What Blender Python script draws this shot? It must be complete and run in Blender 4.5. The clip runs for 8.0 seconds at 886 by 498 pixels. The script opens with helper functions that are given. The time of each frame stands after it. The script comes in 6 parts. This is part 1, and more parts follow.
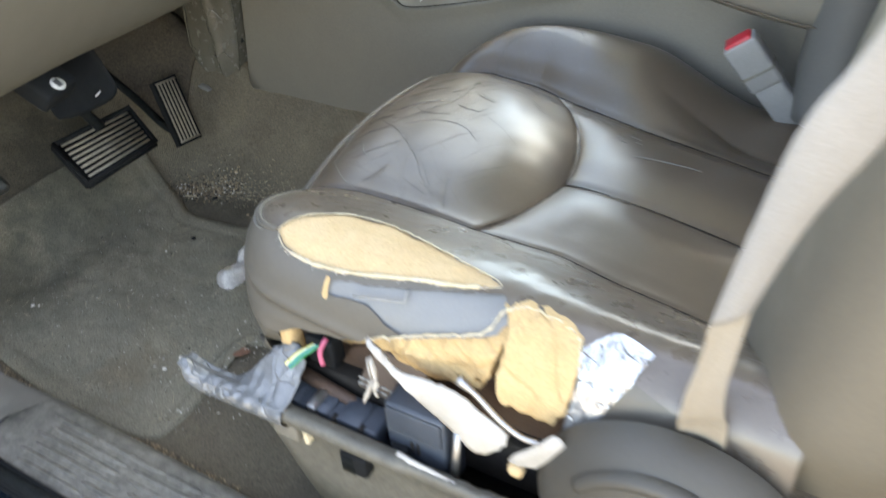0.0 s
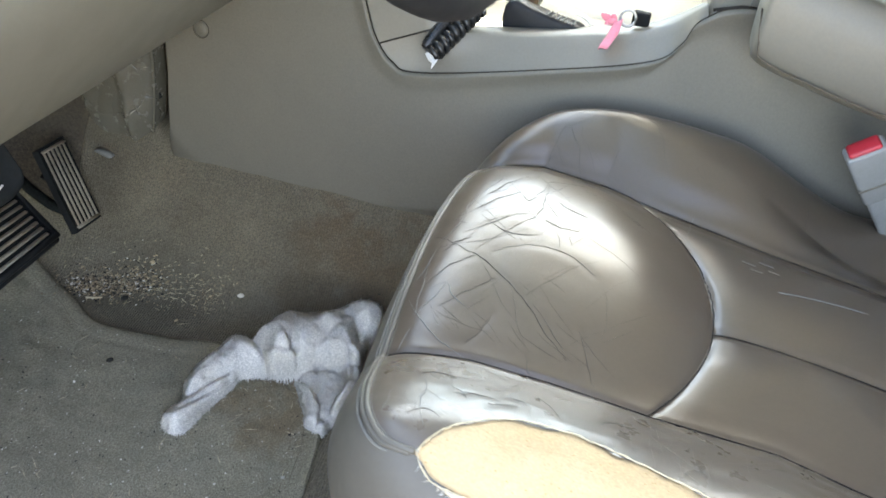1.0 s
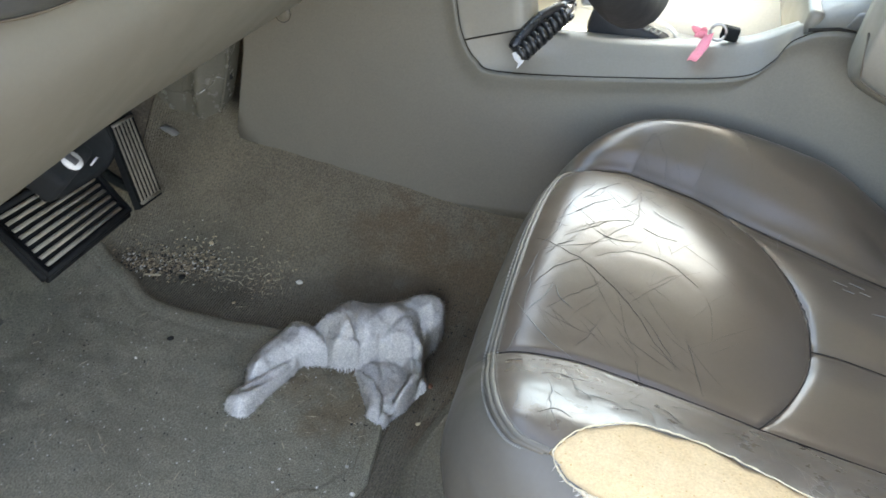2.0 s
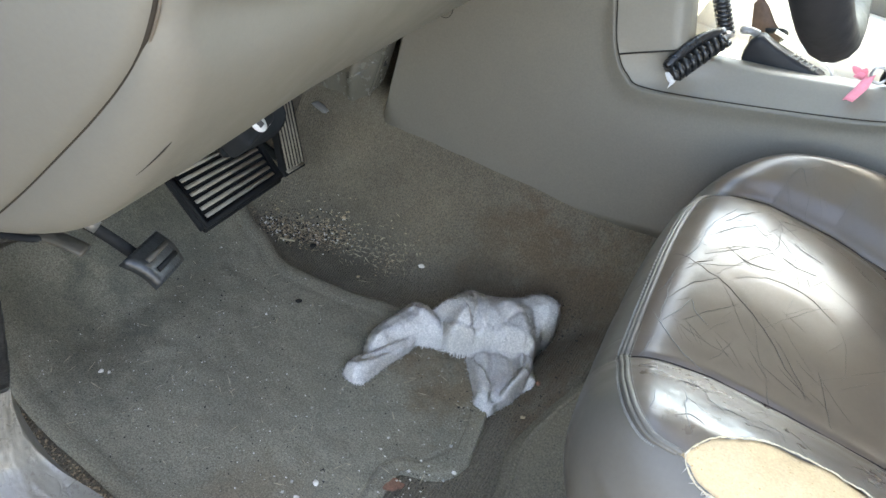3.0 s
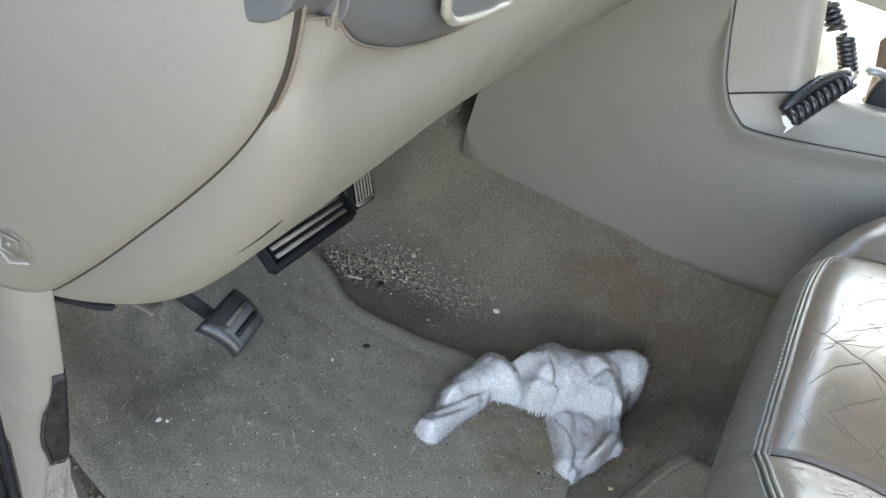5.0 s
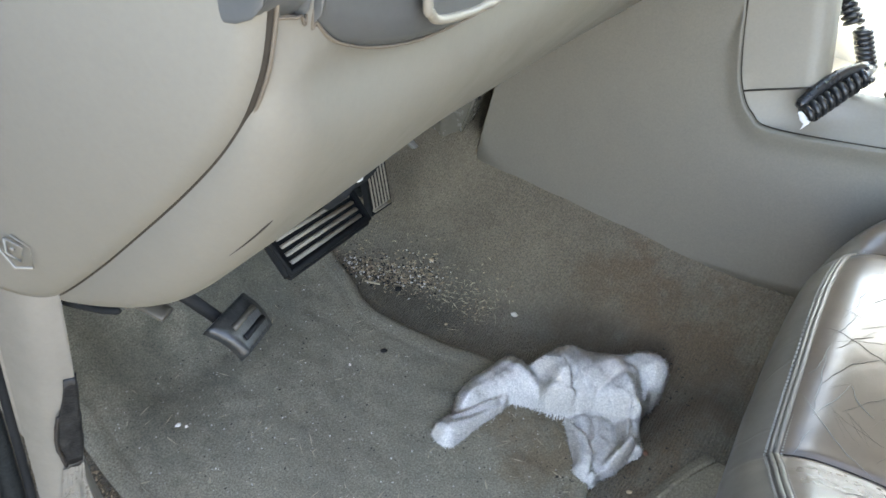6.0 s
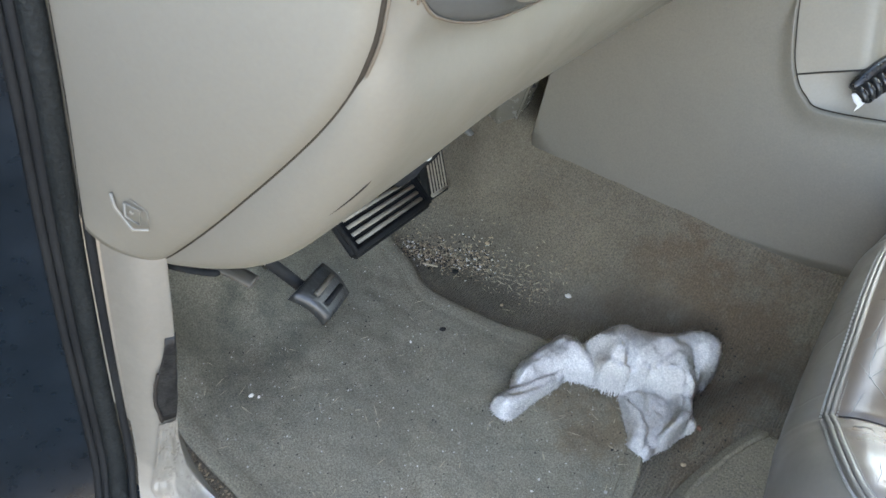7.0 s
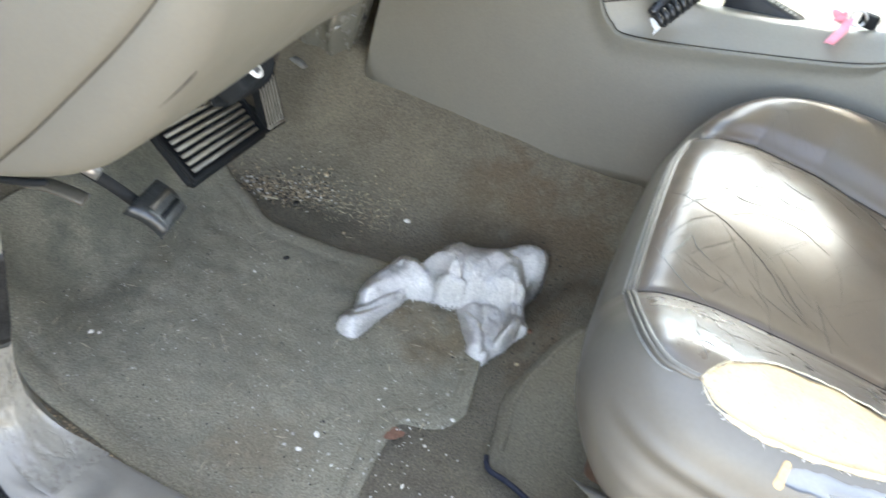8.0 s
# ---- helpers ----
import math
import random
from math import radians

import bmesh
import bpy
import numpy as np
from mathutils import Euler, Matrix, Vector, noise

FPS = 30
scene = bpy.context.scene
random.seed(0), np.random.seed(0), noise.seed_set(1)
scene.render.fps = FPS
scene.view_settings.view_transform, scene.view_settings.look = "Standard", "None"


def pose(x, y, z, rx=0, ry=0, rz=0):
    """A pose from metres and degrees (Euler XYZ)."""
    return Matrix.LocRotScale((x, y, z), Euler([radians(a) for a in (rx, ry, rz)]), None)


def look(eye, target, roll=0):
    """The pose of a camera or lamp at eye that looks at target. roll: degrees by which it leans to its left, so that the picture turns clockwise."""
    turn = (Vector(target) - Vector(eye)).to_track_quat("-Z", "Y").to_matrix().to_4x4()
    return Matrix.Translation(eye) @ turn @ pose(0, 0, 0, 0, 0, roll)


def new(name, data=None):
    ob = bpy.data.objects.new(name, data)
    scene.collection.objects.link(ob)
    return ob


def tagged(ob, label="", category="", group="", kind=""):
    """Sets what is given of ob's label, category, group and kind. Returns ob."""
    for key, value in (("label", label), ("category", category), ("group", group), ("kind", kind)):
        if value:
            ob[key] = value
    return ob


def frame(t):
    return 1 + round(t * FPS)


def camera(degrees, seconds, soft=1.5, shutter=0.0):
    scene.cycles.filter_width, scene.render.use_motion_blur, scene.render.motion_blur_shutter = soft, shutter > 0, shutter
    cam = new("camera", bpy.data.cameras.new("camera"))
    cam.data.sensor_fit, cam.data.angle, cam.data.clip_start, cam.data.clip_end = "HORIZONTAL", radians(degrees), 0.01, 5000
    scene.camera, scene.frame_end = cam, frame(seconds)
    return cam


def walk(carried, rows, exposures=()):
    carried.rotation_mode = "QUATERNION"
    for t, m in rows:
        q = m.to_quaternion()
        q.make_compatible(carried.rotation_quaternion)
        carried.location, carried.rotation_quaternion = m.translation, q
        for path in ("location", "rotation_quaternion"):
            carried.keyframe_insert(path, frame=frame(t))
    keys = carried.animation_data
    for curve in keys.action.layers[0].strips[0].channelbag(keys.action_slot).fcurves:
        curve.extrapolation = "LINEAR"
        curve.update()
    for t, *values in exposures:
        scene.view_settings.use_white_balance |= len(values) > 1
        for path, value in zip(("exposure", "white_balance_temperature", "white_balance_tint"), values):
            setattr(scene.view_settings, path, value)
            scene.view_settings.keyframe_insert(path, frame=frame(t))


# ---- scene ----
cam = camera(58.3, 8.0, soft=1.5, shutter=0.3)
PATH = [
    (0, (0.673, -0.346, 0.775), (-0.152, 0.986, -0.469), -4.2),
    (0.3, (0.539, -0.283, 0.758), (-0.262, 1.083, -0.465), -6.1),
    (0.6, (0.431, -0.23, 0.745), (-0.281, 1.157, -0.509), -5.0),
    (0.8, (0.373, -0.221, 0.74), (-0.142, 1.256, -0.507), 1.4),
    (1, (0.311, -0.226, 0.75), (-0.048, 1.309, -0.482), 5.8),
    (1.2, (0.26, -0.232, 0.755), (-0.016, 1.323, -0.472), 8.6),
    (2.3, (0.204, -0.279, 0.739), (-0.17, 1.239, -0.509), 11.9),
    (2.5, (0.19, -0.297, 0.745), (-0.26, 1.19, -0.515), 11.9),
    (3, (0.176, -0.312, 0.746), (-0.339, 1.154, -0.513), 13.6),
    (3.5, (0.164, -0.299, 0.734), (-0.393, 1.149, -0.528), 13.1),
    (4, (0.112, -0.256, 0.712), (-0.52, 1.138, -0.576), 12.4),
    (4.5, (0.079, -0.269, 0.718), (-0.497, 1.167, -0.549), 14.5),
    (5.8, (0.107, -0.252, 0.723), (-0.556, 1.164, -0.525), 11.1),
    (6, (0.107, -0.256, 0.722), (-0.568, 1.148, -0.533), 10.8),
    (6.5, (0.107, -0.267, 0.72), (-0.638, 1.089, -0.548), 8.9),
    (7, (0.111, -0.303, 0.727), (-0.646, 1.043, -0.545), 8.5),
    (7.5, (0.121, -0.337, 0.73), (-0.511, 1.07, -0.544), 11.2),
    (8, (0.149, -0.344, 0.72), (-0.238, 1.133, -0.571), 15.1),
]
walk(cam, [(t, look(eye, target, roll)) for t, eye, target, roll in PATH], [(0.0, 3.72, 8850, 15), (0.5, 3.79, 8600, 15), (1.0, 3.97, 8500, 15), (2.5, 3.70, 8250, 15), (3.0, 3.91, 8150, 15), (3.5, 3.96, 8100, 15), (4.0, 3.95, 8080, 15), (4.5, 4.09, 8060, 15), (6.0, 4.22, 8000, 15), (7.0, 4.26, 8000, 15), (7.5, 4.40, 8200, 15), (8.0, 4.41, 8450, 15)])

# ---- daylight: clear sky, sun over the passenger side ----
SUN_ELEVATION, SUN_TURN = radians(46), radians(7)
world = bpy.data.worlds.new("sky")
scene.world = world
world.use_nodes = True
sky_node = world.node_tree.nodes.new("ShaderNodeTexSky")
sky_node.sky_type, sky_node.sun_disc = "NISHITA", False
sky_node.dust_density, sky_node.air_density, sky_node.ozone_density = 1.7, 0.9, 0.6
sky_node.sun_elevation, sky_node.sun_rotation = SUN_ELEVATION, SUN_TURN
world.node_tree.links.new(sky_node.outputs[0], world.node_tree.nodes["Background"].inputs[0])
world.node_tree.nodes["Background"].inputs[1].default_value = 0.15
sun_data = bpy.data.lights.new("sun", "SUN")
sun_data.energy, sun_data.angle, sun_data.color = 5.0, radians(0.55), (1.0, 0.95, 0.87)
sun = new("sun", sun_data)
sun.matrix_basis = look((math.sin(SUN_TURN) * 4, math.cos(SUN_TURN) * 4, math.tan(SUN_ELEVATION) * 4), (0, 0, 0))


# ---- materials ----
def material(name, base, rough, second=None, large=6.0, spread=0.5, fine=220.0, grain=0.12, bump=0.15, bump_scale=400.0, bump_depth=0.001, metal=0.0,
             rough_spread=0.12, creases=None, weave=None, sheen=0.0, specks=None, island=0.0, stain=None, fleck=None, lines=None, spec=0.5):
    """A procedural surface: two colours mixed in large patches, fine grain, relief; all at sizes in metres."""
    m = bpy.data.materials.new(name)
    m.use_nodes = True
    nt = m.node_tree
    bsdf = nt.nodes["Principled BSDF"]
    link = nt.links.new

    def node(kind, **sets):
        n = nt.nodes.new(kind)
        for k, v in sets.items():
            n.inputs[k].default_value = v
        return n

    coord = nt.nodes.new("ShaderNodeTexCoord").outputs["Object"]

    def noise_at(scale, detail=4.0, rough_=0.55, distort=0.0):
        n = node("ShaderNodeTexNoise", Scale=scale, Detail=detail, Roughness=rough_, Distortion=distort)
        link(coord, n.inputs["Vector"])
        return n.outputs["Fac"]

    def remap(src, a, b, c, d):
        n = node("ShaderNodeMapRange", **{"From Min": a, "From Max": b, "To Min": c, "To Max": d})
        link(src, n.inputs["Value"])
        return n.outputs["Result"]

    def mix(kind, fac, a, b):
        n = nt.nodes.new("ShaderNodeMix")
        n.data_type, n.blend_type = "RGBA", kind
        for slot, v in ((0, fac), (6, a), (7, b)):
            if isinstance(v, (int, float, tuple)):
                n.inputs[slot].default_value = v
            else:
                link(v, n.inputs[slot])
        return n.outputs[2]

    def math_(op, a, b):
        n = nt.nodes.new("ShaderNodeMath")
        n.operation = op
        for slot, v in ((0, a), (1, b)):
            if isinstance(v, (int, float)):
                n.inputs[slot].default_value = v
            else:
                link(v, n.inputs[slot])
        return n.outputs[0]

    second = second or tuple(c * 0.75 for c in base)
    patches = remap(noise_at(large, 5.0, 0.6), 0.5 - spread / 2, 0.5 + spread / 2, 0.0, 1.0)
    colour = mix("MIX", patches, (*base, 1), (*second, 1))
    fine_fac = noise_at(fine, 3.0, 0.6)
    shade = remap(fine_fac, 0.25, 0.75, 1.0 - grain, 1.0 + grain)
    both = nt.nodes.new("ShaderNodeCombineColor")
    for i in range(3):
        link(shade, both.inputs[i])
    colour = mix("MULTIPLY", 1.0, colour, both.outputs[0])
    # some spots are real stains, others put shade into the colour
    for spot in stain or ():
        dist = nt.nodes.new("ShaderNodeVectorMath")
        dist.operation = "DISTANCE"
        link(coord, dist.inputs[0])
        dist.inputs[1].default_value = spot[0]
        near = remap(dist.outputs["Value"], spot[1] * .25, spot[1], 0.52, 0.0)
        spot_mask = remap(math_("ADD", noise_at(24, 6.0, .7), near), 0.82, 1.06, 0.0, 0.9)
        colour = mix("MIX", spot_mask, colour, (*spot[2], 1))
    if island:
        geo_node = nt.nodes.new("ShaderNodeNewGeometry")
        vary = remap(geo_node.outputs["Random Per Island"], 0.0, 1.0, 1.0 - island, 1.0 + island)
        tint = nt.nodes.new("ShaderNodeCombineColor")
        for i in range(3):
            link(vary, tint.inputs[i])
        colour = mix("MULTIPLY", 1.0, colour, tint.outputs[0])
    height = noise_at(bump_scale, 3.0, 0.6)
    if fleck:
        f_scale, f_low, f_high = fleck
        lit = remap(noise_at(f_scale, 5.0, 0.78), 0.36, 0.64, f_low, f_high)
        f_col = nt.nodes.new("ShaderNodeCombineColor")
        for i in range(3):
            link(lit, f_col.inputs[i])
        colour = mix("MULTIPLY", 1.0, colour, f_col.outputs[0])
    if specks:
        s_scale, s_size, s_colour = specks
        vor = node("ShaderNodeTexVoronoi", Scale=s_scale)
        link(coord, vor.inputs["Vector"])
        colour = mix("MIX", math_("LESS_THAN", vor.outputs["Distance"], s_size), colour, (*s_colour, 1))
    if weave:
        w = node("ShaderNodeTexWave", Scale=weave, Distortion=1.5, Detail=1.0)
        link(coord, w.inputs["Vector"])
        height = math_("ADD", height, math_("MULTIPLY", w.outputs["Fac"], 0.3))
        w_col = nt.nodes.new("ShaderNodeCombineColor")
        rows_lit = remap(w.outputs["Fac"], 0.0, 1.0, 0.95, 1.04)
        for i in range(3):
            link(rows_lit, w_col.inputs[i])
        colour = mix("MULTIPLY", 1.0, colour, w_col.outputs[0])
    fine_lines = None
    if lines:
        # long thin cracks: level lines of stretched noise in two crossing directions
        l_scale, l_stretch, l_width, l_depth, l_dark = lines
        for turn, seed in ((0.6, 0.0), (-0.55, 3.7), (1.5, 8.1)):
            mp = nt.nodes.new("ShaderNodeMapping")
            turned = nt.nodes.new("ShaderNodeMapping")
            turned.inputs["Rotation"].default_value = (0, 0, turn)
            turned.inputs["Location"].default_value = (seed, seed, 0)
            mp.inputs["Scale"].default_value = (l_scale, l_scale * l_stretch, l_scale * 0.6)
            link(coord, turned.inputs["Vector"])
            link(turned.outputs[0], mp.inputs["Vector"])
            ln = node("ShaderNodeTexNoise", Scale=1.0, Detail=2.5, Roughness=0.55)
            link(mp.outputs[0], ln.inputs["Vector"])
            off = nt.nodes.new("ShaderNodeMath")
            off.operation = "ABSOLUTE"
            link(math_("SUBTRACT", ln.outputs["Fac"], 0.5), off.inputs[0])
            near_line = remap(off.outputs[0], 0.0, l_width, 1.0, 0.0)
            here = remap(noise_at(9 + seed, 2.0), 0.44, 0.56, 0.0, 1.0)
            one = math_("MULTIPLY", near_line, here)
            fine_lines = one if fine_lines is None else math_("MAXIMUM", fine_lines, one)
        colour = mix("MIX", math_("MULTIPLY", fine_lines, l_dark), colour, (base[0] * .3, base[1] * .3, base[2] * .3, 1))
    link(colour, bsdf.inputs["Base Color"])
    bsdf.inputs["Metallic"].default_value = metal
    bsdf.inputs["Specular IOR Level"].default_value = spec
    r = remap(noise_at(large * 4, 4.0, 0.6), 0.15, 0.85, max(0.03, rough - rough_spread), min(1.0, rough + rough_spread))
    link(r, bsdf.inputs["Roughness"])
    if sheen:
        bsdf.inputs["Sheen Weight"].default_value = sheen
    b = node("ShaderNodeBump", Strength=bump, Distance=bump_depth)
    link(height, b.inputs["Height"])
    normal = b.outputs["Normal"]
    if creases:
        c_scale, c_width, c_depth = creases
        warp = node("ShaderNodeTexNoise", Scale=c_scale * 0.7, Detail=3.0)
        link(coord, warp.inputs["Vector"])
        vm = nt.nodes.new("ShaderNodeVectorMath")
        vm.operation = "MULTIPLY_ADD"
        link(warp.outputs["Color"], vm.inputs[0])
        vm.inputs[1].default_value = (1.3 / c_scale,) * 3
        link(coord, vm.inputs[2])
        vor = nt.nodes.new("ShaderNodeTexVoronoi")
        vor.feature = "DISTANCE_TO_EDGE"
        vor.inputs["Scale"].default_value = c_scale
        link(vm.outputs[0], vor.inputs["Vector"])
        where = remap(noise_at(c_scale * 0.35, 2.0), 0.48, 0.62, 0.0, 1.0)
        line = math_("MULTIPLY", remap(vor.outputs["Distance"], 0.0, c_width, -1.0, 0.0), where)
        soft_lumps = math_("MULTIPLY", noise_at(c_scale * 1.3, 2.0), 1.6)
        b2 = node("ShaderNodeBump", Strength=1.0, Distance=c_depth)
        link(math_("ADD", line, soft_lumps) if c_width else soft_lumps, b2.inputs["Height"])
        link(normal, b2.inputs["Normal"])
        normal = b2.outputs["Normal"]
    if lines:
        b3 = node("ShaderNodeBump", Strength=1.0, Distance=lines[3])
        link(math_("MULTIPLY", fine_lines, -1.0), b3.inputs["Height"])
        link(normal, b3.inputs["Normal"])
        normal = b3.outputs["Normal"]
    link(normal, bsdf.inputs["Normal"])
    return m


def glass_material(name, tint):
    m = bpy.data.materials.new(name)
    m.use_nodes = True
    nt = m.node_tree
    nt.nodes.remove(nt.nodes["Principled BSDF"])
    clear, gloss, both = nt.nodes.new("ShaderNodeBsdfTransparent"), nt.nodes.new("ShaderNodeBsdfGlossy"), nt.nodes.new("ShaderNodeMixShader")
    clear.inputs[0].default_value = (*tint, 1)
    gloss.inputs["Roughness"].default_value = 0.02
    both.inputs[0].default_value = 0.05
    nt.links.new(clear.outputs[0], both.inputs[1])
    nt.links.new(gloss.outputs[0], both.inputs[2])
    nt.links.new(both.outputs[0], nt.nodes["Material Output"].inputs[0])
    return m


M = {
    "leather": material("worn_leather", (.100, .075, .053), .31, (.088, .066, .047), 5, .9, 300, .05, .10, 900, .0004, rough_spread=.02, spec=.74, creases=(30, 0, .00010)),
    "leather_cracked": material("cracked_glossy_leather", (.126, .101, .076), .28, (.108, .087, .066), 12, .8, 300, .08, .12, 700, .0004, rough_spread=.02, spec=.72, creases=(24, 0, .00012), lines=(8, 6, .0022, .00010, .3)),
    # passenger leather made paler so it bounces more light onto the dash
    "bounce_leather": material("light_bounce_leather", (.36, .325, .265), .5, (.31, .28, .225), 7, .5, 260, .05, .15, 700, .0004),
    "leather_side": material("grey_vinyl", (.123, .110, .087), .46, (.106, .094, .075), 7, .8, 260, .05, .12, 900, .0004, creases=(14, .04, .0002), spec=.48),
    "leather_back": material("beige_leather", (.158, .133, .096), .48, (.138, .116, .084), 7, .5, 260, .05, .15, 700, .0004),
    "foam": material("aged_foam", (.60, .44, .25), .9, (.54, .37, .19), 16, .5, 500, .15, .5, 700, .0012, specks=(160, .10, (.45, .29, .12))),
    "foam_torn": material("torn_foam", (.58, .405, .205), .9, (.48, .315, .145), 22, .6, 400, .14, .8, 260, .002),
    "fray": material("frayed_edge", (.68, .59, .42), .9, (.56, .46, .28), 60, .5, 700, .2, .8, 500, .002),
    "felt": material("white_felt", (.52, .485, .43), .95, (.40, .36, .30), 30, .5, 800, .12, .6, 600, .0015),
    "backing": material("blue_grey_backing", (.185, .187, .178), .5, (.21, .21, .198), 20, .5, 500, .06, .2, 600, .0005),
    "foil": material("silver_tape", (.62, .63, .62), .22, (.48, .49, .48), 25, .5, 300, .08, .3, 60, .001, metal=.6, creases=(30, .05, .0022), lines=(16, 3, .012, .0012, .85)),
    "tape_wrap": material("grey_cloth_tape", (.235, .24, .237), .33, (.15, .155, .153), 25, .5, 300, .08, .3, 120, .001, metal=.3, creases=(40, .06, .0010)),
    "stitch": material("pale_thread", (.34, .335, .30), .8, None, 90, .5, 900, .2, .3, 900, .0005),
    "piping": material("grey_piping", (.130, .118, .096), .45, None, 30, .5, 300, .08, .2, 800, .0004, spec=.4),
    "console": material("grey_console_plastic", (.139, .126, .100), .5, (.122, .111, .088), 5, .6, 350, .06, .25, 1500, .0003, fleck=(500, .93, 1.07)),
    "console_trim": material("light_grey_trim", (.190, .173, .140), .46, (.172, .157, .127), 6, .5, 350, .05, .2, 1500, .0003),
    "dash": material("beige_dash_plastic", (.144, .134, .109), .56, (.135, .126, .102), 4, .5, 350, .035, .22, 1600, .0003, spec=.42),
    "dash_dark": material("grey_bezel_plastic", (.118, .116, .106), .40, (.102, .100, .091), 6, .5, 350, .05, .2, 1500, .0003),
    "valance": material("scuffed_olive_grey_plastic", (.128, .118, .092), .5, (.092, .085, .066), 16, .5, 260, .12, .3, 300, .0008, fleck=(90, .82, 1.18)),
    "bezel": material("slate_bezel_plastic", (.074, .076, .073), .42, (.062, .064, .061), 6, .5, 350, .05, .2, 1500, .0003),
    "recliner": material("scuffed_grey_cover", (.070, .063, .050), .5, (.058, .052, .041), 8, .5, 300, .06, .2, 1200, .0004, spec=.4),
    "kick": material("pale_grey_trim", (.165, .153, .128), .42, (.132, .121, .100), 14, .6, 300, .05, .2, 1200, .0004),
    "sill": material("scuffed_sill_plastic", (.105, .100, .082), .5, (.165, .155, .130), 22, .3, 120, .22, .6, 160, .002, fleck=(70, .7, 1.25)),
    "groove": material("dark_gap", (.030, .026, .022), .8, None, 20, .5, 300, .1, .1, 500, .0005, spec=.2),
    "stain_dark": material("dark_brown_gap", (.030, .025, .019), .8, (.022, .018, .013), 40, .6, 300, .1, .1, 500, .0005, spec=.2),
    "stain": material("rust_brown_dirt", (.080, .062, .043), .8, (.11, .090, .065), 40, .6, 300, .1, .1, 500, .0005),
    # spots beside the grit and in the far footwell paint shade; brown ones are stains
    "carpet": material("olive_carpet", (.172, .144, .100), .95, (.112, .094, .066), 8, .42, 480, .25, 1.0, 360, .003, weave=95, fleck=(420, .62, 1.40), stain=(((.09, .49, .06), .24, (.104, .072, .043)), ((.13, .36, .0), .15, (.115, .080, .047)), ((-.02, .53, .10), .12, (.118, .085, .052)), ((-.26, .455, .0), .17, (.100, .088, .062)), ((-.05, .50, .05), .12, (.118, .092, .060)), ((-.52, .36, .1), .22, (.078, .070, .052)))),
    # spots at the left, under the dash, paint shade; the others are stains
    "mat": material("grey_floor_mat", (.262, .232, .166), .95, (.190, .174, .128), 11, .42, 700, .2, .7, 900, .002, fleck=(560, .50, 1.52), stain=(((.0, .36, .0), .18, (.19, .142, .086)), ((-.38, .11, .03), .20, (.150, .137, .098)), ((-.44, .28, .03), .24, (.135, .126, .092)), ((-.20, .20, .0), .18, (.190, .170, .122)), ((-.10, .08, .0), .12, (.205, .168, .112)), ((-.33, .27, .0), .13, (.17, .152, .108)))),
    "flap": material("green_grey_flap", (.148, .128, .090), .9, (.178, .150, .104), 9, .5, 450, .3, .8, 400, .003, fleck=(500, .7, 1.3)),
    "blue_edge": material("blue_edging", (.012, .016, .034), .7, None, 30, .5, 500, .2, .3, 600, .001),
    # darker than the nap: shade between the tufts put into the cloth colour
    "towel_base": material("shaded_cotton_base", (.72, .675, .62), .98, (.60, .56, .51), 24, .5, 900, .06, .8, 600, .0012),
    "towel": material("white_terry", (.95, .905, .84), .98, (.86, .81, .745), 26, .5, 900, .06, .8, 600, .0012, fleck=(420, .78, 1.08), island=.2, stain=(((.062, .350, .024), .085, (.80, .73, .65)), ((.005, .445, .055), .07, (.68, .62, .555)), ((.035, .48, .06), .05, (.70, .65, .58)))),
    "cable": material("glossy_black_cable", (.010, .011, .012), .30, (.018, .019, .020), 30, .5, 400, .2, .2, 500, .0004, spec=.55),
    "rubber": material("black_rubber", (.008, .009, .010), .66, (.015, .016, .016), 18, .5, 400, .2, .4, 500, .0008, spec=.10),
    "rubber_worn": material("dusty_rubber", (.007, .009, .009), .66, (.014, .016, .016), 25, .45, 400, .3, .8, 300, .0015, spec=.12, fleck=(240, .75, 1.3)),
    "pad": material("polished_pedal_rubber", (.012, .014, .015), .36, (.030, .033, .033), 30, .5, 400, .25, .5, 300, .001, spec=.45, fleck=(150, .7, 1.4)),
    "broken": material("torn_black_plastic", (.005, .005, .005), .55, (.014, .014, .013), 40, .34, 260, .3, .9, 70, .003, spec=.25, fleck=(120, .5, 1.9)),
    "leather_crack": material("dark_leather_crack", (.060, .050, .039), .45, (.08, .068, .054), 60, .5, 500, .15, .2, 700, .0003, spec=.4),
    "leather_rub": material("rubbed_leather_crease", (.20, .196, .18), .4, (.15, .146, .134), 60, .5, 500, .15, .2, 700, .0003, spec=.4),
    # dark brown that stands for shadow on the firewall
    "toe_dark": material("dark_toe_brown", (.075, .062, .046), .95, (.050, .042, .034), 20, .5, 400, .25, .8, 300, .002, spec=.15, fleck=(250, .7, 1.3)),
    "rib": material("worn_pedal_rib", (.34, .305, .245), .6, (.20, .175, .135), 60, .6, 500, .25, .5, 500, .001),
    "steel": material("bare_steel", (.45, .45, .44), .35, (.3, .28, .26), 30, .5, 500, .1, .2, 500, .0005, metal=.9),
    "rust": material("brown_seat_frame", (.075, .048, .035), .6, (.12, .07, .045), 25, .5, 300, .2, .4, 400, .001, metal=.2),
    "frame_brown": material("brown_primed_steel", (.130, .098, .078), .6, (.105, .076, .060), 25, .5, 300, .1, .3, 400, .001),
    "rust_spot": material("rust_spot", (.26, .11, .07), .9, (.18, .10, .06), 60, .6, 500, .3, .5, 500, .002),
    "module": material("blue_black_plastic", (.040, .050, .062), .45, (.055, .066, .080), 20, .5, 400, .1, .25, 700, .0005),
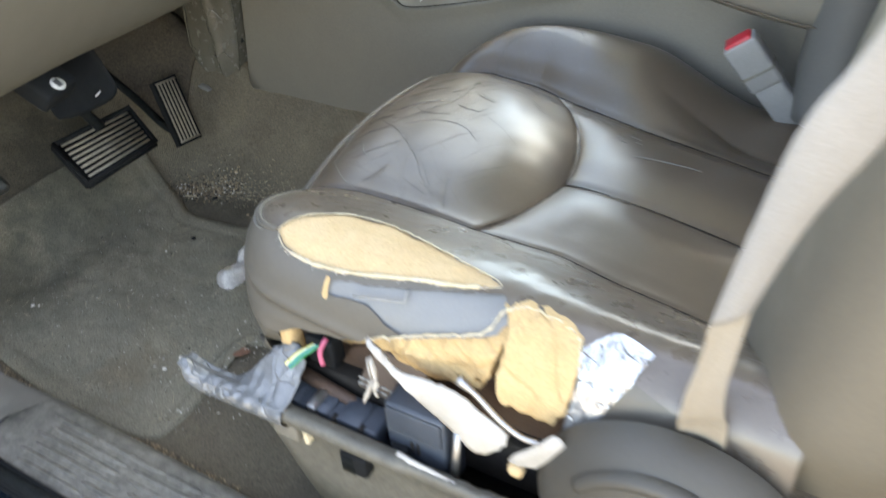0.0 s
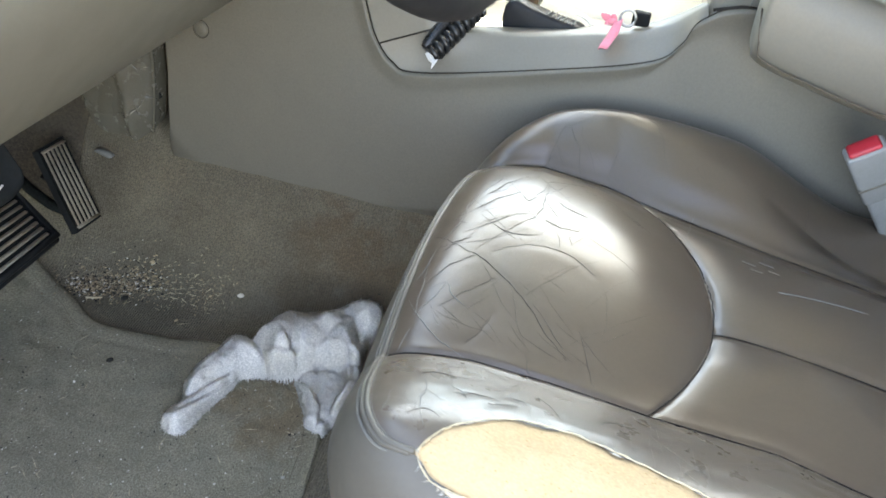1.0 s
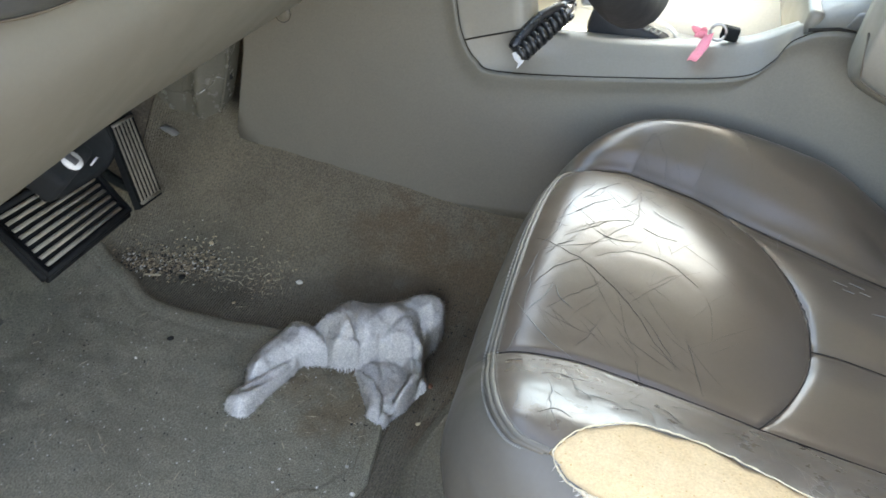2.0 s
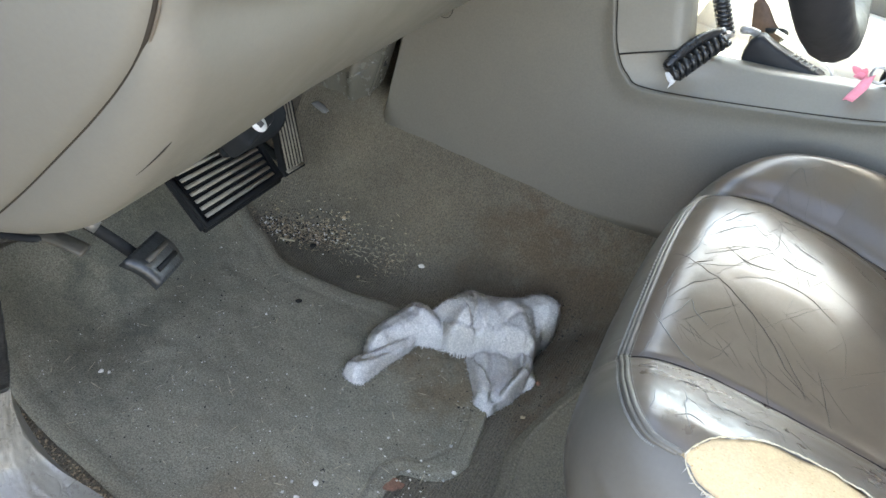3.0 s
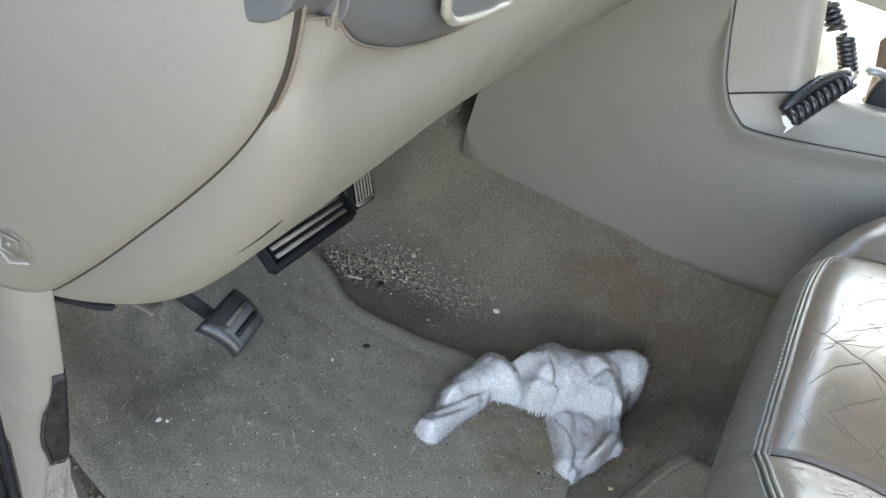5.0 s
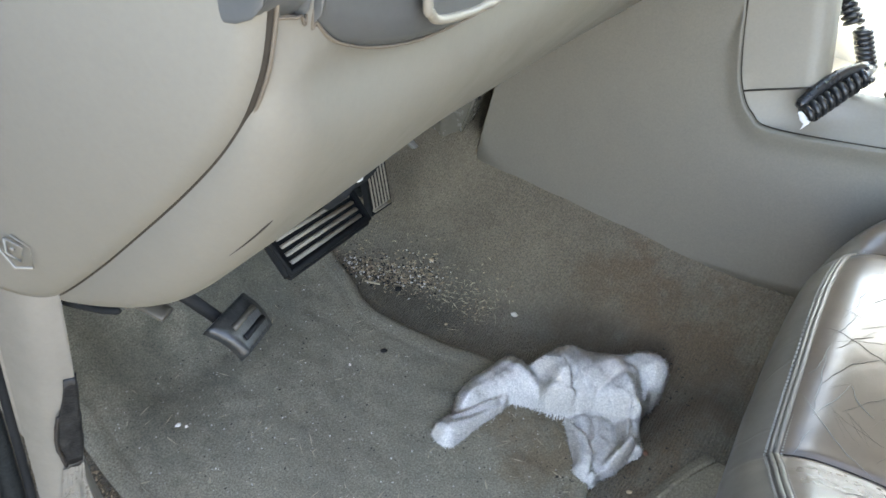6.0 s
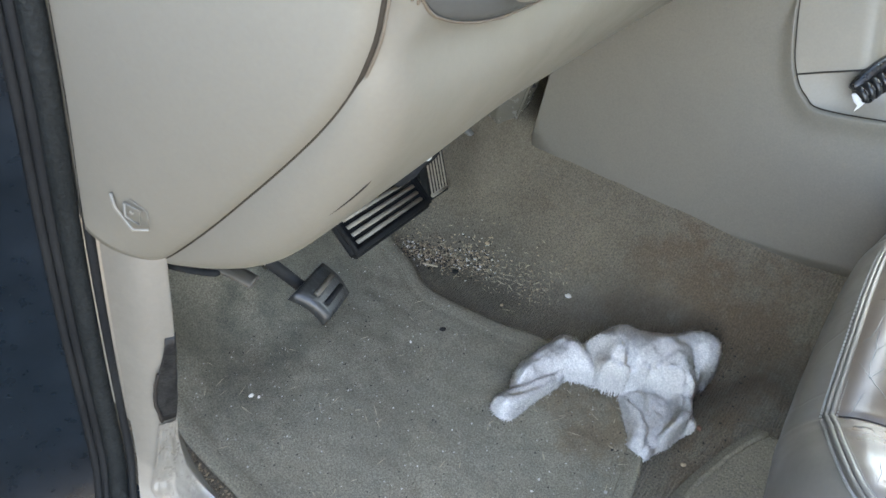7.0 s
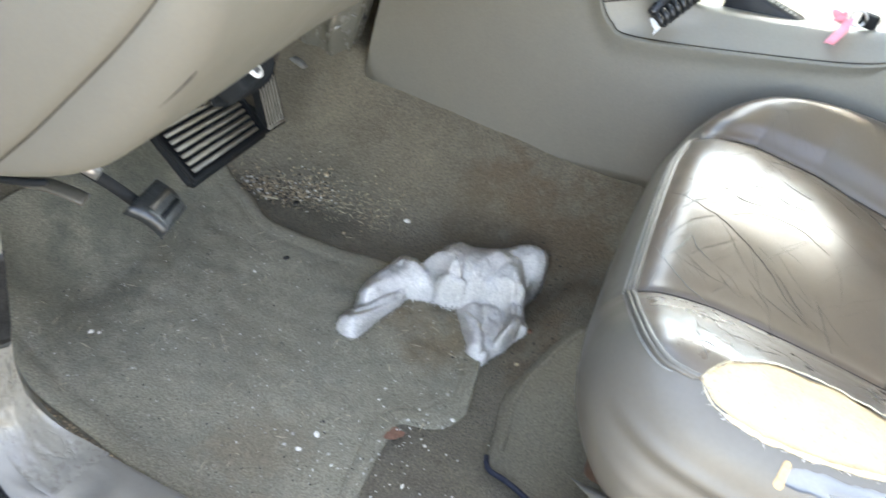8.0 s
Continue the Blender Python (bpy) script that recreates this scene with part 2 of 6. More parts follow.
    "bracket": material("blue_grey_bracket", (.012, .014, .016), .85, (.009, .011, .012), 20, .5, 300, .1, .2, 700, .0005, spec=.2),
    # panel plastic made paler, for light caught on the raised mark
    "emboss": material("lit_emboss_plastic", (.21, .198, .165), .45, None, 30, .5, 400, .05, .1, 700, .0004),
    "film": material("crumpled_pale_film", (.165, .154, .130), .30, (.13, .12, .10), 40, .5, 300, .08, .2, 200, .001, spec=.5, creases=(40, .06, .0008)),
    "paper": material("white_label", (.75, .75, .74), .7, None, 60, .5, 500, .08, .1, 700, .0004),
    "ink": material("label_bar", (.06, .06, .065), .7, None, 60, .5, 500, .08, .1, 700, .0004),
    "navy": material("navy_car_paint", (.001, .004, .007), .30, (.005, .010, .015), 22, .36, 300, .08, .05, 300, .0003, rough_spread=.08, spec=.22),
    "duct": material("smoky_plastic", (.122, .114, .091), .24, (.088, .082, .066), 18, .6, 300, .1, .3, 200, .0006, spec=.7, creases=(34, .05, .0008)),
    "red": material("red_button", (.55, .030, .045), .35, None, 40, .5, 400, .05, .1, 700, .0003),
    "buckle": material("grey_buckle", (.27, .27, .26), .5, None, 20, .5, 400, .06, .2, 900, .0004),
    "webbing": material("taupe_webbing", (.290, .266, .236), .8, (.25, .23, .204), 14, .5, 600, .10, .5, 900, .0008, weave=330),
    "webbing_back": material("tan_webbing", (.33, .28, .215), .8, (.29, .245, .188), 14, .5, 600, .10, .5, 900, .0008, weave=330),
    "pink": material("pink_ribbon", (.86, .30, .35), .6, (.80, .22, .28), 60, .5, 500, .08, .3, 400, .001),
    # albedo lifted so the sunlit tray and stack burn out to white
    "cream": material("overbright_cream_plastic", (.84, .80, .72), .5, (.78, .73, .65), 9, .5, 350, .05, .2, 900, .0004),
    "stone": material("pale_grit", (.36, .275, .175), .9, (.20, .145, .088), 300, .6, 900, .2, .4, 900, .0005, island=.75),
    "pale_stone": material("white_crumbs", (.66, .63, .56), .9, (.5, .45, .37), 300, .6, 900, .1, .3, 900, .0005, island=.4),
    "straw": material("dry_straw", (.50, .42, .28), .8, None, 300, .5, 900, .2, .2, 900, .0005),
    "dark_bit": material("dark_crumbs", (.018, .016, .013), .9, None, 300, .5, 900, .2, .2, 900, .0005),
    "wire_y": material("yellow_wire", (.72, .62, .12), .45), "wire_g": material("green_wire", (.03, .33, .12), .45),
    "wire_b": material("blue_wire", (.04, .12, .30), .45), "wire_w": material("white_wire", (.7, .7, .68), .45),
    "wire_r": material("pink_wire", (.6, .12, .2), .45),
    "wheel": material("black_wheel_leather", (.010, .011, .013), .55, (.016, .017, .019), 20, .5, 400, .1, .25, 800, .0005, spec=.3),
    # warmed and lightened so its bounce and reflection on the leather look less blue
    "headliner": material("warm_headliner", (.60, .54, .44), .9, None, 6, .5, 400, .06, .3, 600, .001),
    "glass": glass_material("green_tinted_glass", (.80, .92, .97)),
    "ground": material("grey_gravel_ground", (.15, .138, .115), .95, (.12, .11, .09), .7, .5, 30, .25, .6, 40, .02),
}


# ---- helpers for building ----
def finish(ob, smooth=True):
    if smooth:
        ob.data.shade_smooth()
    return ob


def part(name, bm, mat, parent, label="", smooth=True):
    """Links a bmesh, in world metres, as one mesh object under a thing or a part."""
    bmesh.ops.recalc_face_normals(bm, faces=bm.faces)
    me = bpy.data.meshes.new(name)
    bm.to_mesh(me)
    bm.free()
    me.materials.append(M[mat])
    ob = new(name, me)
    if parent is not None:
        ob.parent = parent
        if parent.type == "EMPTY":
            ob.matrix_parent_inverse = parent.matrix_basis.inverted()
    if label:
        ob["label"] = label
    return finish(ob, smooth)


def thing(name, base, label, category, group="", kind=""):
    ob = new(name)
    ob.empty_display_size = 0.02
    ob.matrix_basis = Matrix.Translation(base)
    return tagged(ob, label, category, group, kind)


def grid(rows, closed=False, bm=None):
    bm = bm or bmesh.new()
    vs = [[bm.verts.new(p) for p in row] for row in rows]
    for a, b in zip(vs, vs[1:]):
        n = len(a)
        for i in range(n if closed else n - 1):
            k = (i + 1) % n
            bm.faces.new((a[i], a[k], b[k], b[i]))
    return bm


def slab(rows, depth):
    """A sheet of the given thickness: rows of points, and the same points moved by depth (a vector), with rims."""
    d = Vector(depth)
    ring = [[*r, *[Vector(p) + d for p in reversed(r)]] for r in rows]
    bm = grid(ring, closed=True)
    bm.verts.ensure_lookup_table()
    n = len(ring[0])
    half = n // 2
    for start in (0, (len(ring) - 1) * n):
        for i in range(half - 1):
            bm.faces.new([bm.verts[start + k] for k in (i, i + 1, n - 2 - i, n - 1 - i)])
    return bm


def rbox(a, b, r=0.004, segs=3, m=None, bm=None, taper=None):
    new_bm = bmesh.new()
    bmesh.ops.create_cube(new_bm, size=1)
    for v in new_bm.verts:
        v.co = Vector([(a[i] + b[i]) / 2 + (b[i] - a[i]) * v.co[i] for i in range(3)])
        if taper and v.co.z > (a[2] + b[2]) / 2:
            c = Vector(((a[0] + b[0]) / 2, (a[1] + b[1]) / 2, v.co.z))
            v.co = c + (v.co - c) * taper
    if r:
        bmesh.ops.bevel(new_bm, geom=new_bm.edges[:], offset=r, segments=segs, profile=0.5, affect="EDGES")
    if m is not None:
        bmesh.ops.transform(new_bm, matrix=m, verts=new_bm.verts)
    if bm is None:
        return new_bm
    me = bpy.data.meshes.new("tmp")
    new_bm.to_mesh(me)
    new_bm.free()
    bm.from_mesh(me)
    bpy.data.meshes.remove(me)
    return bm


def tube(pts, r, n=8, bm=None, flat=1.0, cap=True):
    """A round (or flattened) tube along points; r is a number or one radius for each point."""
    bm = bm or bmesh.new()
    pts = [Vector(p) for p in pts]
    rs = r if isinstance(r, (list, tuple)) else [r] * len(pts)
    up = Vector((0.13, 0.21, 0.97)).normalized()
    rows = []
    for i, p in enumerate(pts):
        d = (pts[min(i + 1, len(pts) - 1)] - pts[max(i - 1, 0)]).normalized()
        side = d.cross(up)
        if side.length < 0.05:
            side = d.cross(Vector((1, 0, 0)))
        side.normalize()
        top = side.cross(d)
        rows.append([bm.verts.new(p + rs[i] * (math.cos(a) * side + flat * math.sin(a) * top)) for a in (2 * math.pi * k / n for k in range(n))])
    for a, b in zip(rows, rows[1:]):
        for i in range(n):
            bm.faces.new((a[i], a[(i + 1) % n], b[(i + 1) % n], b[i]))
    if cap:
        bm.faces.new(rows[0][::-1])
        bm.faces.new(rows[-1])
    return bm


def prism(outline, depth, r=0.0, segs=2):
    """A plate from a closed outline of points, thickened by the vector depth, edges bevelled by r."""
    bm = bmesh.new()
    vs = [bm.verts.new(p) for p in outline]
    f = bm.faces.new(vs)
    ext = bmesh.ops.extrude_face_region(bm, geom=[f])
    bmesh.ops.translate(bm, vec=Vector(depth), verts=[g for g in ext["geom"] if isinstance(g, bmesh.types.BMVert)])
    if r:
        bmesh.ops.recalc_face_normals(bm, faces=bm.faces)
        sharp = [e for e in bm.edges if len(e.link_faces) == 2 and e.calc_face_angle(0) > 0.6]
        bmesh.ops.bevel(bm, geom=sharp, offset=r, segments=segs, profile=0.5, affect="EDGES")
    return bm


def inside(x, y, poly):
    hit = False
    for (x0, y0), (x1, y1) in zip(poly, poly[1:] + poly[:1]):
        if (y0 > y) != (y1 > y) and x < x0 + (y - y0) / (y1 - y0) * (x1 - x0):
            hit = not hit
    return hit


def to_line(x, y, line, closed=False):
    best = (1e9, 0, 0)
    for (x0, y0), (x1, y1) in zip(line, line[1:] + (line[:1] if closed else [])):
        dx, dy = x1 - x0, y1 - y0
        t = max(0.0, min(1.0, ((x - x0) * dx + (y - y0) * dy) / (dx * dx + dy * dy + 1e-12)))
        px, py = x0 + t * dx, y0 + t * dy
        d = math.hypot(x - px, y - py)
        if d < best[0]:
            best = (d, px, py)
    return best


def smooth01(a, b, x):
    t = max(0.0, min(1.0, (x - a) / (b - a)))
    return t * t * (3 - 2 * t)


def rough_noise(x, y, z, scale):
    return noise.noise(Vector((x, y, z)) * scale)


def catmull(pts, n):
    """n points along a smooth curve through pts."""
    out = []
    m = len(pts) - 1
    for k in range(n):
        u = k / (n - 1) * m
        i = min(int(u), m - 1)
        f = u - i
        p0, p1, p2, p3 = pts[max(i - 1, 0)], pts[i], pts[i + 1], pts[min(i + 2, m)]
        out.append(tuple(0.5 * (2 * b + (c - a) * f + (2 * a - 5 * b + 4 * c - d) * f * f + (3 * b - a - 3 * c + d) * f ** 3)
                         for a, b, c, d in zip(p0, p1, p2, p3)))
    return out


def lerp_table(x, table):
    for (x0, y0), (x1, y1) in zip(table, table[1:]):
        if x <= x1:
            return y0 + (y1 - y0) * max(0.0, (x - x0) / (x1 - x0))
    return table[-1][1]


# seat cushion: profile across (y, z), from the outer skirt over both bolsters to the console side
SEAT_ACROSS = [(.060, .205), (.042, .235), (.035, .275), (.043, .315), (.064, .340), (.092, .350), (.125, .341), (.158, .325),
               (.182, .3135), (.215, .316), (.27, .322), (.335, .324), (.40, .322), (.455, .316), (.488, .307), (.515, .325),
               (.545, .340), (.570, .344), (.590, .331), (.600, .300), (.600, .26), (.596, .205)]
SEAT_NOSE = [(.028, 0), (.012, .15), (.003, .32), (0, .48), (.003, .64), (.010, .78), (.020, .885), (.030, .945), (.042, .982), (.06, .998), (.08, 1.0)]
SEAM_OUT = [(.15, .182), (.18, .187), (.24, .197), (.30, .196), (.38, .190), (.47, .187), (.53, .172), (.61, .159), (.72, .15)]
SEAM_IN = [(.15, .484), (.18, .488), (.24, .506), (.31, .495), (.37, .472), (.47, .442), (.60, .411), (.72, .39)]


def seat_nose(y):
    """Where the cushion's front stands at y, and how long its rounded nose is there."""
    xf = 0.150
    c = min(1.0, max(0.0, (0.13 - y) / 0.10, (y - 0.44) / 0.17))
    xf += 0.085 * (1 - math.sqrt(max(0.0, 1 - c * c))) + 0.22 * (y - 0.33) ** 2
    t = max(0.0, min(1.0, (y - 0.485) / 0.09))
    return xf, 1 + 0.9 * t * t * (3 - 2 * t)


def seat_point(s, x_along, nose):
    """A point of the cushion: s across (0 outer to 1 inner), either up the nose (nose 0..1) or x_along behind it."""
    u = s * (len(SEAT_ACROSS) - 1)
    y, z = catmull_at(SEAT_ACROSS, u)
    xf, k = seat_nose(y)
    if nose is not None:
        fx, fz = catmull_at(SEAT_NOSE, nose * (len(SEAT_NOSE) - 1))
        x = xf + fx * k
    else:
        fz = 1.0
        x = xf + 0.08 * k + (0.70 - xf - 0.08 * k) * x_along
    yo, yi = lerp_table(x, SEAM_OUT), lerp_table(x, SEAM_IN)
    ref = [(.0, .0), (.035, .035), (.182, yo), (.488, yi), (.60, .60), (.7, .7)]
    y2 = lerp_table(y, ref)
    zz = z
    if yo < y2 < yi:
        mid = (y2 - yo) / (yi - yo)
        arch = math.sin(math.pi * mid)
        xa = 0.424 - 0.050 * ((y2 - 0.315) / 0.13) ** 2
        d = x - xa
        if d < 0:
            zz += arch ** 0.95 * (-0.019 + 0.027 * (0.5 - 0.5 * math.exp(-(d / 0.055) ** 2) + 0.5 * (1 - math.exp(d / 0.025))))
        else:
            zz += arch ** 0.6 * (-0.019 + 0.011 * (1 - math.exp(-d / 0.03)))
            ym = 0.307 - 0.21 * (x - 0.424)
            zz += 0.005 * arch * (1 - math.exp(-((y2 - ym) / 0.03) ** 2))
            zz -= 0.003 * math.exp(-((y2 - ym) / 0.004) ** 2)
        zz -= 0.001 * math.exp(-(d / 0.003) ** 2)
    zz -= 0.0026 * (math.exp(-((y2 - yo) / 0.0034) ** 2) + math.exp(-((y2 - yi) / 0.0034) ** 2))
    inner = max(0.0, min(1.0, (y2 - yi) / 0.06)) * min(1.0, max(0.0, (z - 0.205) / 0.12))
    fall = max(0.0, min(1.0, (x - 0.42) / 0.16))
    zz += inner * (0.012 * math.exp(-((x - 0.345) / 0.11) ** 2) - 0.048 * fall * fall * (3 - 2 * fall))
    zz -= 0.10 * max(0.0, x - 0.52) ** 2 * (2.0 if 0.1 < y2 < 0.53 else 1.0)
    return (x, y2, 0.205 + (zz - 0.205) * fz)


def catmull_at(pts, u):
    m = len(pts) - 1
    i = max(0, min(int(u), m - 1))
    f = u - i
    p0, p1, p2, p3 = pts[max(i - 1, 0)], pts[i], pts[i + 1], pts[min(i + 2, m)]
    return tuple(0.5 * (2 * b + (c - a) * f + (2 * a - 5 * b + 4 * c - d) * f * f + (3 * b - a - 3 * c + d) * f ** 3)
                 for a, b, c, d in zip(p0, p1, p2, p3))


# ---- ground, floor pan and body shell ----
def floor_height(x, y):
    z = -0.012
    z += 0.185 * smooth01(0.45, 0.62, y)
    z += 0.085 * smooth01(0.05, 0.15, x) * smooth01(0.22, 0.40, y) * (1 - 0.95 * smooth01(0.44, 0.56, y))
    t = max(0.0, -0.37 - x)
    z += 0.75 * (math.sqrt(t * t + 0.0009) - 0.03) if t > 0 else 0
    z += 0.03 * smooth01(-0.30, -0.42, x) * smooth01(0.16, 0.04, y)
    return z + 0.0025 * rough_noise(x, y, 0, 14) + 0.0012 * rough_noise(x, y, 0.4, 55)


def build_floor():
    rows = [[(x, y, floor_height(x, y)) for y in (-0.05 + 1.25 * j / 130 for j in range(131))] for x in (-0.95 + 1.85 * i / 190 for i in range(191))]
    tagged(part("floor", grid(rows), "carpet", None), "worn olive grey moulded carpet with brown stains", "carpet", kind="structure")
    bm = grid([[(x, y, -0.45) for y in (-600, -8, -2, 0, 2, 8, 600)] for x in (-600, -8, -2, 0, 2, 8, 600)])
    tagged(part("ground", bm, "ground", None), "pale grey gravel ground outside the car", "ground", kind="structure")
    under = rbox((-1.0, -0.13, -0.16), (1.9, 1.62, -0.06), 0.02)
    tagged(part("floor_pan", under, "navy", None), "dark painted steel floor pan under the carpet", "floor pan", kind="structure")


def build_shell():
    """Roof, windscreen frame, passenger side and rear of the cabin, all out of sight or seen against the light."""
    # unseen roof; front edge brought forward to keep sun off dash and sill
    roof = slab([[(x, y, 1.19 + 0.03 * math.sin((y - 0.05) * 2.1)) for y in (0.13 + 1.39 * j / 12 for j in range(13))] for x in (0.0 + 1.90 * i / 10 for i in range(11))], (0, 0, 0.04))
    tagged(part("ceiling", roof, "headliner", None), "unseen pale fabric headliner, set to block sun and warm reflections", "ceiling", kind="structure")
    bm = rbox((-0.98, 1.50, -0.1), (1.9, 1.58, 0.56), 0.02)
    rbox((1.05, 1.50, 0.55), (1.16, 1.56, 1.18), 0.01, bm=bm)
    tagged(part("wall_passenger_side", bm, "console", None), "grey passenger door below its window", "door", kind="structure")
    bm = rbox((-1.05, -0.1, -0.1), (-0.97, 1.58, 0.80), 0.02)
    tagged(part("wall_front", bm, "dash_dark", None), "dark firewall behind the dashboard", "firewall", kind="structure")
    bm = rbox((1.85, -0.1, -0.1), (1.92, 1.58, 0.7), 0.02)
    tagged(part("wall_rear", bm, "console", None), "grey rear wall of the cabin", "wall", kind="structure")
    pillar = rbox((0.92, -0.12, -0.08), (1.06, 0.0, 1.18), 0.02)
    tagged(part("wall_pillar", pillar, "kick", None), "pale grey trim of the pillar behind the seat", "pillar", kind="structure")
    for y in (-0.06, 1.50):
        bm = tube([(-0.95, y, 0.78), (-0.4, y + (0.05 if y < 0 else -0.03), 0.99), (0.19, y + (0.14 if y < 0 else -0.06), 1.20)], 0.035, 10)
        tagged(part("windscreen_pillar", bm, "kick", None), "slim grey windscreen pillar beside the glass", "pillar", kind="structure")


def build_glass():
    rows = [[(-.95 + 1.13 * t, -.04 + 1.52 * k / 12, .80 + .39 * t + .012 * math.sin(math.pi * k / 12)) for k in range(13)] for t in (m / 6 for m in range(7))]
    tagged(part("window_front", slab(rows, (-.001, 0, .004)), "glass", None), "green tinted windscreen glass", "windscreen", kind="structure")
    rows = [[(x, 1.535 - .02 * k / 4, .55 + .62 * k / 4) for k in range(5)] for x in (-.42 + 1.48 * m / 8 for m in range(9))]
    tagged(part("window_side", slab(rows, (0, .004, 0)), "glass", None), "green tinted glass of the passenger door", "window", kind="structure")


# ---- door opening: pillar, rubber seal, kick panel and sill ----
SEAL_LINE = [(-.258, -.091, .80), (-.260, -.089, .60), (-.264, -.089, .50), (-.274, -.089, .40), (-.279, -.090, .30), (-.281, -.091, .20), (-.278, -.094, .145),
             (-.266, -.106, .10), (-.236, -.120, .074), (-.19, -.127, .059), (-.12, -.130, .052), (0, -.132, .050), (.25, -.132, .049), (.62, -.132, .05), (.90, -.128, .06)]
KICK_EDGE = [(-.231, -.058, .384), (-.236, -.057, .30), (-.247, -.055, .22), (-.254, -.055, .16), (-.250, -.052, .115), (-.230, -.046, .083), (-.190, -.038, .062),
             (-.13, -.033, .053), (-.04, -.029, .048), (.1, -.026, .046), (.3, -.026, .046), (.6, -.026, .047), (.90, -.026, .05)]


def near_height(line, z):
    """The first point of a line that falls past the height z."""
    for a, c in zip(line, line[1:]):
        if a[2] >= z >= c[2]:
            return Vector(a).lerp(Vector(c), (a[2] - z) / max(1e-6, a[2] - c[2]))
    return Vector(line[0])


def build_door_opening():
    # painted body pillar outside the seal
    rows = []
    for x, y, z in catmull(SEAL_LINE, 50):
        rows.append([(x - .004, y + .004, z), (x - .016, y - .014, z - .002), (x - .034, y - .040, z - .008), (x - .046, y - .080, z - .012), (x - .075, y - .095, z - .05), (x - .085, y - .20, z - .07)])
    jamb = thing("door_pillar", (-.32, -.15, 0), "scratched dark navy painted door pillar beside the seal", "door pillar")
    part("pillar_skin", grid(rows), "navy", jamb)
    # rubber seal of three lips
    seal = thing("door_seal", (-.27, -.09, .05), "dusty black rubber door seal with ribbed lips", "door seal")
    line = catmull(SEAL_LINE, 90)
    part("bulb", tube([(x - .0035, y - .0035, z) for x, y, z in line], .0080, 10, flat=.9), "rubber_worn", seal)
    part("inner_lip", tube([(x + .003, y + .0055, z + .001) for x, y, z in line], .0034, 6), "rubber", seal)
    part("middle_groove", tube([(x - .0105, y - .0100, z - .001) for x, y, z in line], .0040, 6), "rubber", seal)
    part("outer_lip", tube([(x - .0155, y - .0145, z - .003) for x, y, z in line], .0036, 6), "rubber", seal)
    # cowl side trim and its inner wall
    kick = thing("kick_panel", (-.26, -.06, .05), "scuffed pale grey plastic kick panel below the dashboard end", "trim panel")
    edge = catmull(KICK_EDGE, 110)
    outer = catmull([(x + .005, y + .010, z + .0) for x, y, z in SEAL_LINE[3:]], 110)
    rows = []
    for k, (e, o) in enumerate(zip(edge, outer)):
        if e[0] > -0.10 and k > 48:
            break
        low = smooth01(.17, .07, e[2])
        row = []
        for m in range(25):
            t = m / 24
            p = Vector(o).lerp(Vector(e), t)
            bow = math.sin(math.pi * t) * .006
            # dented and rubbed towards the foot
            ridge = 1 - abs(rough_noise(p.x * .8 + p.z * .5, p.y, p.z * .5, 26)) * 2
            bow += smooth01(.20, .10, p.z) * math.sin(math.pi * t) * (.0030 * max(0, ridge - .55) / .45 + .0012 * rough_noise(p.x, p.y, p.z, 60))
            p += Vector((bow * (1 - low), -bow * .6, bow * low))
            row.append(p)
        e = Vector(e)
        wall = Vector((-.035, .020, 0)) * (1 - low) + Vector((.0, .008, -.018)) * low
        row += [e + wall * .18, e + wall * .5, e + wall, e + wall + Vector((-.25, .012, 0)) * (1 - low) + Vector((0, .004, -.06)) * low]
        rows.append(row)
    part("cover", grid(rows), "kick", kick)
    patch = []
    for k in range(15):
        z = .192 + .100 * k / 14
        e, o = near_height(edge, z), near_height(outer, z)
        start = .58 + .25 * smooth01(.225, .292, z) + .10 * smooth01(.215, .192, z)
        row = []
        for m in range(8):
            t = start + (1.02 - start) * m / 7
            p = o.lerp(e, t)
            lump = .0012 + .0042 * abs(rough_noise(p.x, p.y, z, 70))
            row.append(p + Vector((math.sin(math.pi * min(1, t)) * .006 + .6 * lump, -math.sin(math.pi * min(1, t)) * .0036 - .8 * lump, 0)))
        patch.append(row)
    part("bracket", slab(patch, (-.004, .004, 0)), "broken", kick, "exposed black plastic bracket in the broken panel edge")
    line = [r[0] + Vector((.0004, -.0006, 0)) for r in patch[:10]]
    part("gap", tube(line, .0015, 6), "groove", kick)
    film = []
    for k in range(34):
        z = .060 + .128 * k / 33
        e, o = near_height(edge, z), near_height(outer, z)
        start = .30 + .28 * smooth01(.10, .188, z) + .05 * rough_noise(z, 0, 0, 60)
        row = []
        for m in range(22):
            t = start + (1.03 - start) * m / 21
            p = o.lerp(e, t)
            ridge = 1 - abs(rough_noise(p.x * .6 + z * .7, t * .06, z * .5, 40)) * 2
            lump = .0016 + .0032 * max(0, ridge - .35) + .0010 * rough_noise(p.x, t, z, 90)
            bow = math.sin(math.pi * min(1, t)) * .006
            low = smooth01(.17, .07, z)
            row.append(p + Vector(((bow + lump) * (1 - low), -(bow * .6 + lump), (bow + lump) * low)))
        film.append(row)
    part("loose_film", grid(film), "film", kick, "crumpled glossy plastic film over the panel foot")
    # sill plate with long ribs
    sill = thing("sill_plate", (0.3, -.08, .03), "dirty grey ribbed plastic door sill plate", "sill plate")
    rows = []
    for i in range(60):
        x = -.125 + 1.02 * i / 59
        z = .051 - .003 * smooth01(-.1, .1, x)
        wob = .0006 * rough_noise(x, 0, 0, 30)
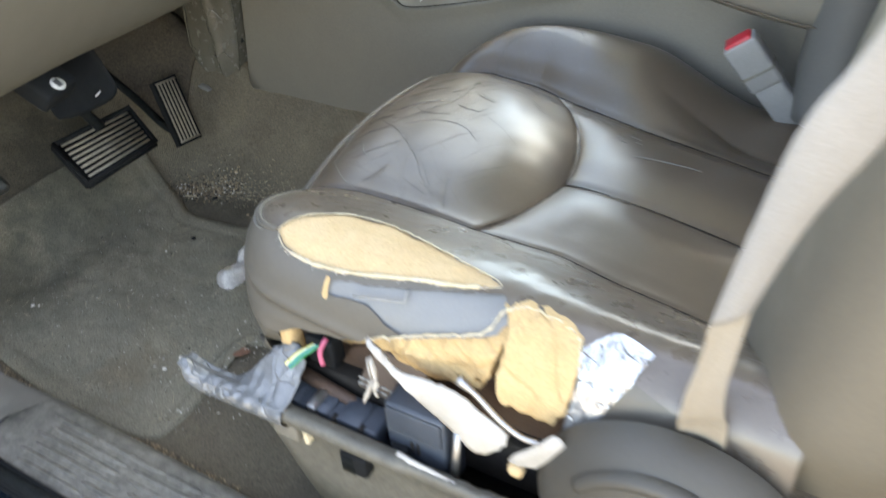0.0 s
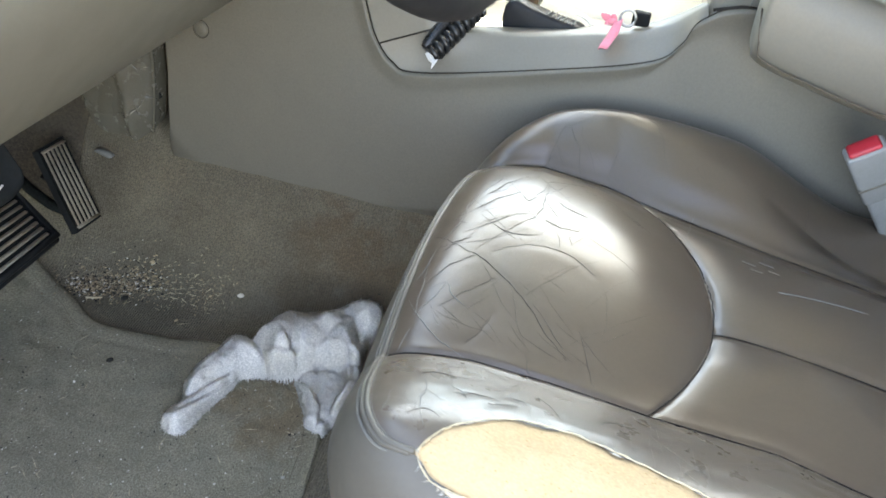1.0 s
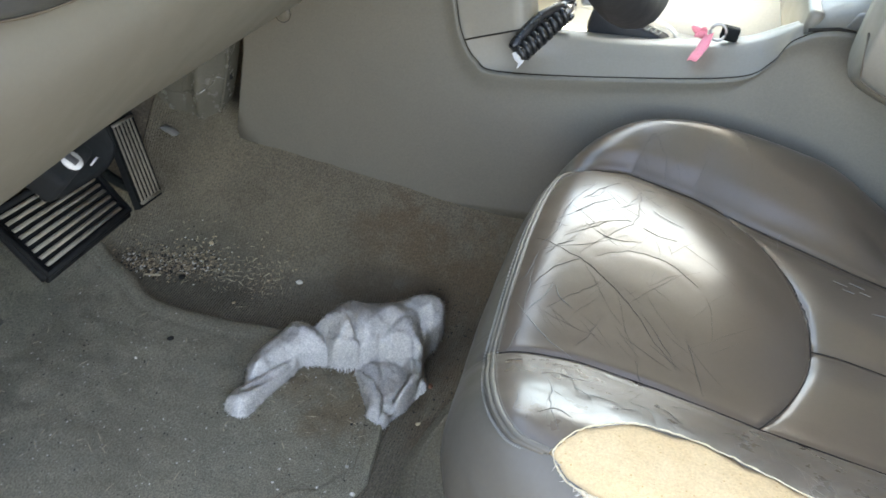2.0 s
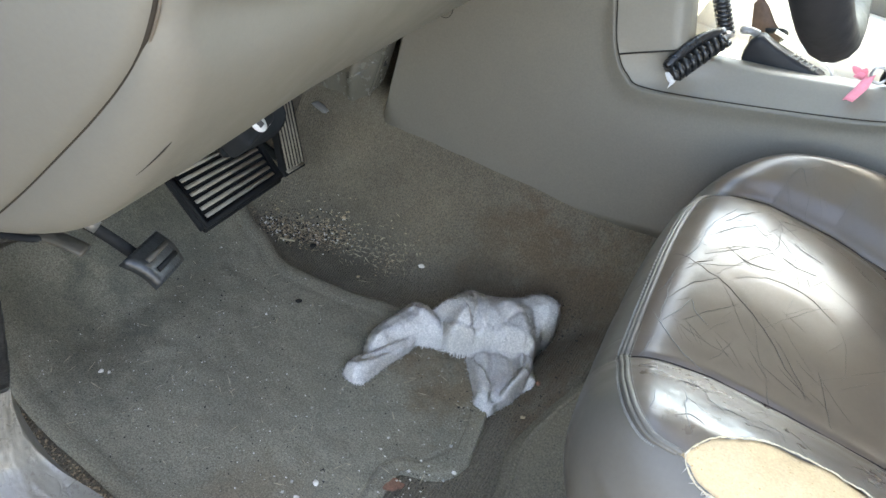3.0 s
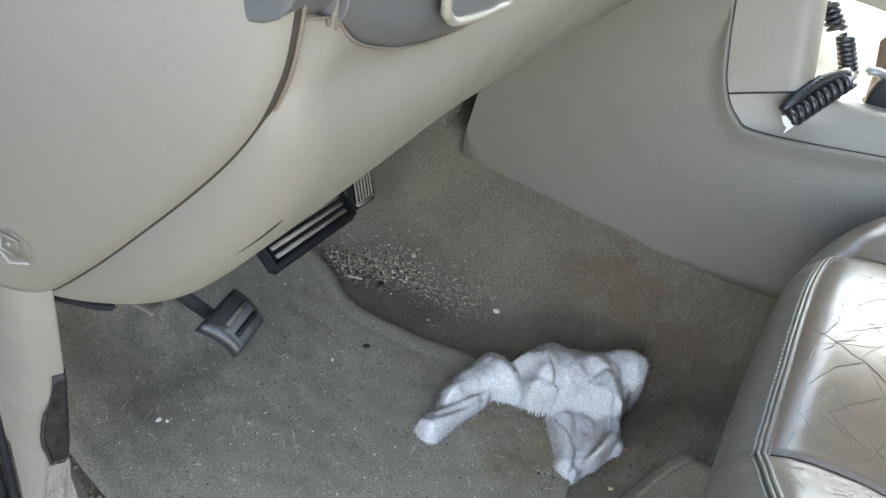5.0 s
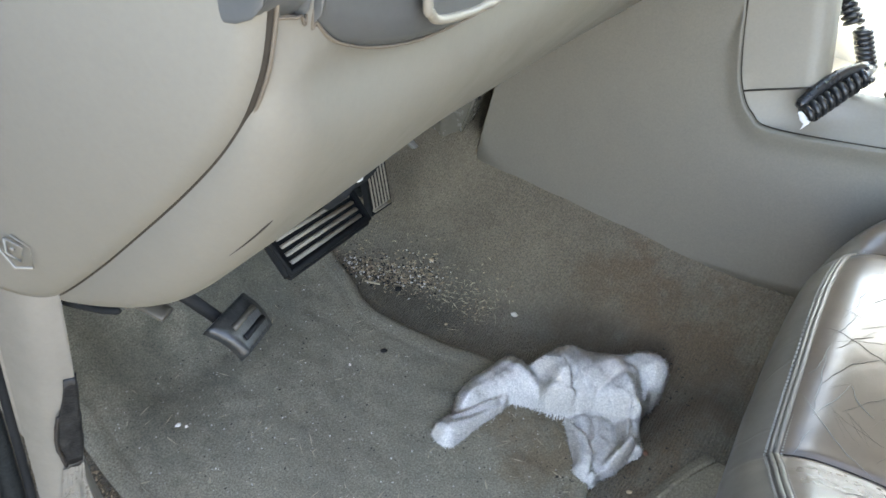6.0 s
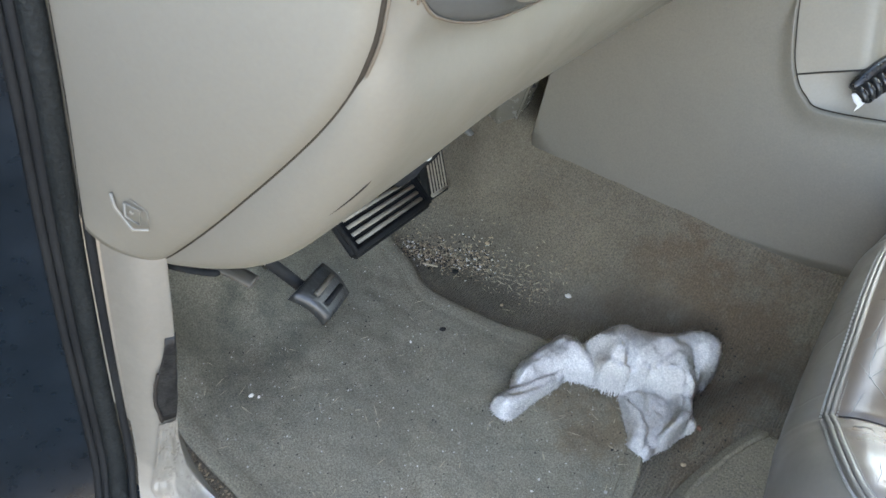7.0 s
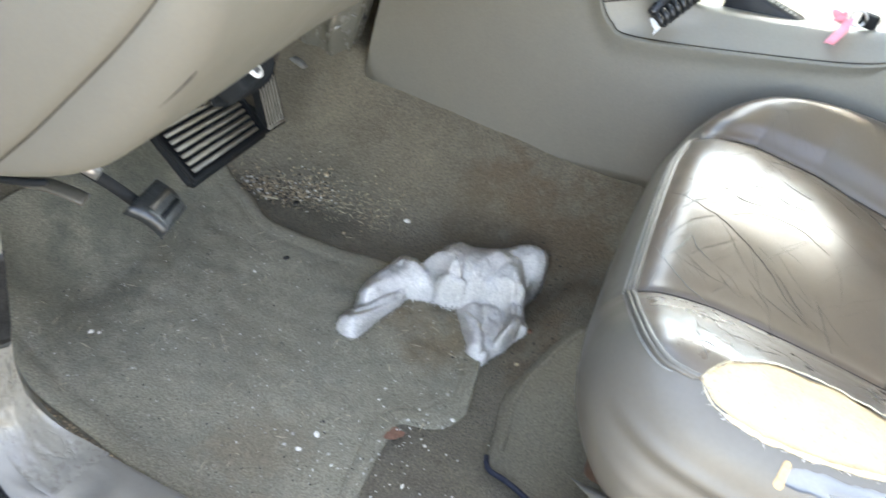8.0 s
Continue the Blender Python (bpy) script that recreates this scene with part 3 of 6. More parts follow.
        rows.append([(x, -.128, z - .012), (x, -.124, z - .002), (x, -.118, z + wob), (x, -.07, z + .001 + wob), (x, -.040, z + wob), (x, -.032, z - .002), (x, -.026, z - .010), (x, -.021, z - .03), (x, -.018, -.03)])
    part("plate", grid(rows), "sill", sill)
    rnd = random.Random(3)
    for k in range(6):
        y = -.050 - .0125 * k
        x = -.075 + .012 * (k % 2)
        while x < .80:
            end = min(.82, x + rnd.uniform(.05, .14))
            pts = [(q, y + .0006 * rough_noise(q, k, 0, 20), .0512 - .003 * smooth01(-.1, .1, q)) for q in (x + (end - x) * i / 8 for i in range(9))]
            part("rib", tube(pts, [.0012] + [rnd.uniform(.0032, .0042)] * 7 + [.0012], 6, flat=.55), "sill", sill)
            x = end + rnd.uniform(.002, .010)


def build_blocking_door():
    """Unseen driver's door, added open on its front hinges to block sky light."""
    door = thing("door_1", (-.42, -.20, .0), "unseen navy driver door, added open to block sky light", "door", kind="structure")
    # swing angle set to darken the dashboard end and kick panel
    m = Matrix.Translation((-.43, -.21, 0)) @ Matrix.Rotation(radians(-70), 4, "Z")
    part("outer_skin", rbox((0, .050, .0), (1.02, .085, .66), .02, m=m), "navy", door)
    part("inner_trim", rbox((.01, .0, .03), (1.0, .052, .65), .02, m=m), "console", door, "grey plastic inner trim")
    part("armrest", rbox((.25, -.05, .34), (.80, .01, .40), .02, m=m), "console_trim", door)


# ---- dashboard ----
GAP = [(-.262, .358), (-.248, .361), (-.230, .372), (-.191, .414), (-.154, .458), (-.116, .505), (-.091, .540), (-.077, .568), (-.070, .598), (-.067, .66)]
BOLSTER = [(-.40, .345), (-.27, .352), (-.205, .366), (-.160, .392), (-.118, .440), (-.085, .493), (-.066, .538), (-.056, .570), (-.051, .592), (-.048, .655)]


END_POCKET = [(-.0665, .70), (-.0655, .612), (-.062, .6045), (-.051, .6010), (-.043, .5995), (-.0395, .604), (-.0385, .70)]
BEZEL = [(-.0370, .70), (-.0365, .602), (-.0335, .594), (-.020, .582), (.008, .571), (.041, .5640), (.077, .5615), (.106, .562), (.19, .568), (.34, .580), (.43, .600), (.45, .70)]
POCKETS = [catmull(END_POCKET, 60), catmull(BEZEL, 150)]


def bolster_point(k, y):
    t = max(0.0, min(1.0, (y + .058) / .03))
    w = math.sqrt(max(0.0, 1 - (1 - t) ** 2))
    g, b = catmull_at(GAP, k), catmull_at(BOLSTER, k)
    lift = .035 * smooth01(.35, .75, y)
    scoop = math.exp(-((y - .20) / .11) ** 2) * w
    z = g[1] + (b[1] - g[1]) * w + lift * .4 + .002 * scoop
    roll = 0.0
    if z > .49:
        d = 0.0 if any(inside(y, z, line) for line in POCKETS) else min(to_line(y, z, line)[0] for line in POCKETS)
        roll = .017 * math.exp(-(d / .034) ** 2) * smooth01(.49, .57, z)
    return (g[0] + (b[0] - g[0]) * w + lift * .9 - .004 * scoop - roll, y, z)


def build_dashboard():
    dash = thing("dashboard", (-.3, .3, .36), "beige grey moulded plastic dashboard with a stained panel gap", "dashboard")
    ys = [-.058, -.0579, -.0576, -.057, -.0565, -.0555, -.054, -.052, -.050] + [-.048 + .004 * j for j in range(43)] + [.13 + .0278 * j for j in range(41)]
    skin = grid([[bolster_point(9 * k / 119, y) for y in ys] for k in range(120)])
    hole = [f for f in skin.faces if f.calc_center_median().z > .56 and any(inside(f.calc_center_median().y, f.calc_center_median().z, line) for line in POCKETS)]
    bmesh.ops.delete(skin, geom=hole, context="FACES")
    for v in skin.verts:
        if v.is_boundary and .565 < v.co.z < .648:
            d, y, z = min(to_line(v.co.y, v.co.z, line) for line in POCKETS)
            if d < .006:
                v.co.y, v.co.z = y, z
    part("knee_bolster", skin, "dash", dash)
    # end panel between the gap and the door seal
    rows = []
    for k in range(49):
        g = catmull_at(GAP, 1.9 + 6.9 * k / 48)
        z_far = .392 + (.65 - .392) * k / 48
        row = []
        for m in range(19):
            t = m / 18
            x = g[0] + (-.272 + .012 * k / 48 - g[0]) * t
            y = -.0595 - .027 * math.sin(math.pi / 2 * t) ** .75
            z = g[1] + (z_far - g[1]) * t ** 1.3
            row.append((x - .0008, y, z))
        rows.append(row)
    part("end_panel", slab(rows, (-.003, .010, -.003)), "dash", dash)
    # the dirty gap between both, and the panel edge beside it
    pts = [(g[0] - .0015, -.0565, g[1] - .0005) for g in (catmull_at(GAP, 1.85 + 6.95 * k / 60) for k in range(61))]
    part("gap", tube(pts, .0020, 6), "stain_dark", dash)
    part("gap_dirt", tube([(x + .0024, y + .0006, z) for x, y, z in pts], .0009, 6), "stain", dash, "brown dirt along the panel gap")
    # dark underside and column opening
    bm = slab([[(x, y, .350 - .02 * smooth01(-.35, -.6, x)) for y in (-.05 + 1.3 * j / 10 for j in range(11))] for x in (-.30, -.45, -.6, -.94)], (0, 0, .01))
    part("underside", bm, "dash_dark", dash)
    # thin black strip drawn along the dark line below the panel edge
    part("lower_dark_strip", tube(catmull([(-.262, -.052, .352), (-.243, -.049, .3525), (-.216, -.044, .3585), (-.203, -.039, .3615)], 24), [.001] + [.0036 - .0011 * k / 20 for k in range(21)] + [.0018, .0008], 8), "rubber", dash, "thin black strip under the panel edge")
    # short scuffed slot on the bolster
    pts = [Vector(bolster_point(4.40 + .58 * k / 10, -.0425 + .0065 * k / 10)) - Vector((-.0002, .0002, 0)) for k in range(11)]
    part("scuff", tube([(x + .0, y - .0, z) for x, y, z in pts], [.0001, .0002, .0003, .0004, .0005, .0006, .0006, .0007, .0007, .0005, .0002], 6, flat=.7), "groove", dash, "brown scuff mark")
    # grey pockets of the instrument bezel, set back behind the rolled edge of the bolster
    def pocket(name, line, x_edge, label=""):
        rows = []
        for y, z in line:
            dx = .0315 * smooth01(.35, .75, y)
            x = x_edge + dx
            rows.append([(x - .030, y, z - .010), (x - .008, y, z - .004), (x - .001, y, z), (x + .004, y, z + .006), (x + .006, y, z + .016), (x + .002, y, max(z, .60) + .05), (x - .01, y, .72), (x - .03, y, .75), (x - .17, y, .80), (-.45, y, .82), (-.94, y, .80)])
        part(name, grid(rows), "bezel", dash, label)

    pocket("end_pocket", POCKETS[0], -.071, "small grey end pocket")
    pocket("instrument_bezel", POCKETS[1], -.069, "grey instrument bezel pocket")
    for line in POCKETS:
        pts = [(-.0685 + .0315 * smooth01(.35, .75, y), y, z) for y, z in line if z < .602]
        part("rim_dirt", tube(pts, [.0007 + .0005 * rough_noise(y, z, 0, 60) for _, y, z in pts], 6), "stain", dash, "brown dirt along the bezel rim")
    frame_line = catmull([(.020, .66), (.0255, .594), (.030, .584), (.038, .579), (.056, .576), (.078, .5745), (.098, .582), (.105, .66)], 40)
    # rim in paler trim plastic: its highlight is painted by the colour
    part("switch_rim", tube([(-.0572, y, z) for y, z in frame_line], .0024, 8), "console_trim", dash, "pale rim of the switch opening, its highlight put into the colour")
    part("switch_field", grid([[(-.0570 - .004 * (1 - t), .062 + (y - .062) * t, .66 + (z - .66) * t) for t in (.1, .5, .9, 1.0)] for y, z in frame_line]), "bezel", dash)
    part("switch_key", rbox((-.064, .036, .590), (-.0555, .054, .640), .002), "dash_dark", dash)
    part("switch_key", rbox((-.064, .060, .588), (-.0555, .080, .640), .002), "dash_dark", dash)
    part("upper_fascia", grid([[(x, y, z) for y in (.44 + .04 * j for j in range(21))] for x, z in ((-.034, .60), (-.030, .655), (-.05, .70), (-.075, .74), (-.22, .80), (-.45, .82), (-.94, .80))]), "dash_dark", dash)
    rows = [[(x, y, .640 + .01 * math.sin(math.pi * i / 10)) for y in (-.085, -.075, -.062)] for i, x in enumerate(-.265 + .2 * i / 10 for i in range(11))]
    part("end_cap", slab(rows, (0, .002, .12)), "dash_dark", dash)
    # raised release mark: a pentagon outline with a small pictogram, light on its edges painted paler
    def on_end(x, z):
        t = max(0.0, min(1.0, (x + .19) / (-.082)))
        return (x + .001, -.0625 - .027 * math.sin(math.pi / 2 * t) ** .75, z)
    pts = [on_end(x, z) for x, z in ((-.2385, .4345), (-.2375, .425), (-.2275, .411), (-.217, .4145))]
    part("release_mark", tube(pts, .0009, 6), "emboss", dash, "moulded outline mark, paler to show light on its edges")
    pts = [on_end(x, z) for x, z in ((-.217, .4145), (-.2165, .4285), (-.226, .4345))]
    part("release_mark_back", tube(pts, .0004, 6), "dash", dash)
    box_pts = [on_end(x, z) for x, z in ((-.230, .431), (-.2205, .428), (-.2225, .417), (-.231, .4205), (-.230, .431))]
    part("release_pictogram", tube(box_pts, .0007, 6), "emboss", dash)
    part("release_dot", tube([on_end(-.2275, .425), on_end(-.2255, .424)], .0009, 6), "emboss", dash)


# ---- pedals under the dashboard ----
def pad_between(tl, tr, bl, br, thick, r=.004, bow=0.0, n=8):
    """A curved pad between four corners, with its thickness below it."""
    tl, tr, bl, br = (Vector(p) for p in (tl, tr, bl, br))
    nrm = (tr - tl).cross(tl - bl).normalized()
    if nrm.z < 0:
        nrm = -nrm
    rows = []
    for i in range(n + 1):
        v = i / n
        a, b = bl.lerp(tl, v), br.lerp(tr, v)
        rows.append([a.lerp(b, u / n) + nrm * bow * math.sin(math.pi * v) for u in range(n + 1)])
    bm = slab(rows, -nrm * thick)
    return bm, nrm


def build_pedals():
    # brake pedal
    brake = thing("brake_pedal", (-.34, .32, .14), "wide black rubber brake pedal with worn ribs", "pedal")
    c = dict(tl=Vector((-.388, .262, .178)), tr=Vector((-.380, .406, .172)), bl=Vector((-.306, .243, .143)), br=Vector((-.303, .378, .143)))
    bm, nrm = pad_between(c["tl"], c["tr"], c["bl"], c["br"], .010)
    part("pad", bm, "rubber", brake, smooth=False)
    rim = [c["tl"], c["tr"], c["br"], c["bl"], c["tl"]]
    part("pad_rim", tube([p + nrm * .001 for p in rim], .0045, 8), "rubber", brake)
    for a, c2 in ((c["bl"], c["tl"]), (c["bl"], c["br"])):
        part("pad_edge", tube([a.lerp(c2, k / 6) - nrm * .006 for k in range(7)], .0052, 10, flat=1.1), "rubber", brake)
    for k in range(8):
        v = .10 + .115 * k
        a = c["bl"].lerp(c["tl"], v).lerp(c["br"].lerp(c["tr"], v), .06)
        b = c["bl"].lerp(c["tl"], v).lerp(c["br"].lerp(c["tr"], v), .94)
        part("rib", tube([a + nrm * .001, b + nrm * .001], .0030, 6, flat=.55), "rib", brake)
    part("arm", tube(catmull([(-.366, .335, .176), (-.372, .318, .215), (-.385, .30, .27), (-.42, .285, .36)], 16), .0058, 8, flat=1.5), "rubber_worn", brake, "dusty steel pedal arm")
    # accelerator
    gas = thing("accelerator_pedal", (-.38, .50, .06), "narrow black accelerator pedal with long pale ribs", "pedal")
    g = dict(tl=Vector((-.402, .482, .177)), tr=Vector((-.410, .540, .166)), bl=Vector((-.348, .457, .077)), br=Vector((-.355, .515, .064)))
    bm, nrm = pad_between(g["tl"], g["tr"], g["bl"], g["br"], .009)
    part("pad", bm, "rubber", gas, smooth=False)
    for k in range(6):
        u = .13 + .148 * k
        a = g["bl"].lerp(g["br"], u).lerp(g["tl"].lerp(g["tr"], u), .06)
        b = g["bl"].lerp(g["br"], u).lerp(g["tl"].lerp(g["tr"], u), .95)
        part("rib", tube([a + nrm * .0015, b + nrm * .0007], .0022, 6, flat=.4), "rib", gas)
    for v in (.05, .955):
        a = g["bl"].lerp(g["tl"], v).lerp(g["br"].lerp(g["tr"], v), .08)
        b = g["bl"].lerp(g["tl"], v).lerp(g["br"].lerp(g["tr"], v), .92)
        part("end_rib", tube([a + nrm * .0015, b + nrm * .0007], .0034, 6, flat=.4), "rib", gas)
    part("arm", tube([(-.40, .512, .115), (-.425, .52, .105), (-.45, .525, .10)], .006, 8), "rubber", gas)
    # added dark sheet for the shadowed firewall behind the pedals, with a thick rolled edge
    pad_t = thing("dark_toe_sheet", (-.50, .52, .14), "dark brown sheet on the toe board standing for firewall shadow", "insulation")
    low = catmull([(-.640, .492), (-.589, .501), (-.507, .506), (-.440, .505), (-.400, .510)], 30)
    high = catmull([(-.590, .560), (-.540, .585), (-.490, .620), (-.450, .628), (-.405, .600)], 30)
    rows = [[(a[0] + (b[0] - a[0]) * m / 12, a[1] + (b[1] - a[1]) * m / 12, floor_height(a[0] + (b[0] - a[0]) * m / 12, a[1] + (b[1] - a[1]) * m / 12) + .009 + .002 * rough_noise(a[0], a[1], m * .02, 30)) for m in range(13)] for a, b in zip(low, high)]
    part("sheet", slab(rows, (.002, -.003, -.006)), "toe_dark", pad_t)
    part("rolled_edge", tube([(x, y, floor_height(x, y) + .010) for x, y in low], .0075, 8), "rubber_worn", pad_t, "black rolled edge")
    # parking brake pedal
    park = thing("parking_brake_pedal", (-.19, .045, .28), "small curved black parking brake pedal", "pedal")
    p = dict(tl=Vector((-.1925, .0205, .308)), tr=Vector((-.2075, .0695, .298)), bl=Vector((-.167, .0325, .288)), br=Vector((-.1815, .0735, .278)))
    rows = []
    nrm = (p["tr"] - p["tl"]).cross(p["tl"] - p["bl"]).normalized()
    nrm = nrm if nrm.z > 0 else -nrm
    for i in range(11):
        v = i / 10
        a, b = p["bl"].lerp(p["tl"], v), p["br"].lerp(p["tr"], v)
        rows.append([a.lerp(b, u / 8) + nrm * (.0035 * math.sin(math.pi * v) + .0012 * math.sin(math.pi * u / 8)) for u in range(9)])
    part("pad", slab(rows, -nrm * .009), "pad", park)
    for v in (.30, .62):
        a, b = p["bl"].lerp(p["tl"], v), p["br"].lerp(p["tr"], v)
        h = nrm * (.0035 * math.sin(math.pi * v) + .0015)
        part("rib", tube([a.lerp(b, .18) + h, a.lerp(b, .82) + h], [.0024, .0024], 8), "rubber" if v < .5 else "recliner", park)
    part("arm", tube(catmull([(-.200, .043, .290), (-.217, .030, .311), (-.245, .012, .338), (-.29, .0, .37)], 12), .0042, 8, flat=1.3), "rubber", park)
    part("arm_sleeve", tube([(-.222, .024, .322), (-.238, .016, .333)], .0055, 10), "steel", park)
    part("strap", tube(catmull([(-.32, -.02, .325), (-.288, .0, .303), (-.262, .014, .297), (-.246, .019, .294), (-.236, .022, .291)], 16), .0085, 10, flat=.45), "recliner", park, "brown flat strap beside the arm")
    # bracket with a round sticker hanging below the column
    br = thing("column_bracket", (-.24, .20, .30), "blue grey bracket with a small white sticker under the column", "bracket")
    m = pose(-.229, .191, .352, 0, 38, 14)
    part("housing", rbox((-.035, -.034, -.014), (.032, .024, .016), .006, 3, m=m), "bracket", br)
    bm = bmesh.new()
    bmesh.ops.create_cone(bm, cap_ends=True, segments=20, radius1=.0095, radius2=.0095, depth=.0012, matrix=m @ pose(.022, -.006, .0166))
    part("sticker", bm, "paper", br, "round white sticker")
    part("sticker_bar", rbox((.016, -.010, .0172), (.027, -.002, .018), .0003, 1, m=m @ pose(0, 0, .0002)), "ink", br)
    rows = []
    for k, (y, z) in enumerate(catmull([(.205, .283), (.221, .277), (.242, .273), (.283, .270), (.302, .276), (.306, .290)], 20)):
        rows.append([(-.25, y, z), (-.252, y - .001, z + .006), (-.262, y - .002, z + .03), (-.285, y - .002, z + .075)])
    part("shield", slab(rows, (-.004, 0, .001)), "bracket", br)
    # small white bar paints a glint of light on the shield
    part("shield_glint", tube([(-.2495, .268, .287), (-.250, .278, .290)], .0012, 6), "paper", br)
    part("stay", tube([(-.25, .205, .335), (-.33, .21, .37), (-.42, .22, .40)], .012, 8), "bracket", br)


# ---- centre console ----
PANEL_TOP = [(-.277, .66), (-.17, .66), (-.085, .66), (-.052, .56), (-.023, .45), (-.006, .395), (.008, .362), (.030, .3375), (.066, .331), (.22, .3655), (.322, .394), (.350, .418), (.366, .448), (.42, .468), (.60, .468), (.86, .468)]
PANEL_LOW = [(-.275, .165), (-.268, .143), (-.252, .126), (-.215, .1175), (-.155, .1215), (-.10, .127), (-.05, .131), (.0, .136), (.05, .1415), (.10, .149), (.14, .156), (.20, .162), (.32, .162), (.42, .16), (.60, .16), (.86, .16)]
TRAY_EDGE = [(.078, .640, .378), (.10, .648, .379), (.131, .657, .380), (.19, .668, .386), (.25, .675, .396), (.30, .676, .408), (.334, .674, .425), (.352, .668, .440), (.366, .655, .455)]


def panel_y(x, z):
    return .580 + .150 * (z - .14) + .004 * smooth01(.1, .5, x)


def build_console():
    con = thing("center_console", (.1, .72, .0), "grey moulded plastic centre console with a sunlit open tray", "console")
    rows = []
    n = 150
    for i in range(n):
        u = i / (n - 1) * (len(PANEL_TOP) - 1)
        top, low = catmull_at(PANEL_TOP, u), catmull_at(PANEL_LOW, u)
        row = []
        for k in range(26):
            v = 1 - (1 - k / 25) ** 1.6
            x, z = low[0] + (top[0] - low[0]) * v, low[1] + (top[1] - low[1]) * v
            h = math.hypot(top[0] - x, top[1] - z)
            lip = .0045 * math.exp(-(h / .016) ** 2) if x > -.02 else 0
            y = panel_y(x, z) - lip
            if k == 25:
                y += .006
            row.append((x, y, z))
        rows.append(row)
    rows = [[(x, y + .014, z) for x, y, z in rows[0]], [(x, y + .003, z) for x, y, z in rows[0]]] + [[(x + .002, y, z) for x, y, z in rows[0]]] + rows[1:]
    part("side_panel", slab(rows, (0, .008, 0)), "console", con)
    bm = bmesh.new()
    bmesh.ops.create_uvsphere(bm, u_segments=18, v_segments=8, radius=.0105, matrix=pose(-.2225, panel_y(-.2225, .329) + .0005, .329) @ Matrix.Diagonal((1, .40, 1, 1)))
    part("screw_cap", bm, "console", con, "round grey screw cap")
    part("cap_gap", tube([(-.2225 + .0108 * math.cos(a), panel_y(-.2225, .329 + .0108 * math.sin(a)) - .0001, .329 + .0108 * math.sin(a)) for a in (2 * math.pi * k / 28 for k in range(29))], .0005, 5), "stain_dark", con)
    # groove between the side panel and the tray surround
    seam = [(x, panel_y(x, z) + .001, z) for x, z in (catmull_at(PANEL_TOP, 3.0 + 10.0 * k / 90) for k in range(91))]
    part("panel_gap", tube(seam, .0010, 6), "stain_dark", con)
    # tray surround, leaning back to the open tray
    rows = []
    for i in range(60):
        u = i / 59
        x, z = catmull_at(PANEL_TOP, 5.6 + 6.5 * u)
        a = Vector((x, panel_y(x, z) + .003, z))
        b = Vector(catmull_at(TRAY_EDGE, 8 * u))
        c = b + Vector((0, .022, -.004))
        mid = a.lerp(b, .82) + Vector((0, -.013, .006))
        rows.append([a, a.lerp(mid, .3), a.lerp(mid, .65), mid, mid.lerp(b, .5) + Vector((0, -.001, .002)), b, b.lerp(c, .5) + Vector((0, 0, .001)), c, c + Vector((0, .006, -.008)), c + Vector((0, .010, -.05)), c + Vector((0, .012, -.075))])
    part("tray_surround", grid(rows), "console_trim", con)
    # tray in near-white: part of its sun glare is put into the colour
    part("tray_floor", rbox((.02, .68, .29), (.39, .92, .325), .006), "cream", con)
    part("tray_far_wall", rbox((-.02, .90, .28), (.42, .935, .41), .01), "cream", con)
    # side of the centre stack rising in front of the tray
    rows = []
    for k in range(24):
        v = k / 23
        left, right = Vector((.009, 0, .3545)).lerp(Vector((-.128, 0, .74)), v), Vector((.085, 0, .3885)).lerp(Vector((-.028, 0, .74)), v)
        row = []
        for i, u in enumerate((-.25, -.1, 0, .03, .2, .4, .6, .75, .85, .92, .96, .985, 1.0, 1.0)):
            p = left.lerp(right, u)
            row.append((p.x, panel_y(p.x, p.z) + .004 + max(0, u - .85) ** 2 * .55 + (.03 if i == 13 else 0), p.z))
        rows.append(row)
    part("stack_cover", grid(rows), "console_trim", con)
    part("stack_gap", tube([(x, panel_y(x, z) + .003, z) for x, z in ((.004, .3515), (.03, .3635), (.055, .3745), (.083, .387))], .0011, 6), "groove", con)
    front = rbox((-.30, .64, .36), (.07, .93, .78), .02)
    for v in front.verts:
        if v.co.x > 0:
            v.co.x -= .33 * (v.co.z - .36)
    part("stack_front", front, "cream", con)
    part("far_side", rbox((-.3, .93, .0), (.86, .95, .44), .008), "console", con)
    # storage bin behind the tray
    rows = []
    for i in range(16):
        x = .375 + .46 * i / 15
        nose_in = .02 * (1 - smooth01(0, .12, i / 15))
        z = .466 + .055 * smooth01(0, .16, i / 15)
        rows.append([(x, .628 + nose_in, .455), (x, .624 + nose_in, z - .012), (x, .632 + nose_in, z - .002), (x, .66, z + .003), (x, .80, z + .008), (x, .92, z), (x, .94, z - .02), (x, .94, .44)])
    bm = grid(rows)
    part("bin_lid", bm, "console_trim", con)
    part("bin_front", rbox((.368, .645, .40), (.385, .93, .475), .006), "console_trim", con)
    part("bin_gap", tube([(.372, panel_y(.37, .456) + .002, .458), (.40, panel_y(.4, .465) + .001, .4665), (.6, panel_y(.6, .468), .4685)], .002, 6), "groove", con)
    part("latch", prism([(.405, .628, .470), (.412, .628, .487), (.432, .628, .496), (.47, .628, .497), (.47, .628, .470)], (0, .02, 0), .002), "dash_dark", con, "dark latch recess")
    # duct between console and firewall
    duct = thing("floor_duct", (-.36, .60, .10), "scratched smoky plastic floor duct beside the console", "duct")
    rim_line = catmull([(-.395, .36), (-.408, .27), (-.416, .20), (-.413, .142), (-.392, .126), (-.358, .1185), (-.334, .124), (-.315, .152), (-.302, .205), (-.294, .265), (-.288, .36)], 60)
    rows = []
    for x, z in rim_line:
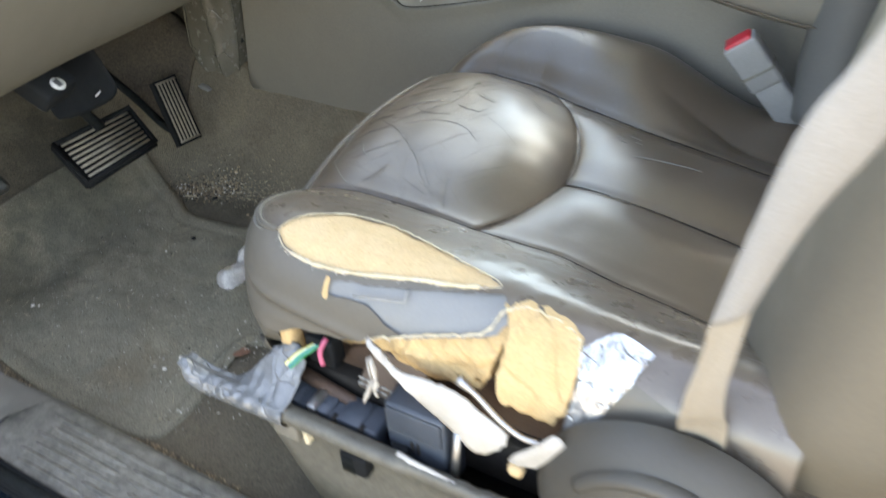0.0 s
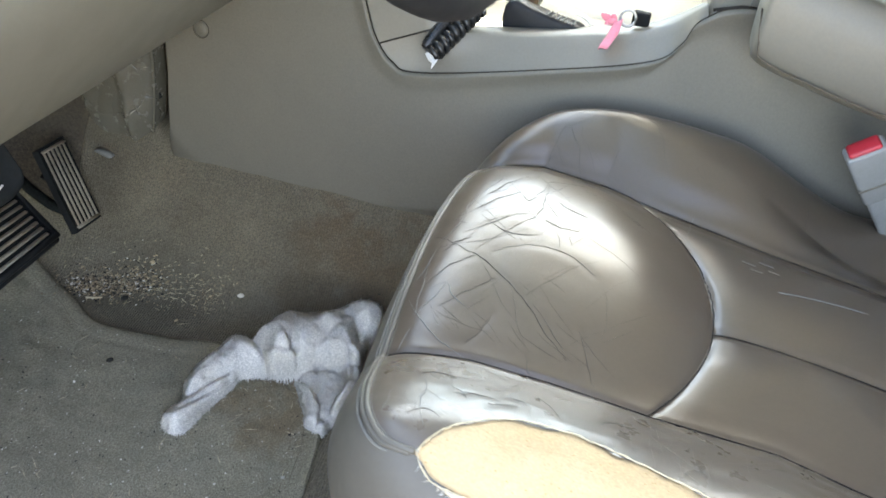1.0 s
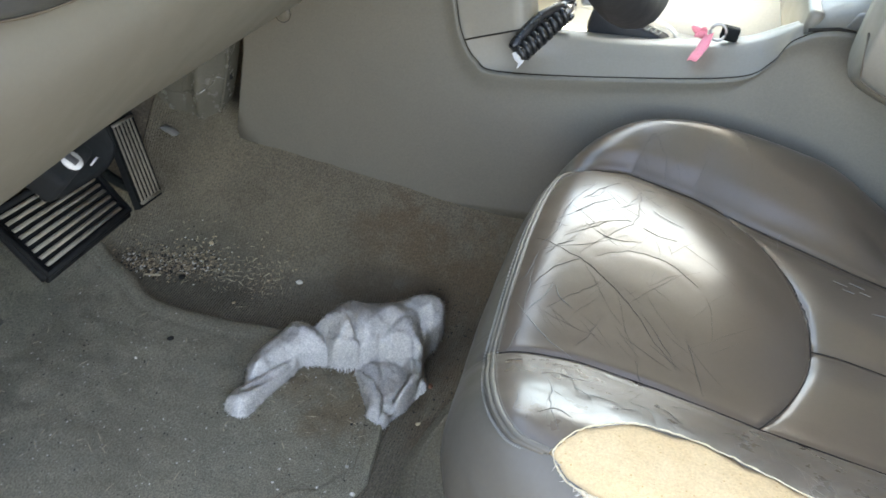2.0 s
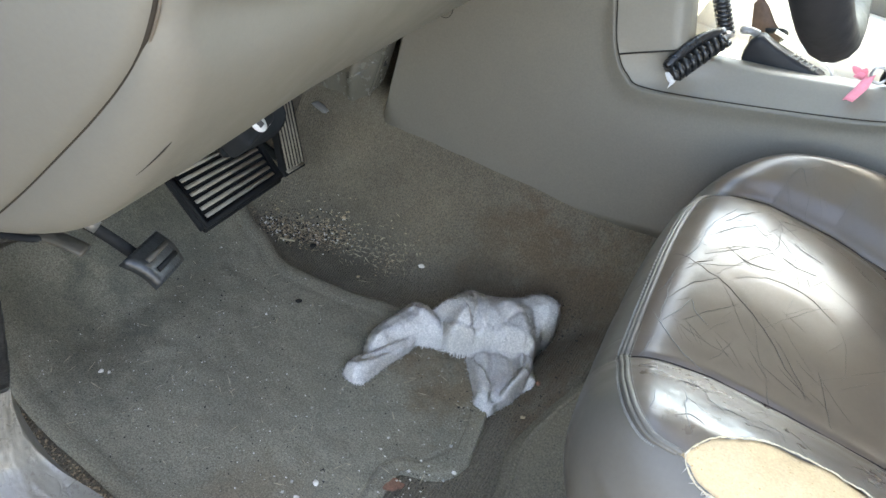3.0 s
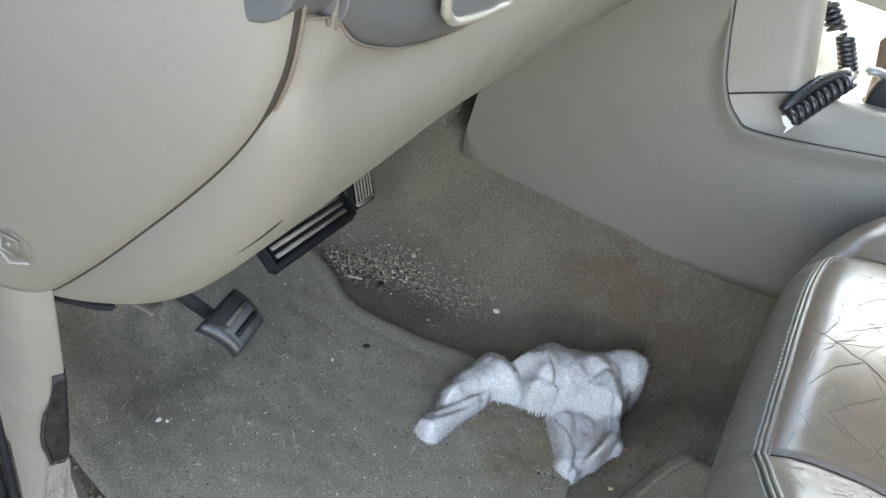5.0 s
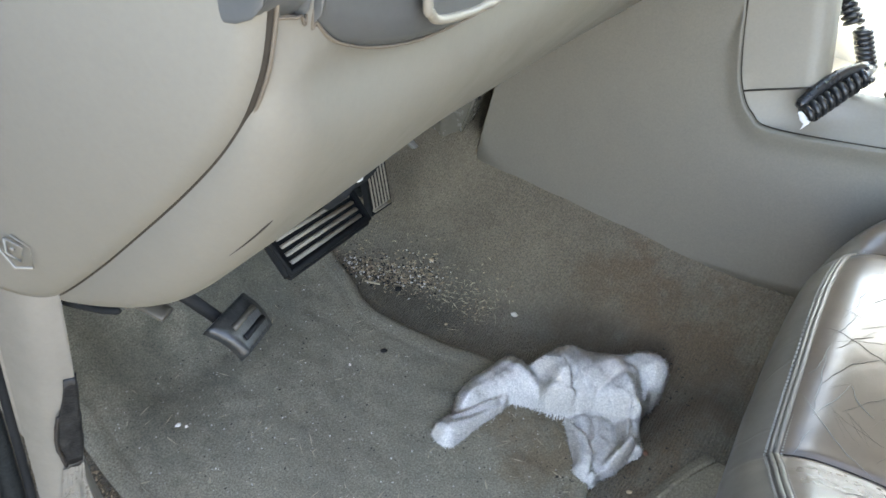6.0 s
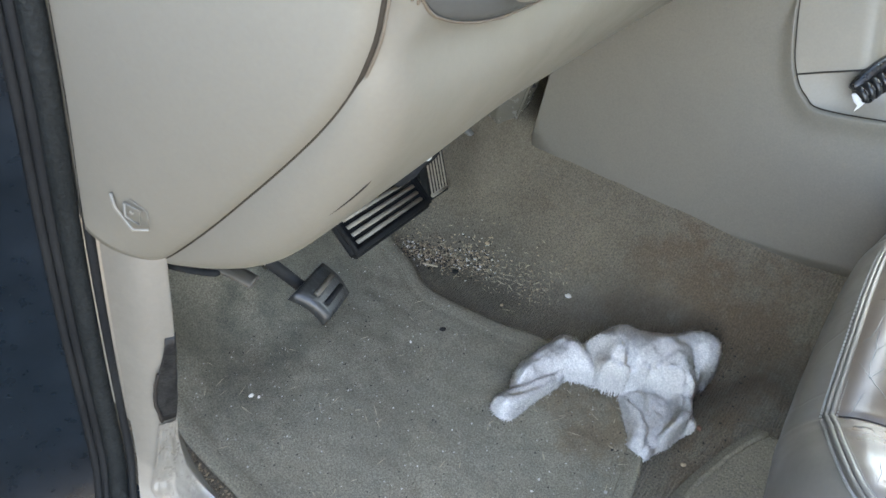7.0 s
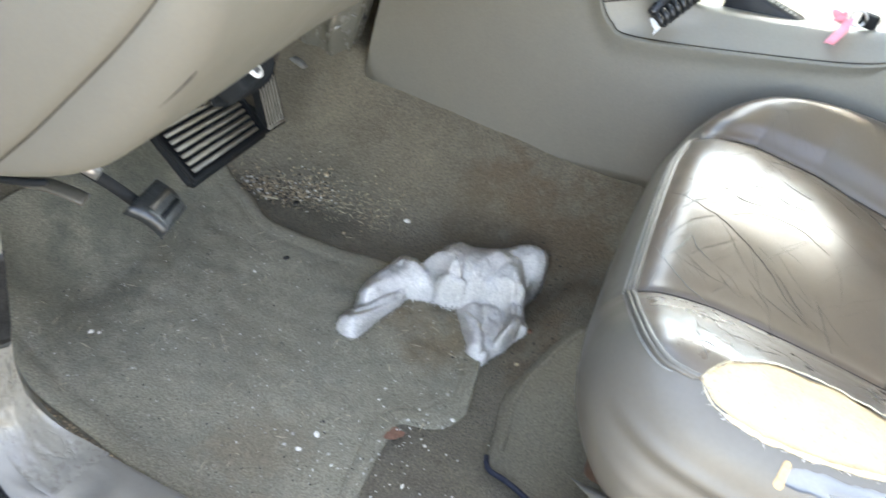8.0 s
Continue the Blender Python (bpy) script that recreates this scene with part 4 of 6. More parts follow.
        cx, cz = -.352 + .01 * smooth01(.15, .36, z), max(z, .19)
        row = [(x, .628, z), (x, .600, z)]
        for m in range(1, 9):
            t = m / 8
            q = Vector((x, 0, z)).lerp(Vector((cx, 0, cz)), t)
            bulge = .014 * math.sqrt(1 - (1 - t) ** 2) + .004 * rough_noise(q.x, 1, q.z, 38)
            bulge += .008 * math.exp(-((q.x + .333 + .06 * (q.z - .2)) / .007) ** 2) * smooth01(0, .3, t) * smooth01(.13, .16, q.z)
            row.append((q.x, .600 - bulge, q.z))
        rows.append(row)
    part("spout", grid(rows), "duct", duct)
    part("spout_rim", tube([(x, .599, z) for x, z in rim_line], .0022, 6), "duct", duct, "crumpled lower rim of the duct")
    part("tab", prism([(-.384, .560, .137), (-.378, .560, .141), (-.366, .560, .1385), (-.356, .560, .133), (-.362, .560, .1305), (-.374, .560, .1335)], (0, .010, 0), .001, 1), "leather_rub", duct, "loose pale plastic tab")
    part("cable", tube(catmull([(-.300, .612, .215), (-.310, .606, .255), (-.322, .60, .30), (-.33, .60, .36)], 12), .0035, 6), "rubber", duct)


# ---- things on the console ----
def coil(a, b, radius, turns, wire, bm=None):
    a, b = Vector(a), Vector(b)
    d = (b - a).normalized()
    s = d.cross(Vector((0, 0, 1))).normalized()
    t = s.cross(d)
    n = int(turns * 16)
    return tube([a.lerp(b, i / n) + radius * (math.cos(2 * math.pi * turns * i / n) * s + math.sin(2 * math.pi * turns * i / n) * t) for i in range(n + 1)], wire, 6, bm)


def build_console_things():
    cable = thing("coiled_cable", (.10, .62, .37), "black coiled charger cable with a torn white end", "cable")
    a, b = (.0815, .5990, .3610), (.1160, .664, .4000)
    part("coil", coil(a, b, .0085, 9, .0037), "cable", cable)
    part("core", tube([a, b], .0075, 10), "cable", cable)
    part("sheath", tube(catmull([(.0715, .602, .366), (.080, .618, .3820), (.094, .642, .3985), (.113, .666, .4075)], 12), [.005] + [.0065] * 10 + [.005], 8), "cable", cable)
    part("torn_end", prism([(.073, .5985, .3615), (.079, .5945, .3555), (.0835, .5935, .3535), (.083, .5925, .346), (.087, .5935, .3535), (.0885, .596, .358), (.080, .600, .3645)], (.002, .003, .002), .0006, 1), "paper", cable, "torn white paper end")
    a2, b2 = (.1150, .690, .3970), (.0925, .694, .4330)
    part("upper_coil", coil(a2, b2, .0075, 8, .0034), "cable", cable)
    part("upper_core", tube([a2, b2], .0065, 10), "cable", cable)
    part("joint", tube([(.114, .663, .400), (.118, .690, .398)], .0066, 10), "steel", cable, "pale glossy joint")
    part("far_coil", coil((.083, .696, .4345), (.060, .704, .4560), .0085, 5, .0030), "cable", cable)
    plug = thing("power_plug", (.19, .69, .326), "black plastic power plug lying in the tray", "plug")
    part("body", prism([(.148, .679, .330), (.142, .679, .388), (.144, .679, .402), (.150, .679, .4105), (.158, .679, .4115), (.170, .679, .4065), (.200, .679, .399), (.238, .679, .392), (.242, .679, .386), (.240, .679, .345)], (0, .026, 0), .005), "wheel", plug)
    part("neck", tube([(.150, .692, .409), (.140, .690, .4105), (.130, .684, .4095)], .0050, 8), "tape_wrap", plug, "pale dusty neck")
    for k in range(6):
        part("grip_rib", tube([(.196 + .006 * k, .684, .4012 - .0014 * k), (.199 + .006 * k, .697, .4012 - .0014 * k)], .0011, 5), "stitch", plug)
    part("lead", tube(catmull([(.155, .712, .409), (.172, .722, .412), (.178, .745, .400), (.160, .79, .36), (.15, .82, .330)], 14), .0035, 8), "rubber", plug)
    lever = thing("tray_lever", (.20, .72, .33), "glossy white plastic strip across the tray", "strip")
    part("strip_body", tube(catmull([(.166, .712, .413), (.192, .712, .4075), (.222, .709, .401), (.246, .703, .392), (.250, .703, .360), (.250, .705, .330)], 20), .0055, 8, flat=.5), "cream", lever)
    scrap = thing("torn_cardboard", (.12, .74, .33), "torn brown cardboard scrap standing in the tray", "cardboard")
    part("scrap_sheet", prism([(.150, .735, .326), (.138, .735, .395), (.127, .735, .428), (.131, .735, .437), (.140, .735, .431), (.156, .735, .414), (.170, .735, .404), (.165, .735, .326)], (.006, .003, 0), .0008, 1), "rust", scrap)
    keys = thing("pink_ribbon", (.275, .65, .40), "pink ribbon tied to a ring on the tray edge", "ribbon")
    part("tail", slab([[(.2640 + .0016 * k + (.0030 + .0010 * math.sin(.3 + k * .45)) * w, .629 + .0034 * k - .0015 * w, .3935 + .0036 * k + .0016 * w + .0012 * math.sin(k * 1.3 + w * 1.7)) for w in range(4)] for k in range(8)], (0, -.002, .002)), "pink", keys)
    bm = bmesh.new()
    bmesh.ops.create_icosphere(bm, subdivisions=2, radius=.0060, matrix=pose(.272, .656, .4175) @ Matrix.Diagonal((1.1, .8, .8, 1)))
    for v in bm.verts:
        v.co += Vector((1, 1, 1)) * .0015 * rough_noise(*v.co, 200)
    part("knot", bm, "pink", keys)
    for dx, dz, ln in ((-.9, .5, .015), (-.6, -.2, .013), (.1, 1, .010)):
        tip = Vector((.272 + dx * ln, .652, .4175 + dz * ln))
        part("loop", slab([[Vector((.272, .656, .4175)).lerp(tip, t) + Vector((-dz, 0, dx)) * w * .0042 * math.sin(.5 + 2.4 * t) for w in (-1, -.3, .4, 1)] for t in (0, .25, .5, .75, 1)], (0, .002, 0)), "pink", keys)
    part("ring", tube([(.288 + .0085 * math.cos(a), .657 + .002 * math.sin(a), .424 + .0085 * math.sin(a)) for a in (2 * math.pi * k / 20 for k in range(21))], .0018, 6), "steel", keys)
    part("dark_tag", rbox((.292, .668, .412), (.312, .680, .428), .003), "rubber", keys)


# ---- floor mat, flap and litter ----
MAT_NEAR = [(-.50, .050), (-.42, .032), (-.364, .018), (-.28, .009), (-.206, -.001), (-.10, -.005), (.004, .005), (.020, .060), (.013, .111), (.009, .155)]
MAT_FAR = [(-.50, .475), (-.398, .441), (-.345, .421), (-.302, .396), (-.25, .393), (-.182, .402), (-.125, .414), (-.03, .408), (.048, .345), (.072, .245)]
MAT_END = [(.009, .155), (.007, .176), (.016, .192), (.042, .201), (.063, .219), (.072, .245)]


def mat_point(u, v):
    a, b = Vector(catmull_at(MAT_NEAR, u * 9)), Vector(catmull_at(MAT_FAR, u * 9))
    p = a.lerp(b, v)
    e = Vector(catmull_at(MAT_END, v * 5)) - Vector(MAT_NEAR[-1]).lerp(Vector(MAT_FAR[-1]), v)
    return p + e * smooth01(.75, 1.0, u)


def build_floor_things():
    mat_t = thing("floor_mat", (-.2, .2, 0), "flattened dark grey carpet floor mat with crumbs and dust", "floor mat")
    rows = []
    nu, nv = 110, 90
    for i in range(nu + 1):
        u = i / nu
        row = []
        for j in range(nv + 1):
            v = j / nv
            p = mat_point(u, v)
            d = min(v, 1 - v) * 0.38
            d = min(d, (1 - u) * .30)
            z = floor_height(p.x, p.y) + .0068 + .0018 * rough_noise(p.x, p.y, 1, 9) + .0012 * rough_noise(p.x, p.y, 2, 40)
            z -= .0055 * (1 - smooth01(0, .006, d)) + .0016 * math.exp(-((d - .024) / .002) ** 2) - .0006 * smooth01(.026, .018, d)
            row.append((p.x, p.y, z))
        rows.append(row)
    part("mat_sheet", grid(rows), "mat", mat_t)
    hem = [Vector((*mat_point(u, v), 0)) for u, v in [(k / 60, 1) for k in range(61)] + [(1, 1 - k / 24) for k in range(1, 25)] + [(1 - k / 60, 0) for k in range(1, 61)]]
    def on_sheet(p, up):
        return Vector((p.x, p.y, floor_height(p.x, p.y) + .0068 + .0018 * rough_noise(p.x, p.y, 1, 9) + .0012 * rough_noise(p.x, p.y, 2, 40) + up))

    smooth_hem = [sum((hem[max(0, min(len(hem) - 1, k + d))] for d in (-2, -1, 0, 1, 2)), Vector((0, 0, 0))) / 5 for k in range(len(hem))]
    band, groove = [], []
    for k, p in enumerate(hem):
        d = (smooth_hem[min(k + 2, len(hem) - 1)] - smooth_hem[max(k - 2, 0)]).normalized()
        inward = Vector((d.y, -d.x, 0))
        w = .0180 + .0015 * rough_noise(p.x, p.y, 3, 30)
        band.append([on_sheet(p - inward * .001, -.0062), on_sheet(p - inward * .001, -.003), on_sheet(p + inward * .003, -.0006), on_sheet(p + inward * w * .5, .0004), on_sheet(p + inward * (w - .001), .0003), on_sheet(p + inward * w, -.0008)])
        groove.append(on_sheet(p + inward * (w + .0006), .0002))
    part("edge_binding", grid(band), "mat", mat_t)
    part("stitch_groove", tube(groove, .0005, 5), "flap", mat_t)
    # folded carpet flap under the seat front, with blue edging
    fl = thing("carpet_flap", (.15, .28, .04), "loose grey green carpet flap with dark blue edging", "carpet flap")
    edge = catmull([(.150, .372), (.122, .330), (.104, .283), (.112, .235), (.120, .188), (.150, .178), (.215, .160)], 30)
    rows = []
    for k, (x, y) in enumerate(edge):
        rows.append([(x + (.26 - x) * t, y + (.30 - y) * t * .6, max(floor_height(x + (.26 - x) * t, y + (.30 - y) * t * .6), -.012) + .010 + .030 * smooth01(0, .5, t) * smooth01(.16, .3, y) + .0025 * rough_noise(x, y, t, 25)) for t in (m / 12 for m in range(13))])
    part("flap_sheet", slab(rows, (0, 0, -.004)), "flap", fl)
    part("edging", tube([(r[0][0], r[0][1], r[0][2] + .001) for r in rows[18:]], .0032, 6), "blue_edge", fl, "dark blue edging")
    part("fold", tube([(r[1][0], r[1][1], r[1][2] + .001) for r in rows[:18]], .0035, 6, flat=.6), "flap", fl)
    # rust-brown spot of floor in the mat's notch
    bm = bmesh.new()
    bmesh.ops.create_circle(bm, cap_ends=True, segments=24, radius=.010, matrix=pose(.014, .170, floor_height(.014, .170) + .0085))
    for v in bm.verts:
        v.co += Vector((rough_noise(*v.co, 90), rough_noise(*(v.co * 1.3), 120), 0)) * .008
    tagged(part("floor_stain", bm, "rust_spot", None), "small rusty brown patch of bare floor", "stain", kind="structure")


def crumbs(name, count, place, sizes, mat, label, seed, long=1.0):
    rnd = random.Random(seed)
    verts, faces = [], []
    for _ in range(count):
        x, y = place(rnd)
        on_mat = -.5 < x < .07 and mat_low(x) < y < mat_high(x)
        z = floor_height(x, y) + (.0073 if on_mat else .001)
        s = rnd.uniform(*sizes)
        m = Matrix.Translation((x, y, z + s * .25)) @ Euler((rnd.uniform(-.4, .4), rnd.uniform(-.4, .4), rnd.uniform(0, 6.28))).to_matrix().to_4x4() @ Matrix.Diagonal((s * long * rnd.uniform(.7, 1.3), s * rnd.uniform(.6, 1), s * rnd.uniform(.35, .7), 1))
        base = len(verts)
        for p in ((1, 0, 0), (-1, 0, 0), (0, 1, 0), (0, -1, 0), (0, 0, 1), (0, 0, -1)):
            q = Vector(p) + Vector((rnd.uniform(-.3, .3), rnd.uniform(-.3, .3), rnd.uniform(-.3, .3)))
            verts.append(m @ q)
        faces += [tuple(base + k for k in f) for f in ((0, 2, 4), (2, 1, 4), (1, 3, 4), (3, 0, 4), (2, 0, 5), (1, 2, 5), (3, 1, 5), (0, 3, 5))]
    me = bpy.data.meshes.new(name)
    me.from_pydata(verts, [], faces)
    me.materials.append(M[mat])
    return tagged(new(name, me), label, "litter", kind="stuff")


def mat_low(x):
    return lerp_table(x, MAT_NEAR[:7])


def mat_high(x):
    return lerp_table(x, MAT_FAR)


def build_litter():
    def heap(r):
        t = r.random() ** .8
        return (-.385 + .23 * t + r.gauss(0, .014), .460 + .026 * t + r.gauss(0, .018 - .006 * t))

    def heap_core(r):
        t = r.random() ** 1.3
        return (-.362 + .11 * t + r.gauss(0, .013), .447 + .034 * t + r.gauss(0, .012))

    def heap_end(r):
        return (-.178 + r.gauss(0, .016), .478 + r.gauss(0, .010))

    def on_mat(r):
        return (r.uniform(-.40, .05), r.uniform(.02, .38))

    def sill_side(r):
        x = r.uniform(-.36, .16)
        return (x, mat_low(x) - .004 - abs(r.gauss(0, .008)))

    def seat_front(r):
        return (r.gauss(.035, .05), r.gauss(.15, .055))

    def stain_side(r):
        return (r.uniform(.02, .13), r.uniform(.30, .52))

    crumbs("gravel_heap", 430, heap, (.0005, .0019), "stone", "spill of pale grit beside the floor mat", 1)
    crumbs("gravel_core", 520, heap_core, (.0007, .0028), "stone", "dense grit and small stones near the pedals", 2)
    crumbs("gravel_tail", 150, heap_end, (.0005, .0015), "stone", "thin trail of fine grit on the carpet", 17)
    crumbs("straw_bits", 220, heap, (.0005, .0009), "straw", "short bits of dry straw in the grit", 3, 8.0)
    crumbs("mat_crumbs", 520, on_mat, (.0004, .0014), "pale_stone", "scattered white crumbs on the mat", 4)
    crumbs("heap_pale", 150, heap_core, (.0007, .0024), "pale_stone", "pale chips in the grit", 13)
    crumbs("heap_dirt", 420, heap_core, (.0008, .0024), "dark_bit", "dark soil bits between the grit", 12)
    crumbs("dark_crumbs", 380, on_mat, (.0006, .0015), "dark_bit", "scattered dark crumbs on the mat", 5)
    crumbs("mat_straws", 90, on_mat, (.0005, .0008), "straw", "thin dry grass stems on the mat", 6, 12.0)
    crumbs("sill_grit", 700, sill_side, (.0009, .0024), "stone", "line of grit between mat and sill", 7)
    crumbs("seat_grit", 80, seat_front, (.0009, .0026), "pale_stone", "white crumbs on the carpet before the seat", 8)
    crumbs("stain_bits", 120, stain_side, (.0008, .0022), "dark_bit", "dark soil bits on the stained carpet", 9)
    singles = [(-.130, .487, .0052, "pale_stone"), (-.232, .336, .0045, "dark_bit"), (-.286, .447, .0055, "dark_bit"), (-.055, .124, .0040, "pale_stone"), (-.268, .495, .0042, "stone"),
               (-.062, .098, .0034, "pale_stone"), (-.336, .102, .0032, "pale_stone"), (-.329, .107, .0022, "pale_stone"), (-.250, .292, .0020, "pale_stone"), (.064, .222, .0030, "pale_stone"), (.10, .325, .0032, "stone"), (-.20, .435, .0026, "stone"), (.096, .377, .0040, "rust_spot")]
    for k, (x, y, s, mname) in enumerate(singles):
        bm = bmesh.new()
        z = floor_height(x, y) + (.0073 if mat_low(x) < y < mat_high(x) else .001)
        bmesh.ops.create_icosphere(bm, subdivisions=2, radius=s, matrix=pose(x, y, z + s * .3, 0, 0, k * 40) @ Matrix.Diagonal((1, .75, .5, 1)))
        for v in bm.verts:
            v.co += (v.co - Vector((x, y, z))) * .35 * rough_noise(*v.co, 300)
        label = {"pale_stone": "small pale pebble on the footwell floor", "dark_bit": "small dark lump of dirt on the floor", "stone": "small tan pebble on the footwell floor", "rust_spot": "small orange brown crumb beside the towel"}[mname]
        tagged(part("pebble", bm, mname, None), label, "pebble", "pebbles on the floor")
    twig = thing("twig", (-.31, .42, 0), "short pale dry twig at the mat edge", "twig")
    part("twig_stem", tube([(-.322, .4165, .005), (-.311, .4190, .0065), (-.302, .4240, .006)], .0014, 6), "straw", twig)

# ---- driver's seat ----
def seat_at(x, s):
    """The point of the cushion surface at x along and s across."""
    xf, k = seat_nose(catmull_at(SEAT_ACROSS, s * (len(SEAT_ACROSS) - 1))[0])
    if x >= xf + .08 * k:
        return Vector(seat_point(s, (x - xf - .08 * k) / (.70 - xf - .08 * k), None))
    lo, hi = .35, 1.0
    for _ in range(24):
        mid = (lo + hi) / 2
        if seat_point(s, None, mid)[0] < x:
            lo = mid
        else:
            hi = mid
    return Vector(seat_point(s, None, hi))


FOAM_OVAL = [(.236, .206), (.250, .236), (.284, .270), (.330, .277), (.373, .265), (.419, .247), (.457, .230), (.431, .212), (.387, .200), (.335, .183), (.289, .176), (.252, .184)]
PEELED = [(.302, .143), (.309, .165), (.344, .174), (.381, .184), (.440, .207), (.464, .219), (.471, .195), (.461, .166), (.422, .147), (.386, .130), (.365, .136), (.352, .150), (.325, .150)]
TEAR = [(.346, .108), (.385, .128), (.422, .146), (.461, .168), (.470, .199), (.490, .215), (.530, .204), (.542, .168), (.539, .115), (.533, .07), (.528, .02), (.36, .02)]
WEDGE = [(.346, .112), (.378, .123), (.420, .146), (.457, .170), (.474, .188), (.477, .165), (.471, .135), (.466, .112), (.454, .100), (.435, .083), (.410, .080), (.382, .087)]
CHUNK = [(.468, .210), (.486, .222), (.514, .216), (.535, .203), (.541, .171), (.537, .112), (.527, .092), (.500, .093), (.479, .095), (.4755, .124), (.4775, .141), (.480, .171)]
TAPE = [(.537, .188), (.549, .207), (.563, .225), (.590, .212), (.579, .165), (.557, .106), (.533, .080), (.539, .118), (.542, .160)]
PIPE_PATH = [(.1860, .672), (.1790, .645), (.170, .582), (.1685, .524), (.1715, .465), (.174, .429), (.177, .376), (.183, .305), (.191, .262), (.201, .234), (.216, .213), (.236, .206)]
COVER_EDGE = [(.236, .206), (.289, .176), (.335, .183), (.387, .20), (.431, .212), (.47, .205), (.53, .20), (.60, .16), (.72, .10)]
SKIRT_EDGE = [(.235, .0), (.246, .078), (.27, .088), (.321, .095), (.352, .112), (.381, .10), (.436, .09), (.53, .088), (.56, .06), (.60, .0)]


def seat_grid(ns, nn, nl):
    rows = [[seat_point(i / ns, None, j / nn) for i in range(ns + 1)] for j in range(nn + 1)]
    rows += [[seat_point(i / ns, j / nl, None) for i in range(ns + 1)] for j in range(1, nl + 1)]
    return np.array(rows)


def seat_sheet(g, ns, keep, offset, bumps=None):
    """Faces of the cushion grid that keep(x, s) picks, moved along the normals."""
    du, dv = np.gradient(g, axis=0), np.gradient(g, axis=1)
    nrm = np.cross(dv, du)
    nrm /= np.maximum(np.linalg.norm(nrm, axis=2, keepdims=True), 1e-9)
    if nrm[60, ns // 2, 2] < 0:
        nrm = -nrm
    cells = [(j, i) for j in range(g.shape[0] - 1) for i in range(ns) if keep((g[j, i, 0] + g[j + 1, i + 1, 0]) / 2, (i + .5) / ns)]
    used, verts, faces = {}, [], []
    for j, i in cells:
        f = []
        for a, b in ((j, i), (j, i + 1), (j + 1, i + 1), (j + 1, i)):
            if (a, b) not in used:
                p, n = g[a, b], nrm[a, b]
                d = offset + (bumps(p, b / ns) if bumps else 0.0)
                used[a, b] = len(verts)
                verts.append(tuple(p + n * d))
            f.append(used[a, b])
        faces.append(f)
    me = bpy.data.meshes.new("tmp")
    me.from_pydata(verts, [], faces)
    bm = bmesh.new()
    bm.from_mesh(me)
    bpy.data.meshes.remove(me)
    for _ in range(4):
        moves = {}
        for v in bm.verts:
            rim = [e.other_vert(v).co for e in v.link_edges if len(e.link_faces) == 1]
            if len(rim) == 2:
                moves[v] = v.co * .4 + (rim[0] + rim[1]) * .3
        for v, co in moves.items():
            v.co = co
    return bm


def seat_line(points, lift=0.0, n=60):
    out = []
    for x, s in catmull(points, n):
        p = seat_at(x, s)
        out.append(p + Vector((0, 0, lift)))
    return out


INSERT_CREASES = [((.175, .320), (.204, .305), (.228, .296), (.249, .281), (.271, .262), (.291, .239), (.313, .217)), ((.214, .306), (.240, .352), (.256, .381), (.257, .412), (.255, .460)),
                  ((.243, .398), (.250, .421), (.256, .445)), ((.204, .394), (.217, .425), (.233, .452)), ((.200, .366), (.213, .388), (.233, .415)), ((.199, .326), (.218, .348), (.237, .370), (.253, .379)),
                  ((.229, .309), (.251, .327), (.272, .332), (.296, .327), (.320, .310)), ((.184, .254), (.199, .281), (.218, .300)), ((.204, .236), (.220, .257), (.241, .279)),
                  ((.234, .210), (.242, .224), (.247, .243)), ((.281, .213), (.288, .198), (.293, .188)), ((.316, .250), (.326, .226), (.336, .202)), ((.286, .251), (.30, .236), (.312, .219)),
                  ((.225, .345), (.240, .341), (.262, .346)), ((.262, .372), (.278, .366), (.297, .368)), ((.27, .41), (.283, .401), (.30, .395)), ((.188, .295), (.196, .312), (.207, .322))]
BOLSTER_CREASES = [((.246, .137), (.258, .141), (.273, .142)), ((.270, .133), (.28, .139), (.288, .142)), ((.279, .151), (.293, .146), (.299, .133)), ((.240, .144), (.247, .138), (.253, .131)),
                   ((.238, .486), (.247, .525), (.254, .545), (.262, .537), (.271, .523), (.288, .485)), ((.325, .575), (.340, .560), (.351, .543), (.362, .51)), ((.512, .527), (.511, .51), (.510, .492)),
                   ((.215, .152), (.226, .160), (.238, .157)), ((.300, .162), (.31, .154), (.318, .142)), ((.345, .150), (.352, .158), (.366, .16)), ((.222, .10), (.23, .108), (.243, .105))]
CREASE_BOXES = [(min(p[0] for p in c) - .012, max(p[0] for p in c) + .012, min(p[1] for p in c) - .012, max(p[1] for p in c) + .012, catmull(list(c), 12)) for c in INSERT_CREASES + BOLSTER_CREASES]


def crease_depth(x, y):
    """How far the leather sinks along its long creases, with a soft swell on both sides."""
    d = 1.0
    for x0, x1, y0, y1, line in CREASE_BOXES:
        if x0 < x < x1 and y0 < y < y1:
            d = min(d, to_line(x, y, line)[0])
    return .00005 * math.exp(-((d - .006) / .004) ** 2) - .00020 * math.exp(-(d / .0024) ** 2)


def build_driver_seat():
    seat = thing("driver_seat", (.40, .32, .0), "torn dark grey leather driver seat with exposed yellow foam", "car seat")
    ns, nn, nl = 320, 50, 250
    g = seat_grid(ns, nn, nl)
    wob = lambda x, s: .004 * rough_noise(x, s, 0, 60) + .002 * rough_noise(x, s, 3, 190)

    def skirt_cut(x, s):
        return .235 < x < .60 and s < lerp_table(x, SKIRT_EDGE) + wob(x, s) * .6

    def bare(x, s):
        q = x + wob(x, s) * .5, s + wob(x, s)
